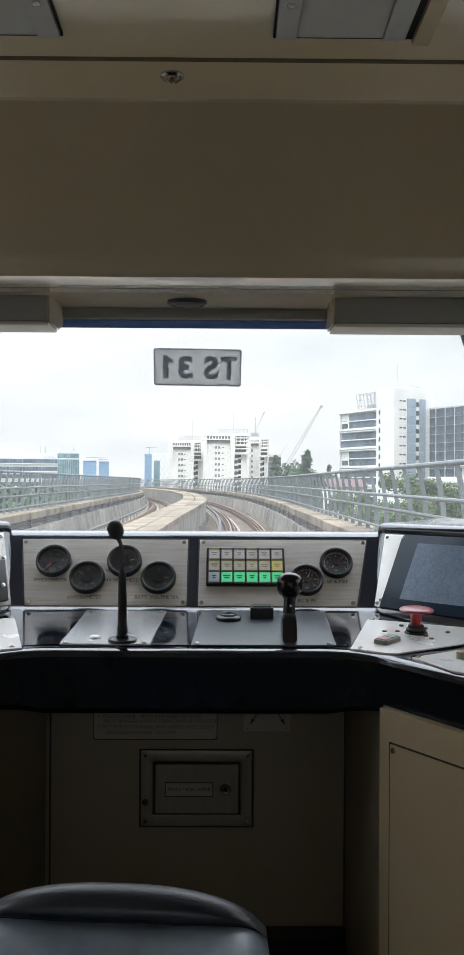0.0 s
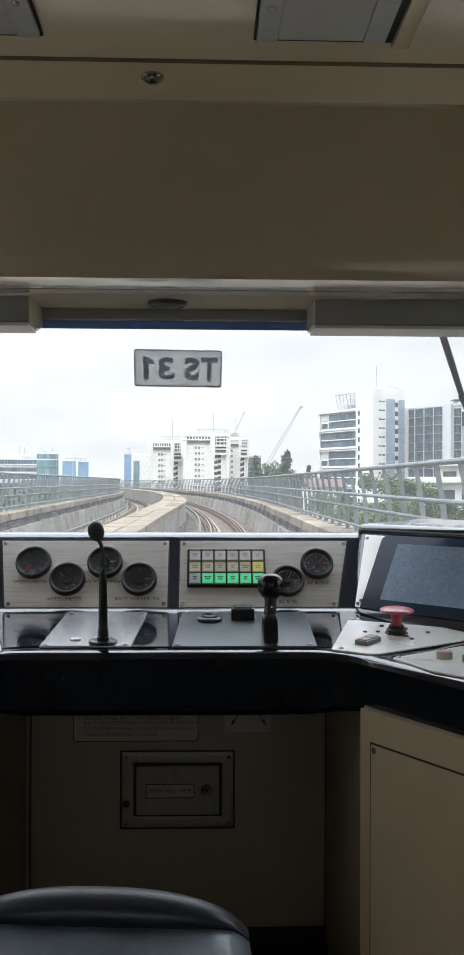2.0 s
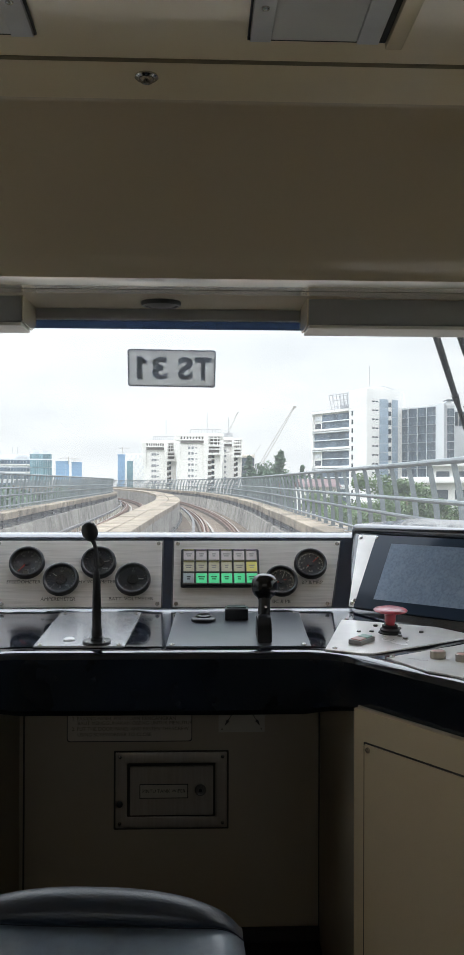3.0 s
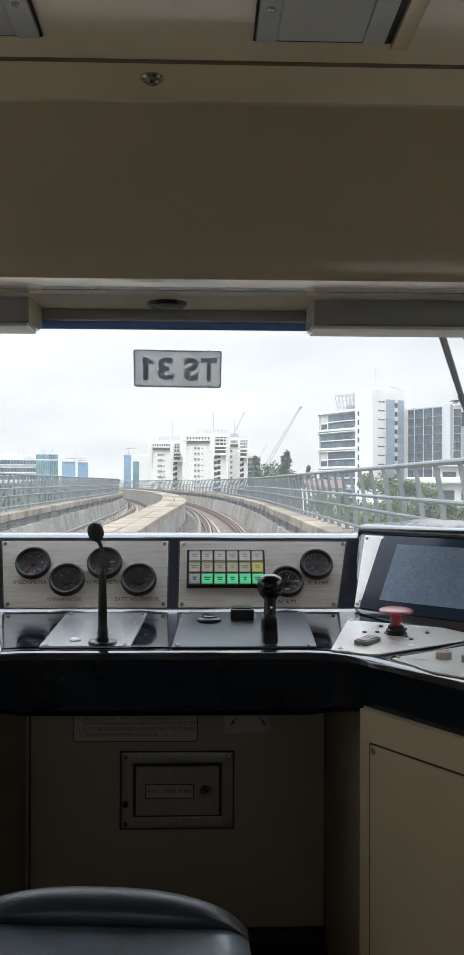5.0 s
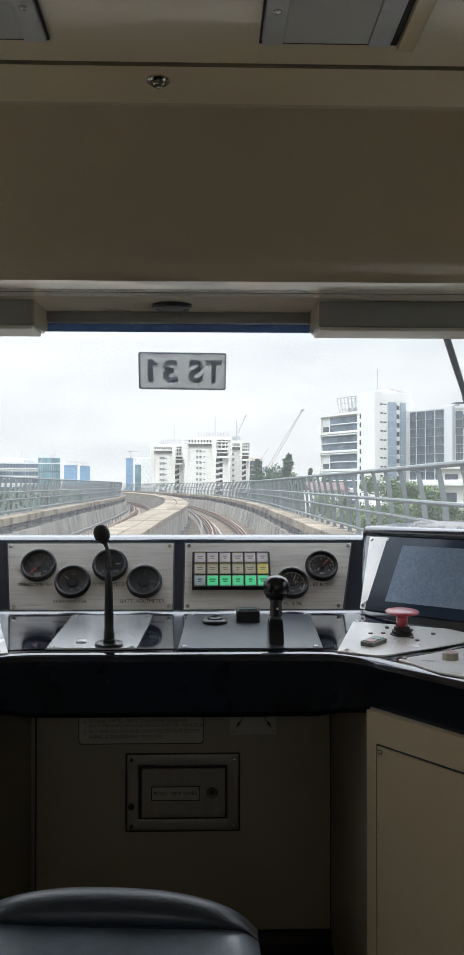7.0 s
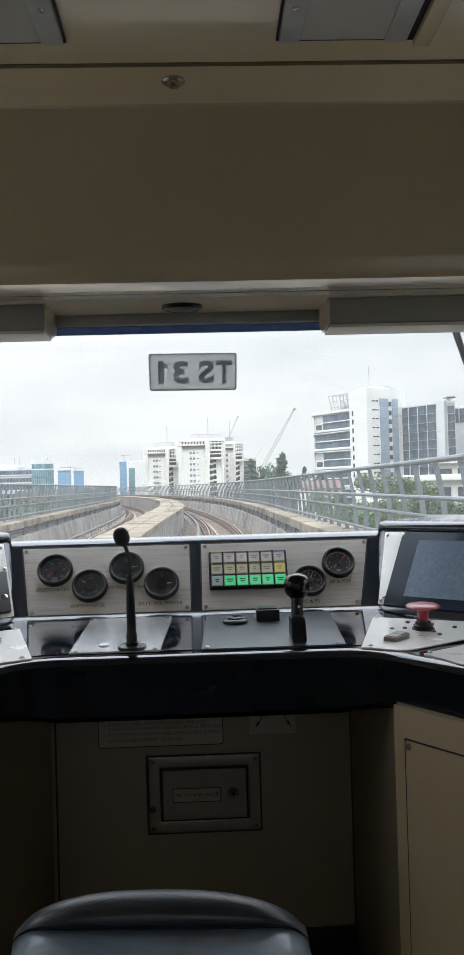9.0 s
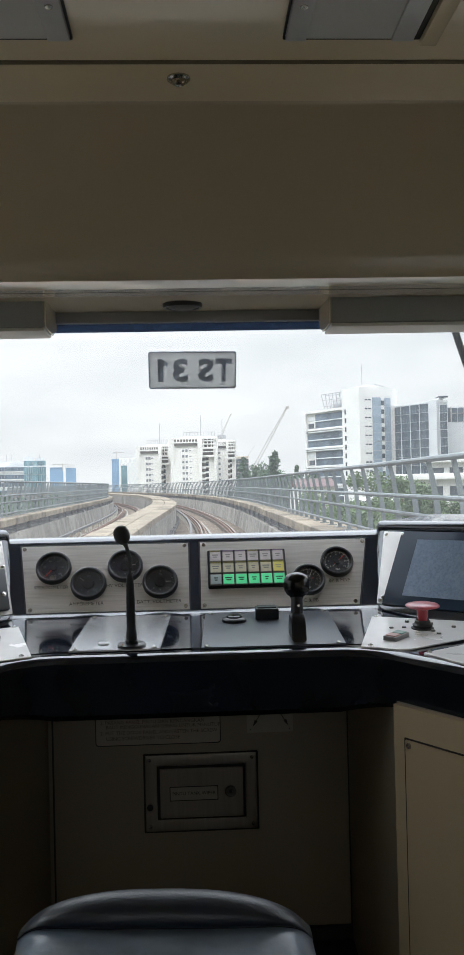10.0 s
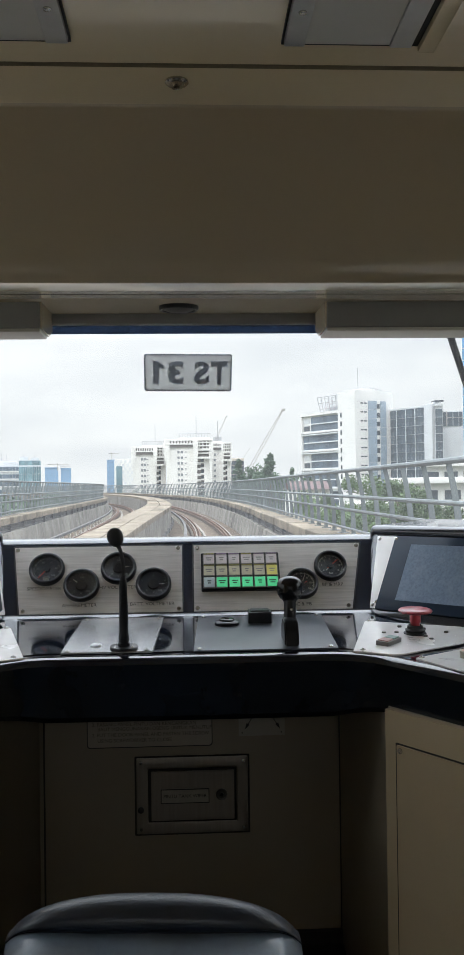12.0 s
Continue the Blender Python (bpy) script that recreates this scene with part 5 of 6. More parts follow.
# parapet walls: panels with open joints, caps on top
def parapet(name, line, out, width, label, pieces, near_end):
    """A parapet: panels stand along the alignment, with a wider cap slab on each."""
    t = thing(name, label, "parapet", (line(10) + out * width / 2, 10, -1.25), kind="structure")
    y, count = -26.0, 0
    far_w, far_c = bmesh.new(), bmesh.new()
    while y < 238:
        length = 4.0 if y < near_end else 6.0
        jit = rng.uniform(-0.012, 0.012)
        s_wall = [(-out * (0.20 - jit), -1.25), (-out * (0.06 - jit), -0.36), (out * 0.22, -0.36), (out * 0.22, CAP_Z - 0.26), (out * (width - 0.06), CAP_Z - 0.26), (out * (width - 0.06), -1.25)]
        s_cap = [(out * jit, CAP_Z - 0.255), (out * jit, CAP_Z - 0.02 + jit * 0.4), (out * (jit + 0.02), CAP_Z + jit * 0.4), (out * width, CAP_Z + jit * 0.4), (out * width, CAP_Z - 0.255)]
        if y < near_end:
            part("wall_panel", ribbon(bmesh.new(), line, s_wall, y + 0.015, y + length - 0.015, 1.5), CONCRETE, t)
            part("cap_slab", ribbon(bmesh.new(), line, s_cap, y + 0.010, y + length - 0.010, 1.5), CONCRETE_CAP, t)
        else:
            ribbon(far_w, line, s_wall, y + 0.03, y + length - 0.03, 3)
            ribbon(far_c, line, s_cap, y + 0.02, y + length - 0.02, 3)
        y += length
    if len(far_w.verts):
        part("far_wall_panels", far_w, CONCRETE, t)["kind"] = "stuff"
        part("far_cap_slabs", far_c, CONCRETE_CAP, t)["kind"] = "stuff"
    return t


rng = random.Random(11)
parapet("parapet_right", R_EDGE, 1, 0.95, "weathered concrete parapet with a broad cap beside the track", 0, 124)
parapet("parapet_left", L_EDGE, -1, 0.85, "weathered concrete parapet with a broad cap beyond the far track", 0, 124)
# middle wall between the tracks: two caps side by side with a joint
t = thing("parapet_middle", "double concrete wall with flat cap slabs between the tracks", "parapet", (-2.1, 10, -1.25), kind="structure")
far_w, far_c = bmesh.new(), bmesh.new()
y = -26.0
while y < 238:
    length = 6.0
    for k, (a, b) in enumerate(((0.0, 0.47), (0.50, 1.0))):
        jit = rng.uniform(-0.014, 0.014)
        n = 3
        rw, rc = [], []
        for i in range(n):
            yy = y + 0.012 + (length - 0.024) * i / (n - 1)
            x1, x0 = C_RIGHT(yy), C_LEFT(yy)
            xa, xb = x1 + (x0 - x1) * a, x1 + (x0 - x1) * b
            xa += jit if k == 0 else 0
            xb += jit if k else 0
            zz = CAP_Z + rise(yy)
            rw.append([(xa - 0.03 * (k == 0), yy, rise(yy) - 1.25), (xa - 0.03 * (k == 0), yy, zz - 0.20), (xb, yy, zz - 0.20), (xb, yy, rise(yy) - 1.25)])
            rc.append([(xa, yy, zz - 0.195), (xa, yy, zz - 0.015 + jit), (xa - 0.015, yy, zz + jit), (xb, yy, zz + jit), (xb, yy, zz - 0.195)])
        if y < 100:
            part("wall_panel", loft(bmesh.new(), rw, closed=True), CONCRETE, t)
            part("cap_slab", loft(bmesh.new(), rc, closed=True), CONCRETE_CAP, t)
        else:
            loft(far_w, rw, closed=True)
            loft(far_c, rc, closed=True)
    y += length
part("far_wall_panels", far_w, CONCRETE, t)["kind"] = "stuff"
part("far_cap_slabs", far_c, CONCRETE_CAP, t)["kind"] = "stuff"


# tracks
def track(line, label, cable_side):
    t = thing("railway_track", label, "railway track", (line(10), 10, -1.25), group="tracks of the line")
    for o in (-0.7525, 0.7525):
        part("plinth", ribbon(bmesh.new(), line, [(o - 0.26, -1.26), (o - 0.22, -1.07), (o + 0.22, -1.07), (o + 0.26, -1.26)], -26, 236, 2), PLINTH, t, "rust-stained concrete rail plinth")
        s = [(o - 0.07, -1.07), (o - 0.07, -1.055), (o - 0.012, -1.04), (o - 0.012, -0.945), (o - 0.036, -0.935), (o - 0.036, -0.904), (o + 0.036, -0.904), (o + 0.036, -0.935), (o + 0.012, -0.945), (o + 0.012, -1.04), (o + 0.07, -1.055), (o + 0.07, -1.07)]
        r = part("rail", ribbon(bmesh.new(), line, s, -26, 236, 1.5), RAIL_RUST, t, "rusty steel rail")
        part("rail_head", ribbon(bmesh.new(), line, [(o - 0.026, -0.904), (o - 0.026, -0.900), (o + 0.026, -0.900), (o + 0.026, -0.904)], -26, 236, 1.5), RAIL_TOP, r, "polished running surface")
        c = o - math.copysign(0.16, o)
        part("check_rail", ribbon(bmesh.new(), line, [(c - 0.06, -1.07), (c - 0.012, -1.04), (c - 0.012, -0.94), (c - 0.035, -0.93), (c - 0.035, -0.90), (c + 0.035, -0.90), (c + 0.035, -0.93), (c + 0.012, -0.94), (c + 0.012, -1.04), (c + 0.06, -1.07)], -26, 236, 1.5), RAIL_RUST, t, "rusty check rail")
        bm = bmesh.new()
        y = 5.0
        while y < 170:
            for k in (-1, 1):
                x = line(y) + o + k * 0.095
                box(bm, x - 0.03, x + 0.03, y - 0.06, y + 0.06, rise(y) - 1.072, rise(y) - 1.035)
            y += 0.75 if y < 90 else 1.5
        f = part("fastenings", bm, RAIL_RUST, t, smooth=False)
        f["kind"] = "stuff"
    # power rail with pale insulator pots on the inner side
    pr = part("power_rail", ribbon(bmesh.new(), line, [(-1.32, -0.86), (-1.32, -0.74), (-1.20, -0.74), (-1.20, -0.86)], -26, 236, 2), POWER_RAIL, t, "grey covered power rail")
    bm = bmesh.new()
    y = 5.0
    while y < 220:
        lathe(bm, [(0.07, -1.26), (0.05, -1.12), (0.07, -1.05), (0.045, -0.98), (0.06, -0.86)], T(line(y) - 1.26, y, rise(y)), 8)
        y += 2.5
    ins = part("insulators", bm, STICKER, t, "pale insulator pots")
    ins["kind"] = "stuff"
    part("kerb", ribbon(bmesh.new(), line, [(-0.36, -1.26), (-0.36, -1.15), (-0.24, -1.15), (-0.24, -1.26)], -26, 236, 2), CONCRETE, t, "pale concrete kerb between the rails")
    return t


track(TRACK, "railway track with rusty rails on concrete plinths", 1)
track(TRACK_L, "second railway track beyond the middle wall", -1)

# cable runs on wall brackets
def cable_run(line, out, heights, off, radius, label):
    t = thing("cable_run", label, "cable", (line(10) + out * off, 10, heights[0]), group="cables along the walls")
    for k, z in enumerate(heights):
        pts = [(line(y) + out * (off + 0.03 * (k % 2)), y, z + rise(y) + 0.010 * math.sin(y * 0.8 + k)) for y in np.arange(5, 190, 2.5)]
        part("cable", tube(bmesh.new(), pts, radius, 6), CABLE if k % 2 else POWER_RAIL, t)
    bm = bmesh.new()
    for y in np.arange(5.5, 120, 3.2):
        x = line(y) + out * off
        box(bm, x - 0.06, x + 0.06, y - 0.02, y + 0.02, rise(y) + heights[0] - 0.05, rise(y) + heights[-1] + 0.05)
    b = part("brackets", bm, POWER_RAIL, t, smooth=False)
    b["kind"] = "stuff"
    return t


cable_run(R_EDGE, 1, (-0.31, -0.24, -0.17, -0.10), 0.10, 0.028, "dark cables on brackets in the parapet recess")
cable_run(C_RIGHT, 1, (-0.95, -0.88, -0.81), 0.07, 0.022, "dark cables on brackets along the middle wall")
cable_run(L_EDGE, -1, (-0.31, -0.24, -0.17, -0.10), 0.10, 0.028, "dark cables on brackets in the far parapet recess")

# fences: leaning flat posts and four rails
POST_H = 1.37


def post_mesh(lean_in):
    """A flat curved steel post that leans inward at its top."""
    bm = bmesh.new()
    rows = []
    for i in range(7):
        s = i / 6
        off = lean_in * 0.15 * s ** 2.2
        wide = 0.050 - 0.014 * s
        rows.append([(off - wide, -0.011, POST_H * s), (off + wide, -0.011, POST_H * s), (off + wide, 0.011, POST_H * s), (off - wide, 0.011, POST_H * s)])
    loft(bm, rows, closed=True)
    box(bm, -0.12, 0.12, -0.08, 0.08, 0.0, 0.015)
    me = bpy.data.meshes.new("post")
    bmesh.ops.recalc_face_normals(bm, faces=bm.faces)
    bm.to_mesh(me)
    bm.free()
    me.materials.append(GALV)
    return me


def fence(line, out, dist, label, spacing, near_end, far_end):
    t = thing("safety_fence", label, "fence", (line(10) + out * dist, 10, CAP_Z), group="safety fences of the line")
    me = post_mesh(-out)
    lean_at = lambda h: -out * 0.15 * (h / POST_H) ** 2.2
    for h, r in ((1.38, 0.042), (0.84, 0.034), (0.555, 0.034), (0.15, 0.030)):
        ys = list(np.arange(-26, near_end, 1.6)) + list(np.arange(near_end, far_end, 3.5))
        pts = [(line(y) + out * dist + lean_at(min(h, POST_H)) - out * (0.09 if h < 1.3 else 0), y, CAP_Z + rise(y) + h) for y in ys]
        part("rail", tube(bmesh.new(), pts, r, 8), GALV, t, "round galvanised rail")
    y, bm = -25.0, bmesh.new()
    while y < far_end:
        if y < near_end:
            tilt = rng.uniform(-0.7, 0.7)
            part("post", None, GALV, t, mesh=me, m=Matrix.Translation((line(y) + out * dist, y, CAP_Z + rise(y))) @ Matrix.Rotation(radians(tilt), 4, "X"))
        else:
            x = line(y) + out * dist
            loft(bm, [[(x + lean_at(s * POST_H) - 0.05, y - 0.011, CAP_Z + rise(y) + POST_H * s), (x + lean_at(s * POST_H) + 0.05, y - 0.011, CAP_Z + rise(y) + POST_H * s), (x + lean_at(s * POST_H) + 0.05, y + 0.011, CAP_Z + rise(y) + POST_H * s), (x + lean_at(s * POST_H) - 0.05, y + 0.011, CAP_Z + rise(y) + POST_H * s)] for s in (0, 0.5, 1)], closed=True)
        y += spacing
    f = part("far_posts", bm, GALV, t, smooth=False)
    f["kind"] = "stuff"
    return t


fence(R_EDGE, 1, 0.60, "galvanised steel safety fence on the parapet beside the track", 1.25, 120, 238)
fence(L_EDGE, -1, 0.54, "galvanised steel safety fence beyond the far track", 1.0, 110, 238)


# ---- the city ----
def window_mesh(w, h, depth=0.25, material=SHADE_WIN):
    bm = box(bmesh.new(), -w / 2, w / 2, -depth, depth, -h / 2, h / 2)
    me = bpy.data.meshes.new("window")
    bmesh.ops.recalc_face_normals(bm, faces=bm.faces)
    bm.to_mesh(me)
    bm.free()
    me.materials.append(material)
    return me


GROUND = -12.5


def face_line(t):
    """Turn a building on its base so that its front faces the line."""
    t.rotation_euler.z = -math.atan2(t.location.x, t.location.y)
    return t


def white_tower(x0, x1, y, top, main, windows, screen, label):
    """A white flats tower: blank slab with window pairs, flared piers, a balcony stack and a slotted crown."""
    w = x1 - x0
    t = thing("apartment_tower", label, "apartment tower", ((x0 + x1) / 2, y, GROUND), group="white apartment towers")
    X = lambda s: x0 + w * s

    def flared(name, s0, s1, g0, g1, ya, yb, label=""):
        """An upright pier whose head swells by g0 and g1 to its two sides."""
        rows = []
        for z, k in ((GROUND, 0), (top - 12.0, 0), (top - 9.6, 0.35), (top - 7.8, 0.85), (top - 6.0, 1.0), (top - 1.6, 1.0), (top - 0.5, 0.8), (top + 0.1, 0.4)):
            rows.append([(X(s0) - g0 * k, ya - 0.5 * k, z), (X(s1) + g1 * k, ya - 0.5 * k, z), (X(s1) + g1 * k, yb, z), (X(s0) - g0 * k, yb, z)])
        part(name, loft(bmesh.new(), rows, closed=True), WHITE_TOWER, t, label)

    part("wall", box(bmesh.new(), X(0.05), X(main), y, y + 12, GROUND, top - 3.0), WHITE_TOWER, t, "white rendered wall slab")
    flared("corner_pier", 0.03, 0.09, 0.07 * w, 0.1, y - 0.3, y + 10, "flared white corner pier")
    flared("corner_pier", main - 0.01, main + 0.06, 0.015 * w, 0.02 * w, y - 1.6, y + 9, "flared white corner pier")
    # crown over the slab
    part("crown_band", box(bmesh.new(), X(0.0), X(main), y - 1.0, y + 11, top - 2.3, top - 1.7, 0.1), WHITE_TOWER, t)
    part("recess", box(bmesh.new(), X(0.02), X(main), y - 0.6, y + 10, top - 3.4, top - 2.3), CROWN_SHADE, t, "shaded recess under the crown")
    part("gallery", box(bmesh.new(), X(0.02), X(main), y - 0.4, y + 10, top - 1.7, top - 0.6), CROWN_SHADE, t, "dark slotted gallery")
    part("roof", box(bmesh.new(), X(0.0), X(0.98), y - 0.9, y + 11, top - 0.6, top, 0.1), WHITE_TOWER, t, "white roof slab")
    n = 9
    for k in range(n + 1):
        c = X(0.02 + (main - 0.04) * k / n)
        part("crown_fin", box(bmesh.new(), c - w * 0.014, c + w * 0.014, y - 1.0, y - 0.3, top - 1.75, top - 0.55), WHITE_TOWER, t)
    # balcony stack beyond the pier
    b0, b1 = main + 0.05, 0.93
    bw = b1 - b0
    part("return_wall", box(bmesh.new(), X(b0 + bw * 0.58), X(b1), y + 1.2, y + 10, GROUND, top - 8.0), WHITE_TOWER, t, "white return wall")
    part("balcony_shaft", box(bmesh.new(), X(b0), X(b0 + bw * 0.58), y + 2.4, y + 9, GROUND, top - 0.6), CROWN_SHADE, t, "shaded balcony recess")
    step = 2.42
    z = top - 10.6
    me = window_mesh(w * 0.05, 1.1, 0.2, SHADE_WIN)
    while z > -3:
        part("balcony", box(bmesh.new(), X(b0), X(b0 + bw * 0.34), y + 0.6, y + 2.4, z - 0.2, z + 0.75, 0.05), WHITE_TOWER, t, "white balcony parapet")
        part("balcony", box(bmesh.new(), X(b0 + bw * 0.30), X(b0 + bw * 0.60), y + 1.4, y + 2.4, z + 0.3, z + 1.0, 0.05), WHITE_TOWER, t, "white balcony parapet")
        part("window", None, None, t, mesh=me, m=Matrix.Translation((X(b0 + bw * 0.45), y + 2.3, z + 1.6)))
        z -= step
    # projecting head of the stack
    part("head_recess", box(bmesh.new(), X(b0), X(b1), y + 0.6, y + 9, top - 8.0, top - 0.6), CROWN_SHADE, t, "shaded gallery")
    for k, zz in enumerate((top - 8.4, top - 6.2, top - 4.9, top - 3.0, top - 1.6)):
        part("head_band", box(bmesh.new(), X(b0 - 0.01), X(b1 + (0.02 if k else 0)), y - 0.8, y + 9, zz, zz + (0.9 if k in (0, 2) else 0.5), 0.08), WHITE_TOWER, t, "white gallery band")
    for k in range(3):
        c = X(b0 + bw * (0.2 + 0.3 * k))
        part("head_post", box(bmesh.new(), c - 0.2, c + 0.2, y - 0.6, y + 0.6, top - 4.2, top - 0.6), WHITE_TOWER, t)
    flared("outer_pier", b1, 0.975, 0.012 * w, 0.035 * w, y + 0.2, y + 9, "white outer pier")
    # windows of the slab
    me = window_mesh(0.95, 1.05, 0.2, FAR_WIN)
    me_slit = window_mesh(0.85, 0.42, 0.2, FAR_WIN)
    z = top - 5.4
    while z > -1:
        for q, s in enumerate(windows):
            part("window", None, None, t, mesh=me if q < 2 else me_slit, m=Matrix.Translation((X(s), y, z)))
        z -= step
    # screen and posts on the roof
    s0, s1 = screen
    part("roof_plant", box(bmesh.new(), X(s0), X(s1), y + 2, y + 9, top, top + 0.9, 0.1), WHITE_TOWER, t, "white roof plant screen")
    for k in range(12):
        c = X(s0 + (s1 - s0) * k / 11)
        part("roof_post", tube(bmesh.new(), [(c, y + 2, top + 0.9), (c, y + 2, top + 2.6)], 0.11, 4), ROOF_STEEL, t)
    part("roof_bar", tube(bmesh.new(), [(X(s0), y + 2, top + 2.6), (X(s1), y + 2, top + 2.6)], 0.11, 4), ROOF_STEEL, t)
    part("aerial", tube(bmesh.new(), [(X(s0 + 0.55 * (s1 - s0)), y + 3, top + 1), (X(s0 + 0.55 * (s1 - s0)), y + 3, top + 10)], 0.13, 5), ROOF_STEEL, t)
    return face_line(t)


def px(u, dist):
    """Sideways place of something seen at column u of the picture plan, dist metres ahead."""
    return math.tan(math.atan((u - 381) / 1463) + radians(2.74)) * dist


D = 390.0
white_tower(px(221, D), px(277, D), D, 1.3 + (806 - 736) / 1463 * D, 0.64, (0.28, 0.36, 0.44), (0.30, 0.98), "white apartment tower with a slotted crown")
white_tower(px(275, D - 8), px(353, D - 8), D - 8, 1.3 + (803 - 723) / 1463 * D, 0.61, (0.28, 0.35, 0.43), (0.30, 0.95), "tall white apartment tower with a slotted crown")
white_tower(px(351, D + 10), px(384, D + 10), D + 10, 1.3 + (802 - 724) / 1463 * D, 0.52, (0.16,), (0.1, 0.5), "narrow white apartment tower with a slotted crown")


def office_white(x, y, top):
    """White office block standing on edge to the line: glazed bay to its left flank, stair tower at the corner."""
    t = thing("office_block", "white office block with banded glazing and a roof frame", "office block", (x, y, GROUND))
    t.rotation_euler.z = radians(29)
    h = top - GROUND

    def p(name, bm, material, label=""):
        return part(name, bm, material, t, label, local=True)

    # local x runs along the right flank, local y along the left one
    p("stair_tower", box(bmesh.new(), 0, 17.0, 0, 9.4, 0, h), WHITE_OFFICE, "plain white corner tower")
    p("parapet", box(bmesh.new(), 4.2, 9.0, 1.0, 7.0, h, h + 0.9), WHITE_OFFICE)
    p("glazed_wing", box(bmesh.new(), 1.2, 18, 9.4, 31.4, 0, h - 6.6), WHITE_OFFICE, "white wing with wide glazing")
    p("wing_roof", box(bmesh.new(), 0.2, 18, 9.4, 32.2, h - 6.9, h - 6.0), WHITE_OFFICE, "white roof edge")
    z, k = h - 7.4, 0
    while z > 8:
        y1 = 31.0 if k % 2 else 26.4
        for row in range(2):
            for i in range(7):
                a, b = 10.0 + (y1 - 10.0) * i / 7, 10.0 + (y1 - 10.0) * (i + 1) / 7
                p("window", box(bmesh.new(), 1.05, 1.3, a + 0.04, b - 0.04, z - 2.35, z), BLUE_WIN)
            p("window_ledge", box(bmesh.new(), 0.5, 1.2, 9.6, y1, z - 2.70, z - 2.38), MULLION)
            z -= 2.75
        if not k % 2:
            p("loggia_window", box(bmesh.new(), 1.05, 1.3, 27.2, 30.6, z + 0.6, z + 2.4), SHADE_WIN)
            p("loggia_window", box(bmesh.new(), 1.05, 1.3, 27.2, 30.6, z + 3.4, z + 4.9), GREY_WALL)
        p("sun_shade", box(bmesh.new(), 0.1, 1.2, 9.4, 31.8, z - 0.40, z), WHITE_OFFICE, "white projecting band")
        p("sun_shade", box(bmesh.new(), 0.1, 1.2, 9.4, 31.8, z - 1.05, z - 0.75), MULLION, "white projecting band")
        z -= 1.25
        k += 1
    p("end_pier", box(bmesh.new(), 0.6, 1.6, 31.2, 32.0, 0, h - 6.8), WHITE_OFFICE)
    # corner tower: slits on the left flank, dashes, blue strips and windows on the right flank
    z = h - 4.2
    while z > 8:
        p("window", box(bmesh.new(), -0.08, 0.2, 7.2, 8.0, z - 4.6, z - 2.9), SHADE_WIN)
        p("window", box(bmesh.new(), 3.9, 5.1, -0.08, 0.2, z - 0.3, z + 0.15), SHADE_WIN)
        p("window", box(bmesh.new(), 2.4, 3.5, -0.08, 0.2, z - 0.3, z + 0.15), SHADE_WIN)
        p("facade_joint", box(bmesh.new(), -0.02, 0.1, 0.0, 9.4, z + 1.2, z + 1.27), GREY_WALL)
        p("facade_joint", box(bmesh.new(), 0.0, 5.6, -0.02, 0.1, z + 1.2, z + 1.27), GREY_WALL)
        p("facade_joint", box(bmesh.new(), 13.8, 17.0, -0.02, 0.1, z + 1.2, z + 1.27), GREY_WALL)
        z -= 3.05
    z = h - 3.4
    while z > 4:
        for a, b in ((5.7, 9.4), (11.2, 13.7)):
            p("strip_window", box(bmesh.new(), a, b, -0.35, 0.1, z - 2.97, z), BLUE_STRIP, "blue grey glazing strip")
        p("window", box(bmesh.new(), 9.7, 10.9, -0.12, 0.1, z - 2.6, z - 1.0), SHADE_WIN)
        z -= 3.05
    # splayed roof frame, mast and small gantry
    for xx in (3.0, 8.0):
        for i in range(7):
            lo, hi = 12.4 + i * 1.75, 12.0 + i * 2.15
            p("roof_bar", tube(bmesh.new(), [(xx, lo, h - 6.2), (xx, hi, h - 0.2)], 0.13, 5), ROOF_STEEL)
            if i < 6:
                p("roof_brace", tube(bmesh.new(), [(xx, lo + (1.75 if i % 2 else 0), h - 6.2), (xx, hi + (0 if i % 2 else 2.15), h - 0.2)], 0.07, 4), ROOF_STEEL)
        for q in range(3):
            p("roof_bar", tube(bmesh.new(), [(xx, 12.1, h - 0.2 - 2.2 * q), (xx, 24.9 - 0.8 * q, h - 0.2 - 2.2 * q)], 0.10, 5), ROOF_STEEL)
    for i in range(0, 7, 2):
        p("roof_bar", tube(bmesh.new(), [(3.0, 12.0 + i * 2.15, h - 0.2), (8.0, 12.0 + i * 2.15, h - 0.2)], 0.10, 5), ROOF_STEEL)
    p("plant_room", box(bmesh.new(), 3.5, 9, 11, 19, h - 6.2, h - 4.2), ROOF_STEEL)
    p("mast", tube(bmesh.new(), [(3.0, 2.0, h), (3.0, 2.0, h + 8)], 0.08, 5), ROOF_STEEL)
    p("gantry", tube(bmesh.new(), [(9.5, 3, h), (9.6, 3, h + 1.6), (13.5, 3, h + 1.0), (14.6, 3, h + 0.7)], 0.13, 5), ROOF_STEEL)
    return t


D = 300.0
office_white(px(588, D), D, 1.3 + (797 - 636) / 1463 * D)


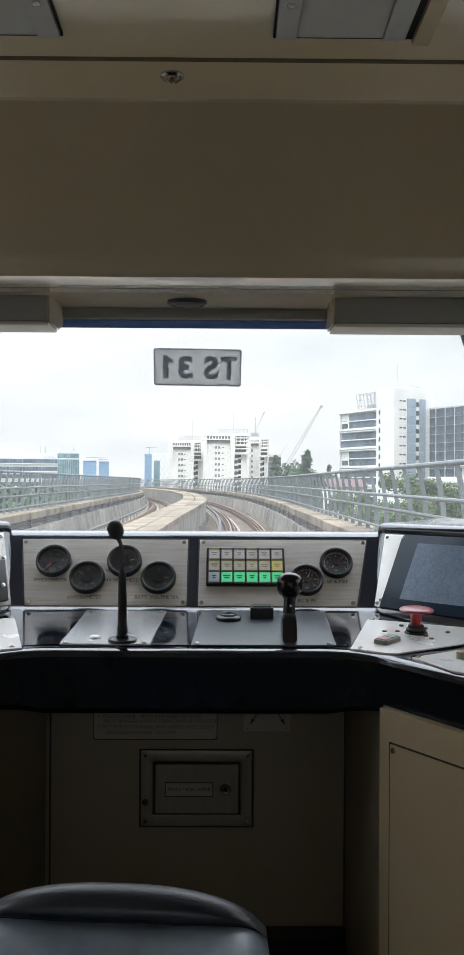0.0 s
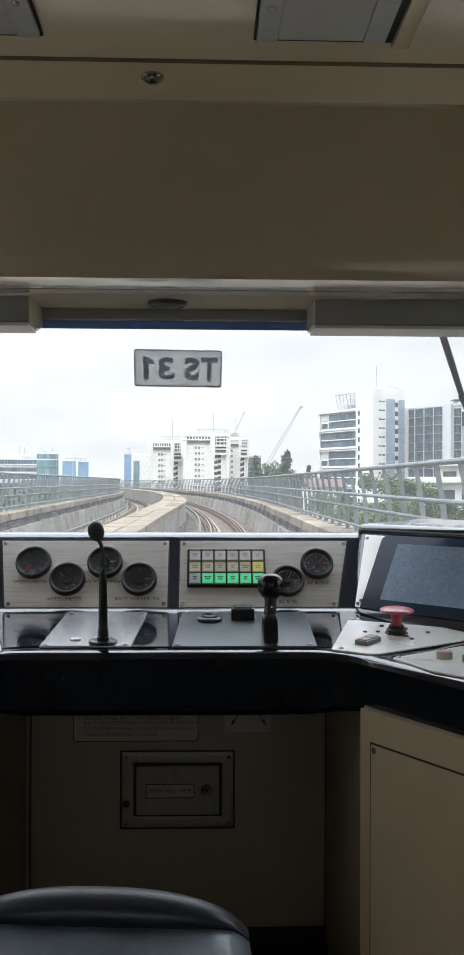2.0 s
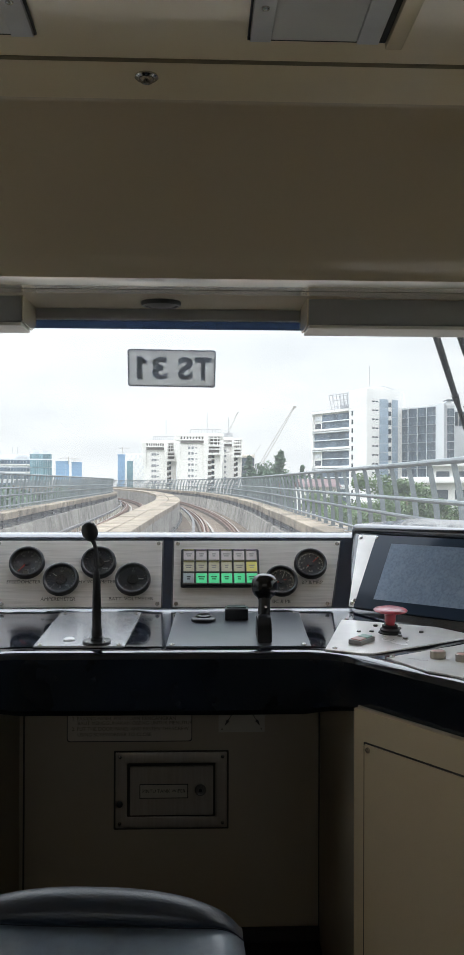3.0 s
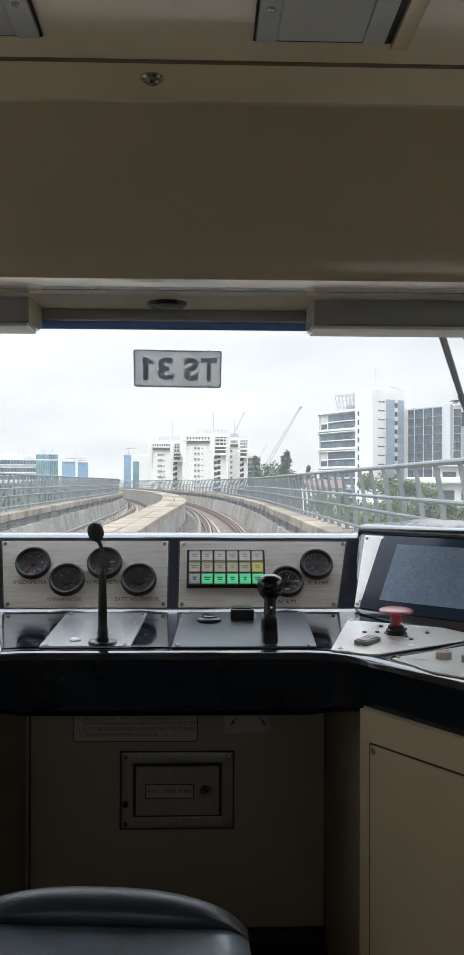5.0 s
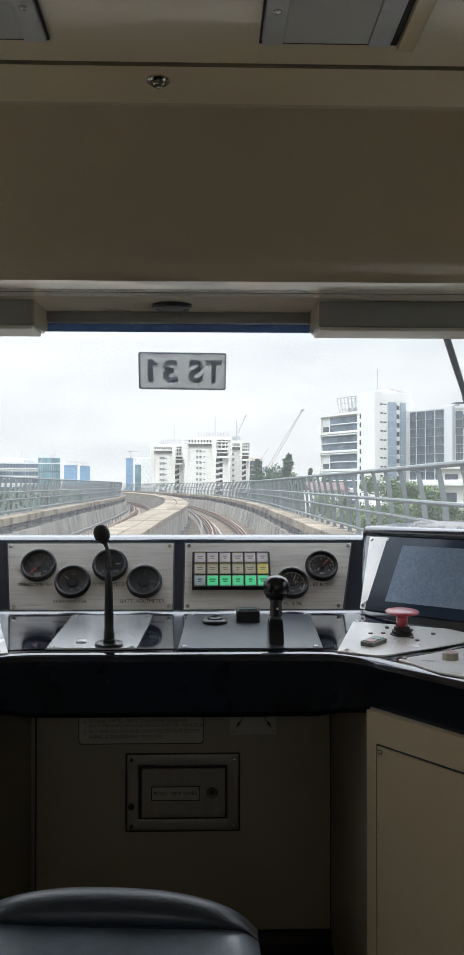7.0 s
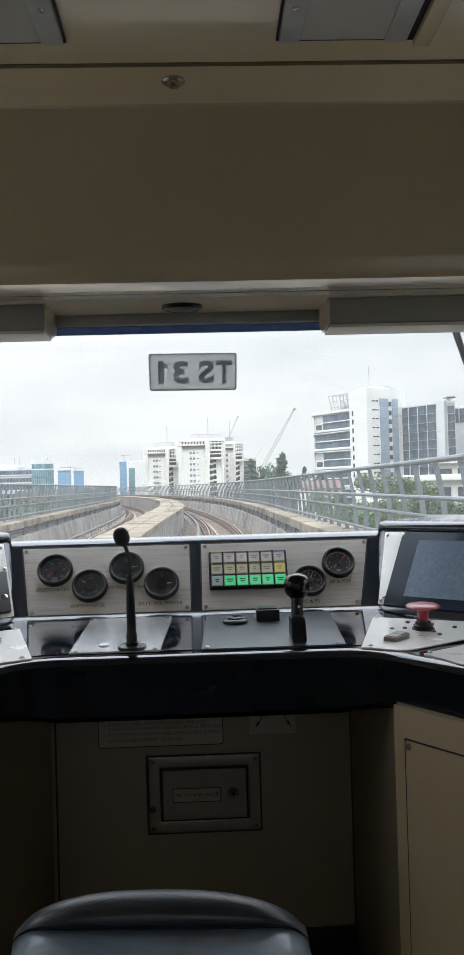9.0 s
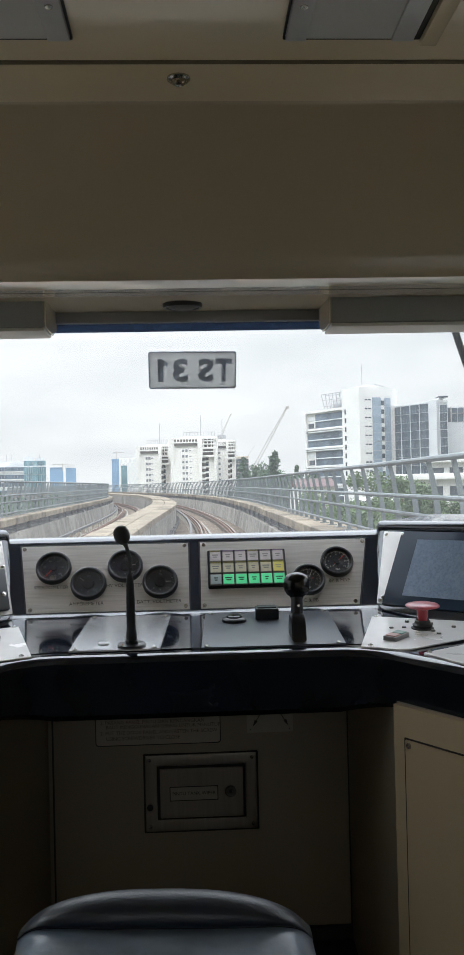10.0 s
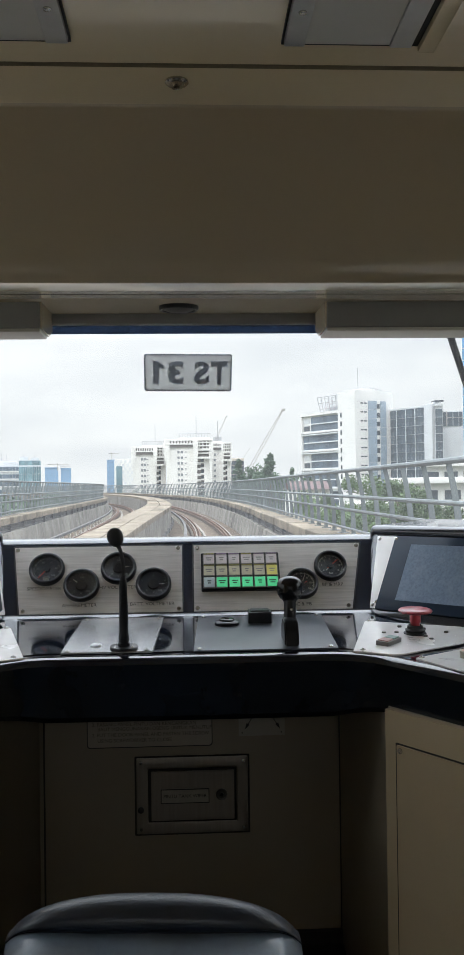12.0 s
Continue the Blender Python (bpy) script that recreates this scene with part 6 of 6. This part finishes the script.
def glass_block(x0, x1, y, depth, top, cols, rows, label, glass, body, base=GROUND, name="office_block"):
    """A block with a curtain wall: panes between mullions and floor bands."""
    t = thing(name, label, "office block", ((x0 + x1) / 2, y, base))
    part("wall", box(bmesh.new(), x0, x1, y, y + depth, base, top), body, t)
    lo = max(base + 2, -6.0)
    pw, ph = (x1 - x0) / cols, (top - 0.8 - lo) / rows
    me = window_mesh(pw * 0.975, ph * 0.93, 0.12, glass)
    for i in range(cols):
        for j in range(rows):
            part("window", None, None, t, mesh=me, m=Matrix.Translation((x0 + pw * (i + 0.5), y - 0.02, lo + ph * (j + 0.5))))
    for i in range(cols + 1):
        if i % 3 == 0:
            xm = x0 + pw * i
            part("mullion", box(bmesh.new(), xm - 0.07, xm + 0.07, y - 0.35, y, base, top), MULLION, t)
    part("roof_edge", box(bmesh.new(), x0 - 0.2, x1 + 0.2, y - 0.4, y + depth, top, top + 0.7), body, t)
    return face_line(t)


D = 290.0
slate = thing("office_block", "dark slate curtain wall office block with pale mullions", "office block", (px(715, D), D, GROUND))
slate.rotation_euler.z = radians(29)
top = 1.3 + (794 - 661) / 1463 * D - GROUND
part("wall", slab(bmesh.new(), [(0, 0), (2.0, 0.2), (12, 15), (12, 26.2), (0, 26.2)], 0, top), GREY_WALL, slate, local=True)
part("corner_pier", box(bmesh.new(), -0.5, 1, -0.4, 3.4, 0, top + 0.8), GREY_WALL, slate, "pale grey corner pier", local=True)
me = window_mesh(22.6 / 15 * 0.97, (top - 5) / 12 * 0.95, 0.10, SLATE_GLASS)
for i in range(15):
    for j in range(12):
        part("window", None, None, slate, mesh=me, m=Matrix.Translation((-0.05, 3.4 + 22.6 * (i + 0.5) / 15, 5 + (top - 5) * (j + 0.5) / 12)) @ Matrix.Rotation(radians(90), 4, "Z"), local=True)
for i in range(0, 16, 3):
    part("mullion", box(bmesh.new(), -0.40, 0, 3.4 + 22.6 * i / 15 - 0.08, 3.4 + 22.6 * i / 15 + 0.08, 0, top), MULLION, slate, local=True)
part("roof_edge", slab(bmesh.new(), [(-0.3, 0), (2.0, 0.2), (12, 15), (12, 26.4), (-0.3, 26.4)], top, top + 0.5), GREY_WALL, slate, local=True)
glass_block(px(717, D), px(729, D), D - 2, 18, 1.3 + (794 - 662) / 1463 * D, 3, 12, "pale grey service tower with narrow glazing", SLATE_GLASS, GREY_WALL)
grey = thing("office_block", "plain grey office block with a dark glazed top", "office block", (px(760, D), D + 12, GROUND))
x0, x1, top = px(730, D + 12), px(804, D + 12), 1.3 + (794 - 669) / 1463 * (D + 12)
part("wall", box(bmesh.new(), x0, x1, D + 12, D + 34, GROUND, top), GREY_WALL, grey)
for i in range(8):
    part("window", box(bmesh.new(), x0 + (x1 - x0) * i / 8 + 0.1, x0 + (x1 - x0) * (i + 1) / 8 - 0.1, D + 11.8, D + 12.1, top - 5.2, top - 0.4), SLATE_GLASS, grey)
part("frame_post", box(bmesh.new(), x0 + 1.6, x0 + 1.9, D + 11.5, D + 11.8, top - 5.2, top), CRANE_PAINT, grey)
part("frame_beam", box(bmesh.new(), x0 + 1.6, x1, D + 11.5, D + 11.8, top - 2.4, top - 2.2), CRANE_PAINT, grey)
face_line(grey)
plant = thing("roof_plant", "dark ventilation gear on the service tower roof", "roof plant", (px(724, D), D, 1.3 + (794 - 660) / 1463 * D))
part("unit", box(bmesh.new(), px(718, D), px(727, D), D + 1, D + 6, plant.location.z, plant.location.z + 1.3, 0.1), GREY_WALL, plant)
part("hood", box(bmesh.new(), px(720, D), px(734, D), D, D + 5, plant.location.z + 1.3, plant.location.z + 1.9, 0.1), SHADE_WIN, plant)
glass_block(px(767, 250), px(842, 250), 250, 30, 95, 10, 30, "tall blue glazed tower with pale floor bands", mat("sky_blue_glass", (0.12, 0.26, 0.42), 0.2, vary=0.2, scale=0.1, random_vary=0.15), WHITE_OFFICE)
def banded_office(D):
    """A long office block with dark window bands, a glazed corner box and grey plant storeys on top."""
    zz = lambda v: 1.3 + (807 - v) / 1463 * D
    t = thing("office_block", "long banded office block with a teal glazed corner", "office block", (px(15, D), D, GROUND))
    x0, x1, xc = px(-60, D), px(70, D), px(34, D)
    part("wall", box(bmesh.new(), x0, x1, D, D + 30, GROUND, zz(765)), GREY_WALL, t)
    z = zz(767)
    while z > -6:
        n = 18
        for i in range(n):
            a, b = x0 + (xc - x0) * i / n, x0 + (xc - x0) * (i + 1) / n
            part("window", box(bmesh.new(), a + 0.05, b - 0.05, D - 0.15, D + 0.1, z - 1.9, z), BLUE_WIN, t)
        part("window_ledge", box(bmesh.new(), x0, xc, D - 0.5, D, z - 2.4, z - 2.0), WHITE_OFFICE, t)
        for i in range(10):
            a, b = xc + (x1 - xc) * i / 10, xc + (x1 - xc) * (i + 1) / 10
            part("pane", box(bmesh.new(), a + 0.06, b - 0.06, D - 0.6, D - 0.1, z - 3.4, z), TEAL_WIN, t)
        z -= 3.6
    for i in range(10):
        a, b = xc + (x1 - xc) * i / 10, xc + (x1 - xc) * (i + 1) / 10
        part("pane", box(bmesh.new(), a + 0.06, b - 0.06, D + 0.5, D + 6, zz(765), zz(757)), TEAL_WIN, t)
    for u0, u1, v in ((-40, 30, 757), (36, 50, 750), (55, 68, 752), (10, 34, 760)):
        part("plant_storey", box(bmesh.new(), px(u0, D), px(u1, D), D + 7, D + 20, zz(766), zz(v)), GREY_WALL, t, "grey plant storey")
    for u in (6, 14, 42, 61):
        part("roof_post", tube(bmesh.new(), [(px(u, D), D + 8, zz(762)), (px(u, D), D + 8, zz(745))], 0.12, 4), ROOF_STEEL, t)
    return face_line(t)


banded_office(420.0)
glass_block(px(77, 900), px(99, 900), 900, 20, 1.3 + (806 - 769) / 1463 * 900, 4, 9, "far blue tower under construction", BLUE_WALL, BLUE_WALL, name="far_tower")
glass_block(px(102, 900), px(119, 900), 905, 20, 1.3 + (806 - 770) / 1463 * 900, 3, 9, "far blue tower under construction", BLUE_WALL, BLUE_WALL, name="far_tower")
glass_block(px(179, 620), px(191, 620), 620, 18, 1.3 + (805 - 757) / 1463 * 620, 3, 8, "slim blue glazed tower", BLUE_WALL, BLUE_WALL, name="far_tower")
# white block with a checkered facade
D = 600.0
chk = thing("checkered_block", "white block with a checkered grey facade", "apartment block", (px(206, D), D, GROUND))
x0, x1, top = px(192, D), px(223, D), 1.3 + (804 - 753) / 1463 * D
part("wall", box(bmesh.new(), x0, x1, D, D + 18, GROUND, top), WHITE_TOWER, chk)
me = window_mesh((x1 - x0) / 9, 1.9, 0.2, GREY_WALL)
for i in range(8):
    for j in range(9):
        if (i + j) % 2 == 0:
            part("panel", None, None, chk, mesh=me, m=Matrix.Translation((x0 + (x1 - x0) * (i + 0.75) / 8.5, D, top - 2 - j * 2.4)))
part("glass_bay", box(bmesh.new(), x0 + 1, x0 + 5, D - 0.3, D, GROUND, top - 5), TEAL_WIN, chk)

glass_block(px(376, 480), px(404, 480), 480, 16, 1.3 + (801 - 753) / 1463 * 480, 5, 9, "beige apartment block behind trees", SHADE_WIN, BEIGE_WALL, name="apartment_block")


def crane(x, y, z0, x1, z1, label):
    """A tower crane with a raised lattice jib."""
    t = thing("tower_crane", label, "crane", (x, y, z0), group="tower cranes")
    a, b = Vector((x, y, z0)), Vector((x1, y, z1))
    d = b - a
    n = Vector((-d.z, 0, d.x)).normalized()
    wide = d.length * 0.018
    for s in (-1, 1):
        part("chord", tube(bmesh.new(), [a + n * s * wide, a + d * 0.5 + n * s * wide, b + n * s * wide * 0.3], wide * 0.28, 5), CRANE_PAINT, t)
    bm = bmesh.new()
    for i in range(16):
        s = 1 if i % 2 else -1
        tube(bm, [a + d * (i / 16) + n * s * wide, a + d * ((i + 1) / 16) - n * s * wide], wide * 0.16, 4)
    part("lacing", bm, CRANE_PAINT, t)
    part("mast", tube(bmesh.new(), [(x, y, GROUND), a], wide * 0.7, 4), CRANE_PAINT, t)
    part("head", box(bmesh.new(), b.x - wide, b.x + wide * 1.6, y - 1, y + 1, b.z - wide, b.z + wide * 0.8), CRANE_PAINT, t)
    return t


D = 430.0
crane(px(412, D), D, 1.3 + (800 - 770) / 1463 * D, px(469, D), 1.3 + (799 - 670) / 1463 * D, "pale tower crane with a raised jib")
crane(px(352, D + 60), D + 60, 1.3 + (801 - 735) / 1463 * (D + 60), px(376, D + 60), 1.3 + (801 - 682) / 1463 * (D + 60), "far tower crane with a raised jib")
crane(px(398, D + 90), D + 90, 1.3 + (801 - 758) / 1463 * (D + 90), px(414, D + 90), 1.3 + (801 - 735) / 1463 * (D + 90), "far tower crane with a raised jib")


def level_crane(u, dist, top_px, base_px, left, right, label):
    """A tower crane with a level jib, over a tower under construction."""
    k = dist / 1463
    x, z0, z1 = px(u, dist), 1.3 + (805 - base_px) * k, 1.3 + (805 - top_px) * k
    t = thing("tower_crane", label, "crane", (x, dist, z0), group="tower cranes")
    part("mast", box(bmesh.new(), x - 0.5 * k, x + 0.5 * k, dist, dist + 1, z0, z1 + 2 * k), CRANE_PAINT, t)
    part("jib", box(bmesh.new(), x - left * k, x + right * k, dist, dist + 1, z1 - 0.4 * k, z1 + 0.4 * k), CRANE_PAINT, t)
    part("counterweight", box(bmesh.new(), x - left * k, x - (left - 2) * k, dist, dist + 1, z1 - 1.4 * k, z1 + 0.4 * k), GREY_WALL, t)
    return t


level_crane(98, 900, 762, 772, 16, 18, "far tower crane with a level jib")
level_crane(107, 908, 765, 772, 5, 11, "far tower crane with a level jib")
level_crane(187, 622, 745, 758, 5, 12, "tower crane with a level jib above the slim tower")


# low white buildings below the line, seen through the fence
def low_block(x0, x1, y, depth, top, label):
    t = thing("low_building", label, "low building", ((x0 + x1) / 2, y, GROUND), group="low white buildings")
    part("wall", box(bmesh.new(), x0, x1, y, y + depth, GROUND, top - 0.9), WHITE_OFFICE, t)
    part("roof", box(bmesh.new(), x0 - 0.8, x1 + 0.8, y - 1.2, y + depth, top - 0.9, top, 0.1), WHITE_OFFICE, t, "white flat roof edge")
    z = top - 2.6
    while z > GROUND + 1:
        n = max(3, int((x1 - x0) / 3))
        me = window_mesh((x1 - x0) / n * 0.7, 1.4, 0.15)
        for i in range(n):
            part("window", None, None, t, mesh=me, m=Matrix.Translation((x0 + (x1 - x0) * (i + 0.5) / n, y, z)))
        z -= 3.4
    return face_line(t)


low_block(px(655, 130), px(800, 130), 130, 20, 2.6, "low white building with a flat roof below the line")
low_block(px(585, 95), px(650, 95), 95, 14, -0.4, "low white building with a flat roof below the line")
low_block(px(700, 170), px(820, 170), 170, 20, 6.0, "white building with a flat roof behind trees")
red = thing("red_roof_house", "low building with a red roof beyond the fence", "house", (px(500, 200), 200, GROUND))
part("wall", box(bmesh.new(), px(482, 200), px(545, 200), 200, 214, GROUND, 0.9), WHITE_TOWER, red)
part("roof", loft(bmesh.new(), [[(x, 198.5, 0.9), (x, 207, 2.8), (x, 215.5, 0.9)] for x in (px(480, 200), px(547, 200))], closed=True), RED_ROOF, red)


# ---- trees ----
def tree(x, y, height, spread, seed, material, label, conical=False, leaf=0.30, count=900):
    """A tapered trunk with limbs and a crown of many small leaf blades in uneven clumps."""
    r = random.Random(seed)
    t = thing("tree", label, "tree", (x, y, GROUND), group="trees beside the line")
    bm = bmesh.new()
    tube(bm, [(x, y, GROUND), (x + 0.1, y, GROUND + height * 0.35), (x, y + 0.1, GROUND + height * 0.8)], [height * 0.025, height * 0.018, height * 0.006], 8)
    clumps = []
    for i in range(24 if not conical else 30):
        a = r.uniform(0, 2 * math.pi)
        if conical:
            s = i / 30
            h = height * (0.25 + 0.75 * s)
            rr = spread * (1.02 - s) * r.uniform(0.35, 1.0)
            size = spread * (0.16 + 0.32 * (1 - s))
        else:
            h = height * r.uniform(0.48, 0.95)
            lim = math.sqrt(max(0.05, 1 - ((h / height - 0.66) / 0.34) ** 2))
            rr = spread * lim * r.uniform(0.2, 0.85)
            size = spread * r.uniform(0.20, 0.36)
        c = Vector((x + rr * math.cos(a), y + rr * math.sin(a), GROUND + h))
        clumps.append((c, size))
        if i % 2 == 0:
            tube(bm, [(x, y, GROUND + h * 0.6), tuple((Vector((x, y, GROUND + h * 0.75)) + c) / 2), tuple(c)], [height * 0.008, height * 0.005, height * 0.002], 5)
    part("trunk", bm, BARK, t, "brown trunk and limbs")
    n = count
    pos = np.zeros((n * 4, 3))
    for i in range(n):
        c, size = clumps[i % len(clumps)]
        d = Vector((r.gauss(0, 1), r.gauss(0, 1), r.gauss(0, 0.8))).normalized() * size * r.uniform(0.35, 1.05)
        u = Vector((r.gauss(0, 1), r.gauss(0, 1), r.gauss(0, 0.5))).normalized()
        v = u.cross(Vector((r.gauss(0, 1), r.gauss(0, 1), r.gauss(0, 1)))).normalized()
        s = leaf * r.uniform(0.6, 1.4)
        p = c + d
        for k, (a, b) in enumerate(((-1, 0), (0, -0.5), (1, 0), (0, 0.5))):
            pos[i * 4 + k] = p + u * a * s + v * b * s
    me = bpy.data.meshes.new("crown")
    me.from_pydata(pos.tolist(), [], [tuple(range(i * 4, i * 4 + 4)) for i in range(n)])
    me.materials.append(material)
    part("crown", None, material, t, "leafy green crown", mesh=me)
    return t


for i, (u, d, top_px, sp) in enumerate(((610, 70, 776, 3.6), (672, 62, 782, 2.4), (700, 58, 786, 2.6), (645, 80, 784, 3.0), (730, 66, 832, 2.4), (560, 90, 800, 3.4), (520, 110, 806, 4.0), (590, 60, 826, 2.4))):
    height = 1.3 + (797 - top_px) / 1463 * d - GROUND
    tree(px(u, d), d, height, sp, 20 + i, LEAF, "leafy green tree below the line beside the fence", leaf=0.10, count=26000)
for i, (u, d, top_px, sp) in enumerate(((446, 240, 744, 5.2), (483, 260, 766, 2.2), (396, 300, 752, 5.0), (420, 280, 762, 6.0), (432, 250, 775, 6.5), (465, 250, 778, 6.0), (505, 230, 786, 5.0))):
    height = 1.3 + (800 - top_px) / 1463 * d - GROUND
    tree(px(u, d), d, height, sp, 60 + i, LEAF_DARK, "dark green conical tree beyond the fence" if i < 3 else "dark green tree beyond the fence", conical=i < 3, leaf=0.42, count=3200)


def low_woods(seed, count):
    """A carpet of tree tops on the ground beyond the far fence, lower than its top rail."""
    r = np.random.default_rng(seed)
    crowns = 260
    cy = r.uniform(18, 330, crowns)
    cx = np.array([L_EDGE(min(v, 320.0)) for v in cy]) - 6 - r.uniform(0, 1, crowns) ** 1.6 * (20 + cy * 0.35)
    cr = r.uniform(2.2, 4.6, crowns)
    cz = r.uniform(-5.2, -2.6, crowns) + 0.004 * cy
    i = r.integers(0, crowns, count)
    d = r.normal(size=(count, 3))
    d /= np.linalg.norm(d, axis=1)[:, None]
    d[:, 2] = np.abs(d[:, 2]) * 0.9 - 0.15
    p = np.stack([cx[i], cy[i], cz[i]], axis=1) + d * (cr[i] * r.uniform(0.75, 1.05, count))[:, None]
    u = r.normal(size=(count, 3))
    u /= np.linalg.norm(u, axis=1)[:, None]
    v = np.cross(u, r.normal(size=(count, 3)))
    v /= np.linalg.norm(v, axis=1)[:, None]
    s = (0.10 + 0.0022 * cy[i]) * r.uniform(0.7, 1.4, count)
    quad = np.stack([p - u * s[:, None], p - v * s[:, None] * 0.6, p + u * s[:, None], p + v * s[:, None] * 0.6], axis=1).reshape(-1, 3)
    me = bpy.data.meshes.new("tree_tops")
    me.from_pydata(quad.tolist(), [], np.arange(count * 4).reshape(-1, 4).tolist())
    me.materials.append(LEAF_DARK)
    return tagged(part("tree_tops", None, LEAF_DARK, mesh=me), "dark green tree tops on the ground beside the line", "trees", kind="stuff")


low_woods(5, 90000)

# ---- what the line has passed: a glazed tower with trees at its foot, and a signal mast ----
def glazed_tower(x, y, turn):
    """A tall office tower: blue glass between pale floor bands and upright fins."""
    t = thing("glass_tower", "tall office tower with blue glass and pale floor bands", "office tower", (x, y, GROUND))
    t.rotation_euler.z = turn
    w, d, h, floors = 30.0, 22.0, 64.0, 15
    part("core", box(bmesh.new(), -w / 2, w / 2, -d / 2, d / 2, 0, h, 1.5), SLATE_GLASS, t, local=True)
    fh = h / floors
    me = window_mesh(w / 10 * 0.95, fh * 0.78, 0.12, BLUE_WIN)
    for j in range(floors):
        part("floor_band", box(bmesh.new(), -w / 2 - 0.25, w / 2 + 0.25, -d / 2 - 0.25, d / 2 + 0.25, j * fh, j * fh + fh * 0.16), MULLION, t, "pale floor band", local=True)
        for i in range(10):
            part("window", None, None, t, mesh=me, m=Matrix.Translation((-w / 2 + w * (i + 0.5) / 10, -d / 2 - 0.05, j * fh + fh * 0.58)), local=True)
    for i in range(19):
        yy = -d / 2 + d * i / 18
        part("fin", box(bmesh.new(), w / 2, w / 2 + 0.7, yy - 0.12, yy + 0.12, 0, h), MULLION, t, "pale upright fin", local=True)
    part("roof_edge", box(bmesh.new(), -w / 2 - 0.4, w / 2 + 0.4, -d / 2 - 0.4, d / 2 + 0.4, h, h + 1.2), MULLION, t, local=True)
    return t


glazed_tower(-58, 66, radians(35))
for i, (x, y, height, sp) in enumerate(((-30, 62, 17, 6.0), (-36, 78, 16, 6.5), (-27, 48, 14, 5.0))):
    tree(x, y, height, sp, 90 + i, LEAF, "broad leafy green tree at the foot of the tower", leaf=0.26, count=5000)

glass_block(-112, -84, 40, 26, 58, 9, 16, "tall white tower with pale glazing", MULLION, WHITE_TOWER, name="white_tower")
glass_block(-150, -136, 150, 16, 30, 4, 12, "slim dark blue glazed tower", SLATE_GLASS, BLUE_WALL, name="dark_tower")
aerial = thing("antenna_pole", "slim pole with two white panel antennas", "antenna", (-24, 44, GROUND))
part("pole", tube(bmesh.new(), [(-24, 44, GROUND), (-24, 44, 4.2)], [0.12, 0.06], 8), GALV, aerial)
for dx in (-0.35, 0.35):
    part("panel_antenna", box(bmesh.new(), -24 + dx - 0.15, -24 + dx + 0.15, 43.7, 43.85, 2.6, 4.4, 0.03), WHITE_OFFICE, aerial, "white panel antenna")
    part("bracket", box(bmesh.new(), min(-24, -24 + dx), max(-24, -24 + dx), 43.84, 43.96, 3.4, 3.5), GALV, aerial)

mast = thing("signal_mast", "slim grey signal mast with a box on the middle wall", "mast", (-2.0, -20, CAP_Z))
part("pole", tube(bmesh.new(), [(-2.0, -20, CAP_Z), (-2.0, -20, CAP_Z + 3.0), (-2.0, -20, CAP_Z + 4.6)], [0.06, 0.05, 0.03], 10), GALV, mast)
part("box", box(bmesh.new(), -2.22, -1.78, -20.16, -19.84, CAP_Z + 1.3, CAP_Z + 1.9, 0.02), GALV, mast, "grey equipment box")
part("antenna", tube(bmesh.new(), [(-1.94, -20, CAP_Z + 3.2), (-1.94, -20, CAP_Z + 5.2)], 0.025, 8), CABLE, mast)
part("cable", tube(bmesh.new(), [(-1.96, -20.1, CAP_Z + 1.3), (-1.85, -20.2, CAP_Z + 0.8), (-1.9, -20.1, CAP_Z + 0.3), (-1.7, -20.2, CAP_Z + 0.02)], 0.02, 8), CABLE, mast)

# ---- running gear under the cab ----
cab = thing("cab_underframe", "dark steel underframe and bogie below the cab floor", "underframe", (0.2, 0.6, -0.9))
part("sole_frame", box(bmesh.new(), -1.30, 1.30, -1.28, 2.62, -0.40, -0.085, 0.03), BLACK_SATIN, cab)
part("bogie_frame", box(bmesh.new(), -0.62, 1.02, -0.9, 1.6, -0.62, -0.40, 0.03), BLACK_SATIN, cab)
for ay in (-0.55, 1.25):
    ax = TRACK(ay)
    axle = part("axle", lathe(bmesh.new(), [(0, -0.85), (0.07, -0.85), (0.07, 0.85), (0, 0.85)], Matrix.Translation((ax, ay, -0.52)) @ Matrix.Rotation(radians(90), 4, "Y"), 20), STEEL_DARK, cab)
    for s in (-1, 1):
        part("wheel", lathe(bmesh.new(), [(0.07, -0.06), (0.30, -0.05), (0.37, -0.06), (0.376, 0.05), (0.40, 0.055), (0.40, 0.085), (0.33, 0.09), (0.07, 0.06)], Matrix.Translation((ax + s * 0.7525, ay, -0.522)) @ Matrix.Rotation(radians(-90 * s), 4, "Y"), 36), STEEL_DARK, axle, "steel wheel")
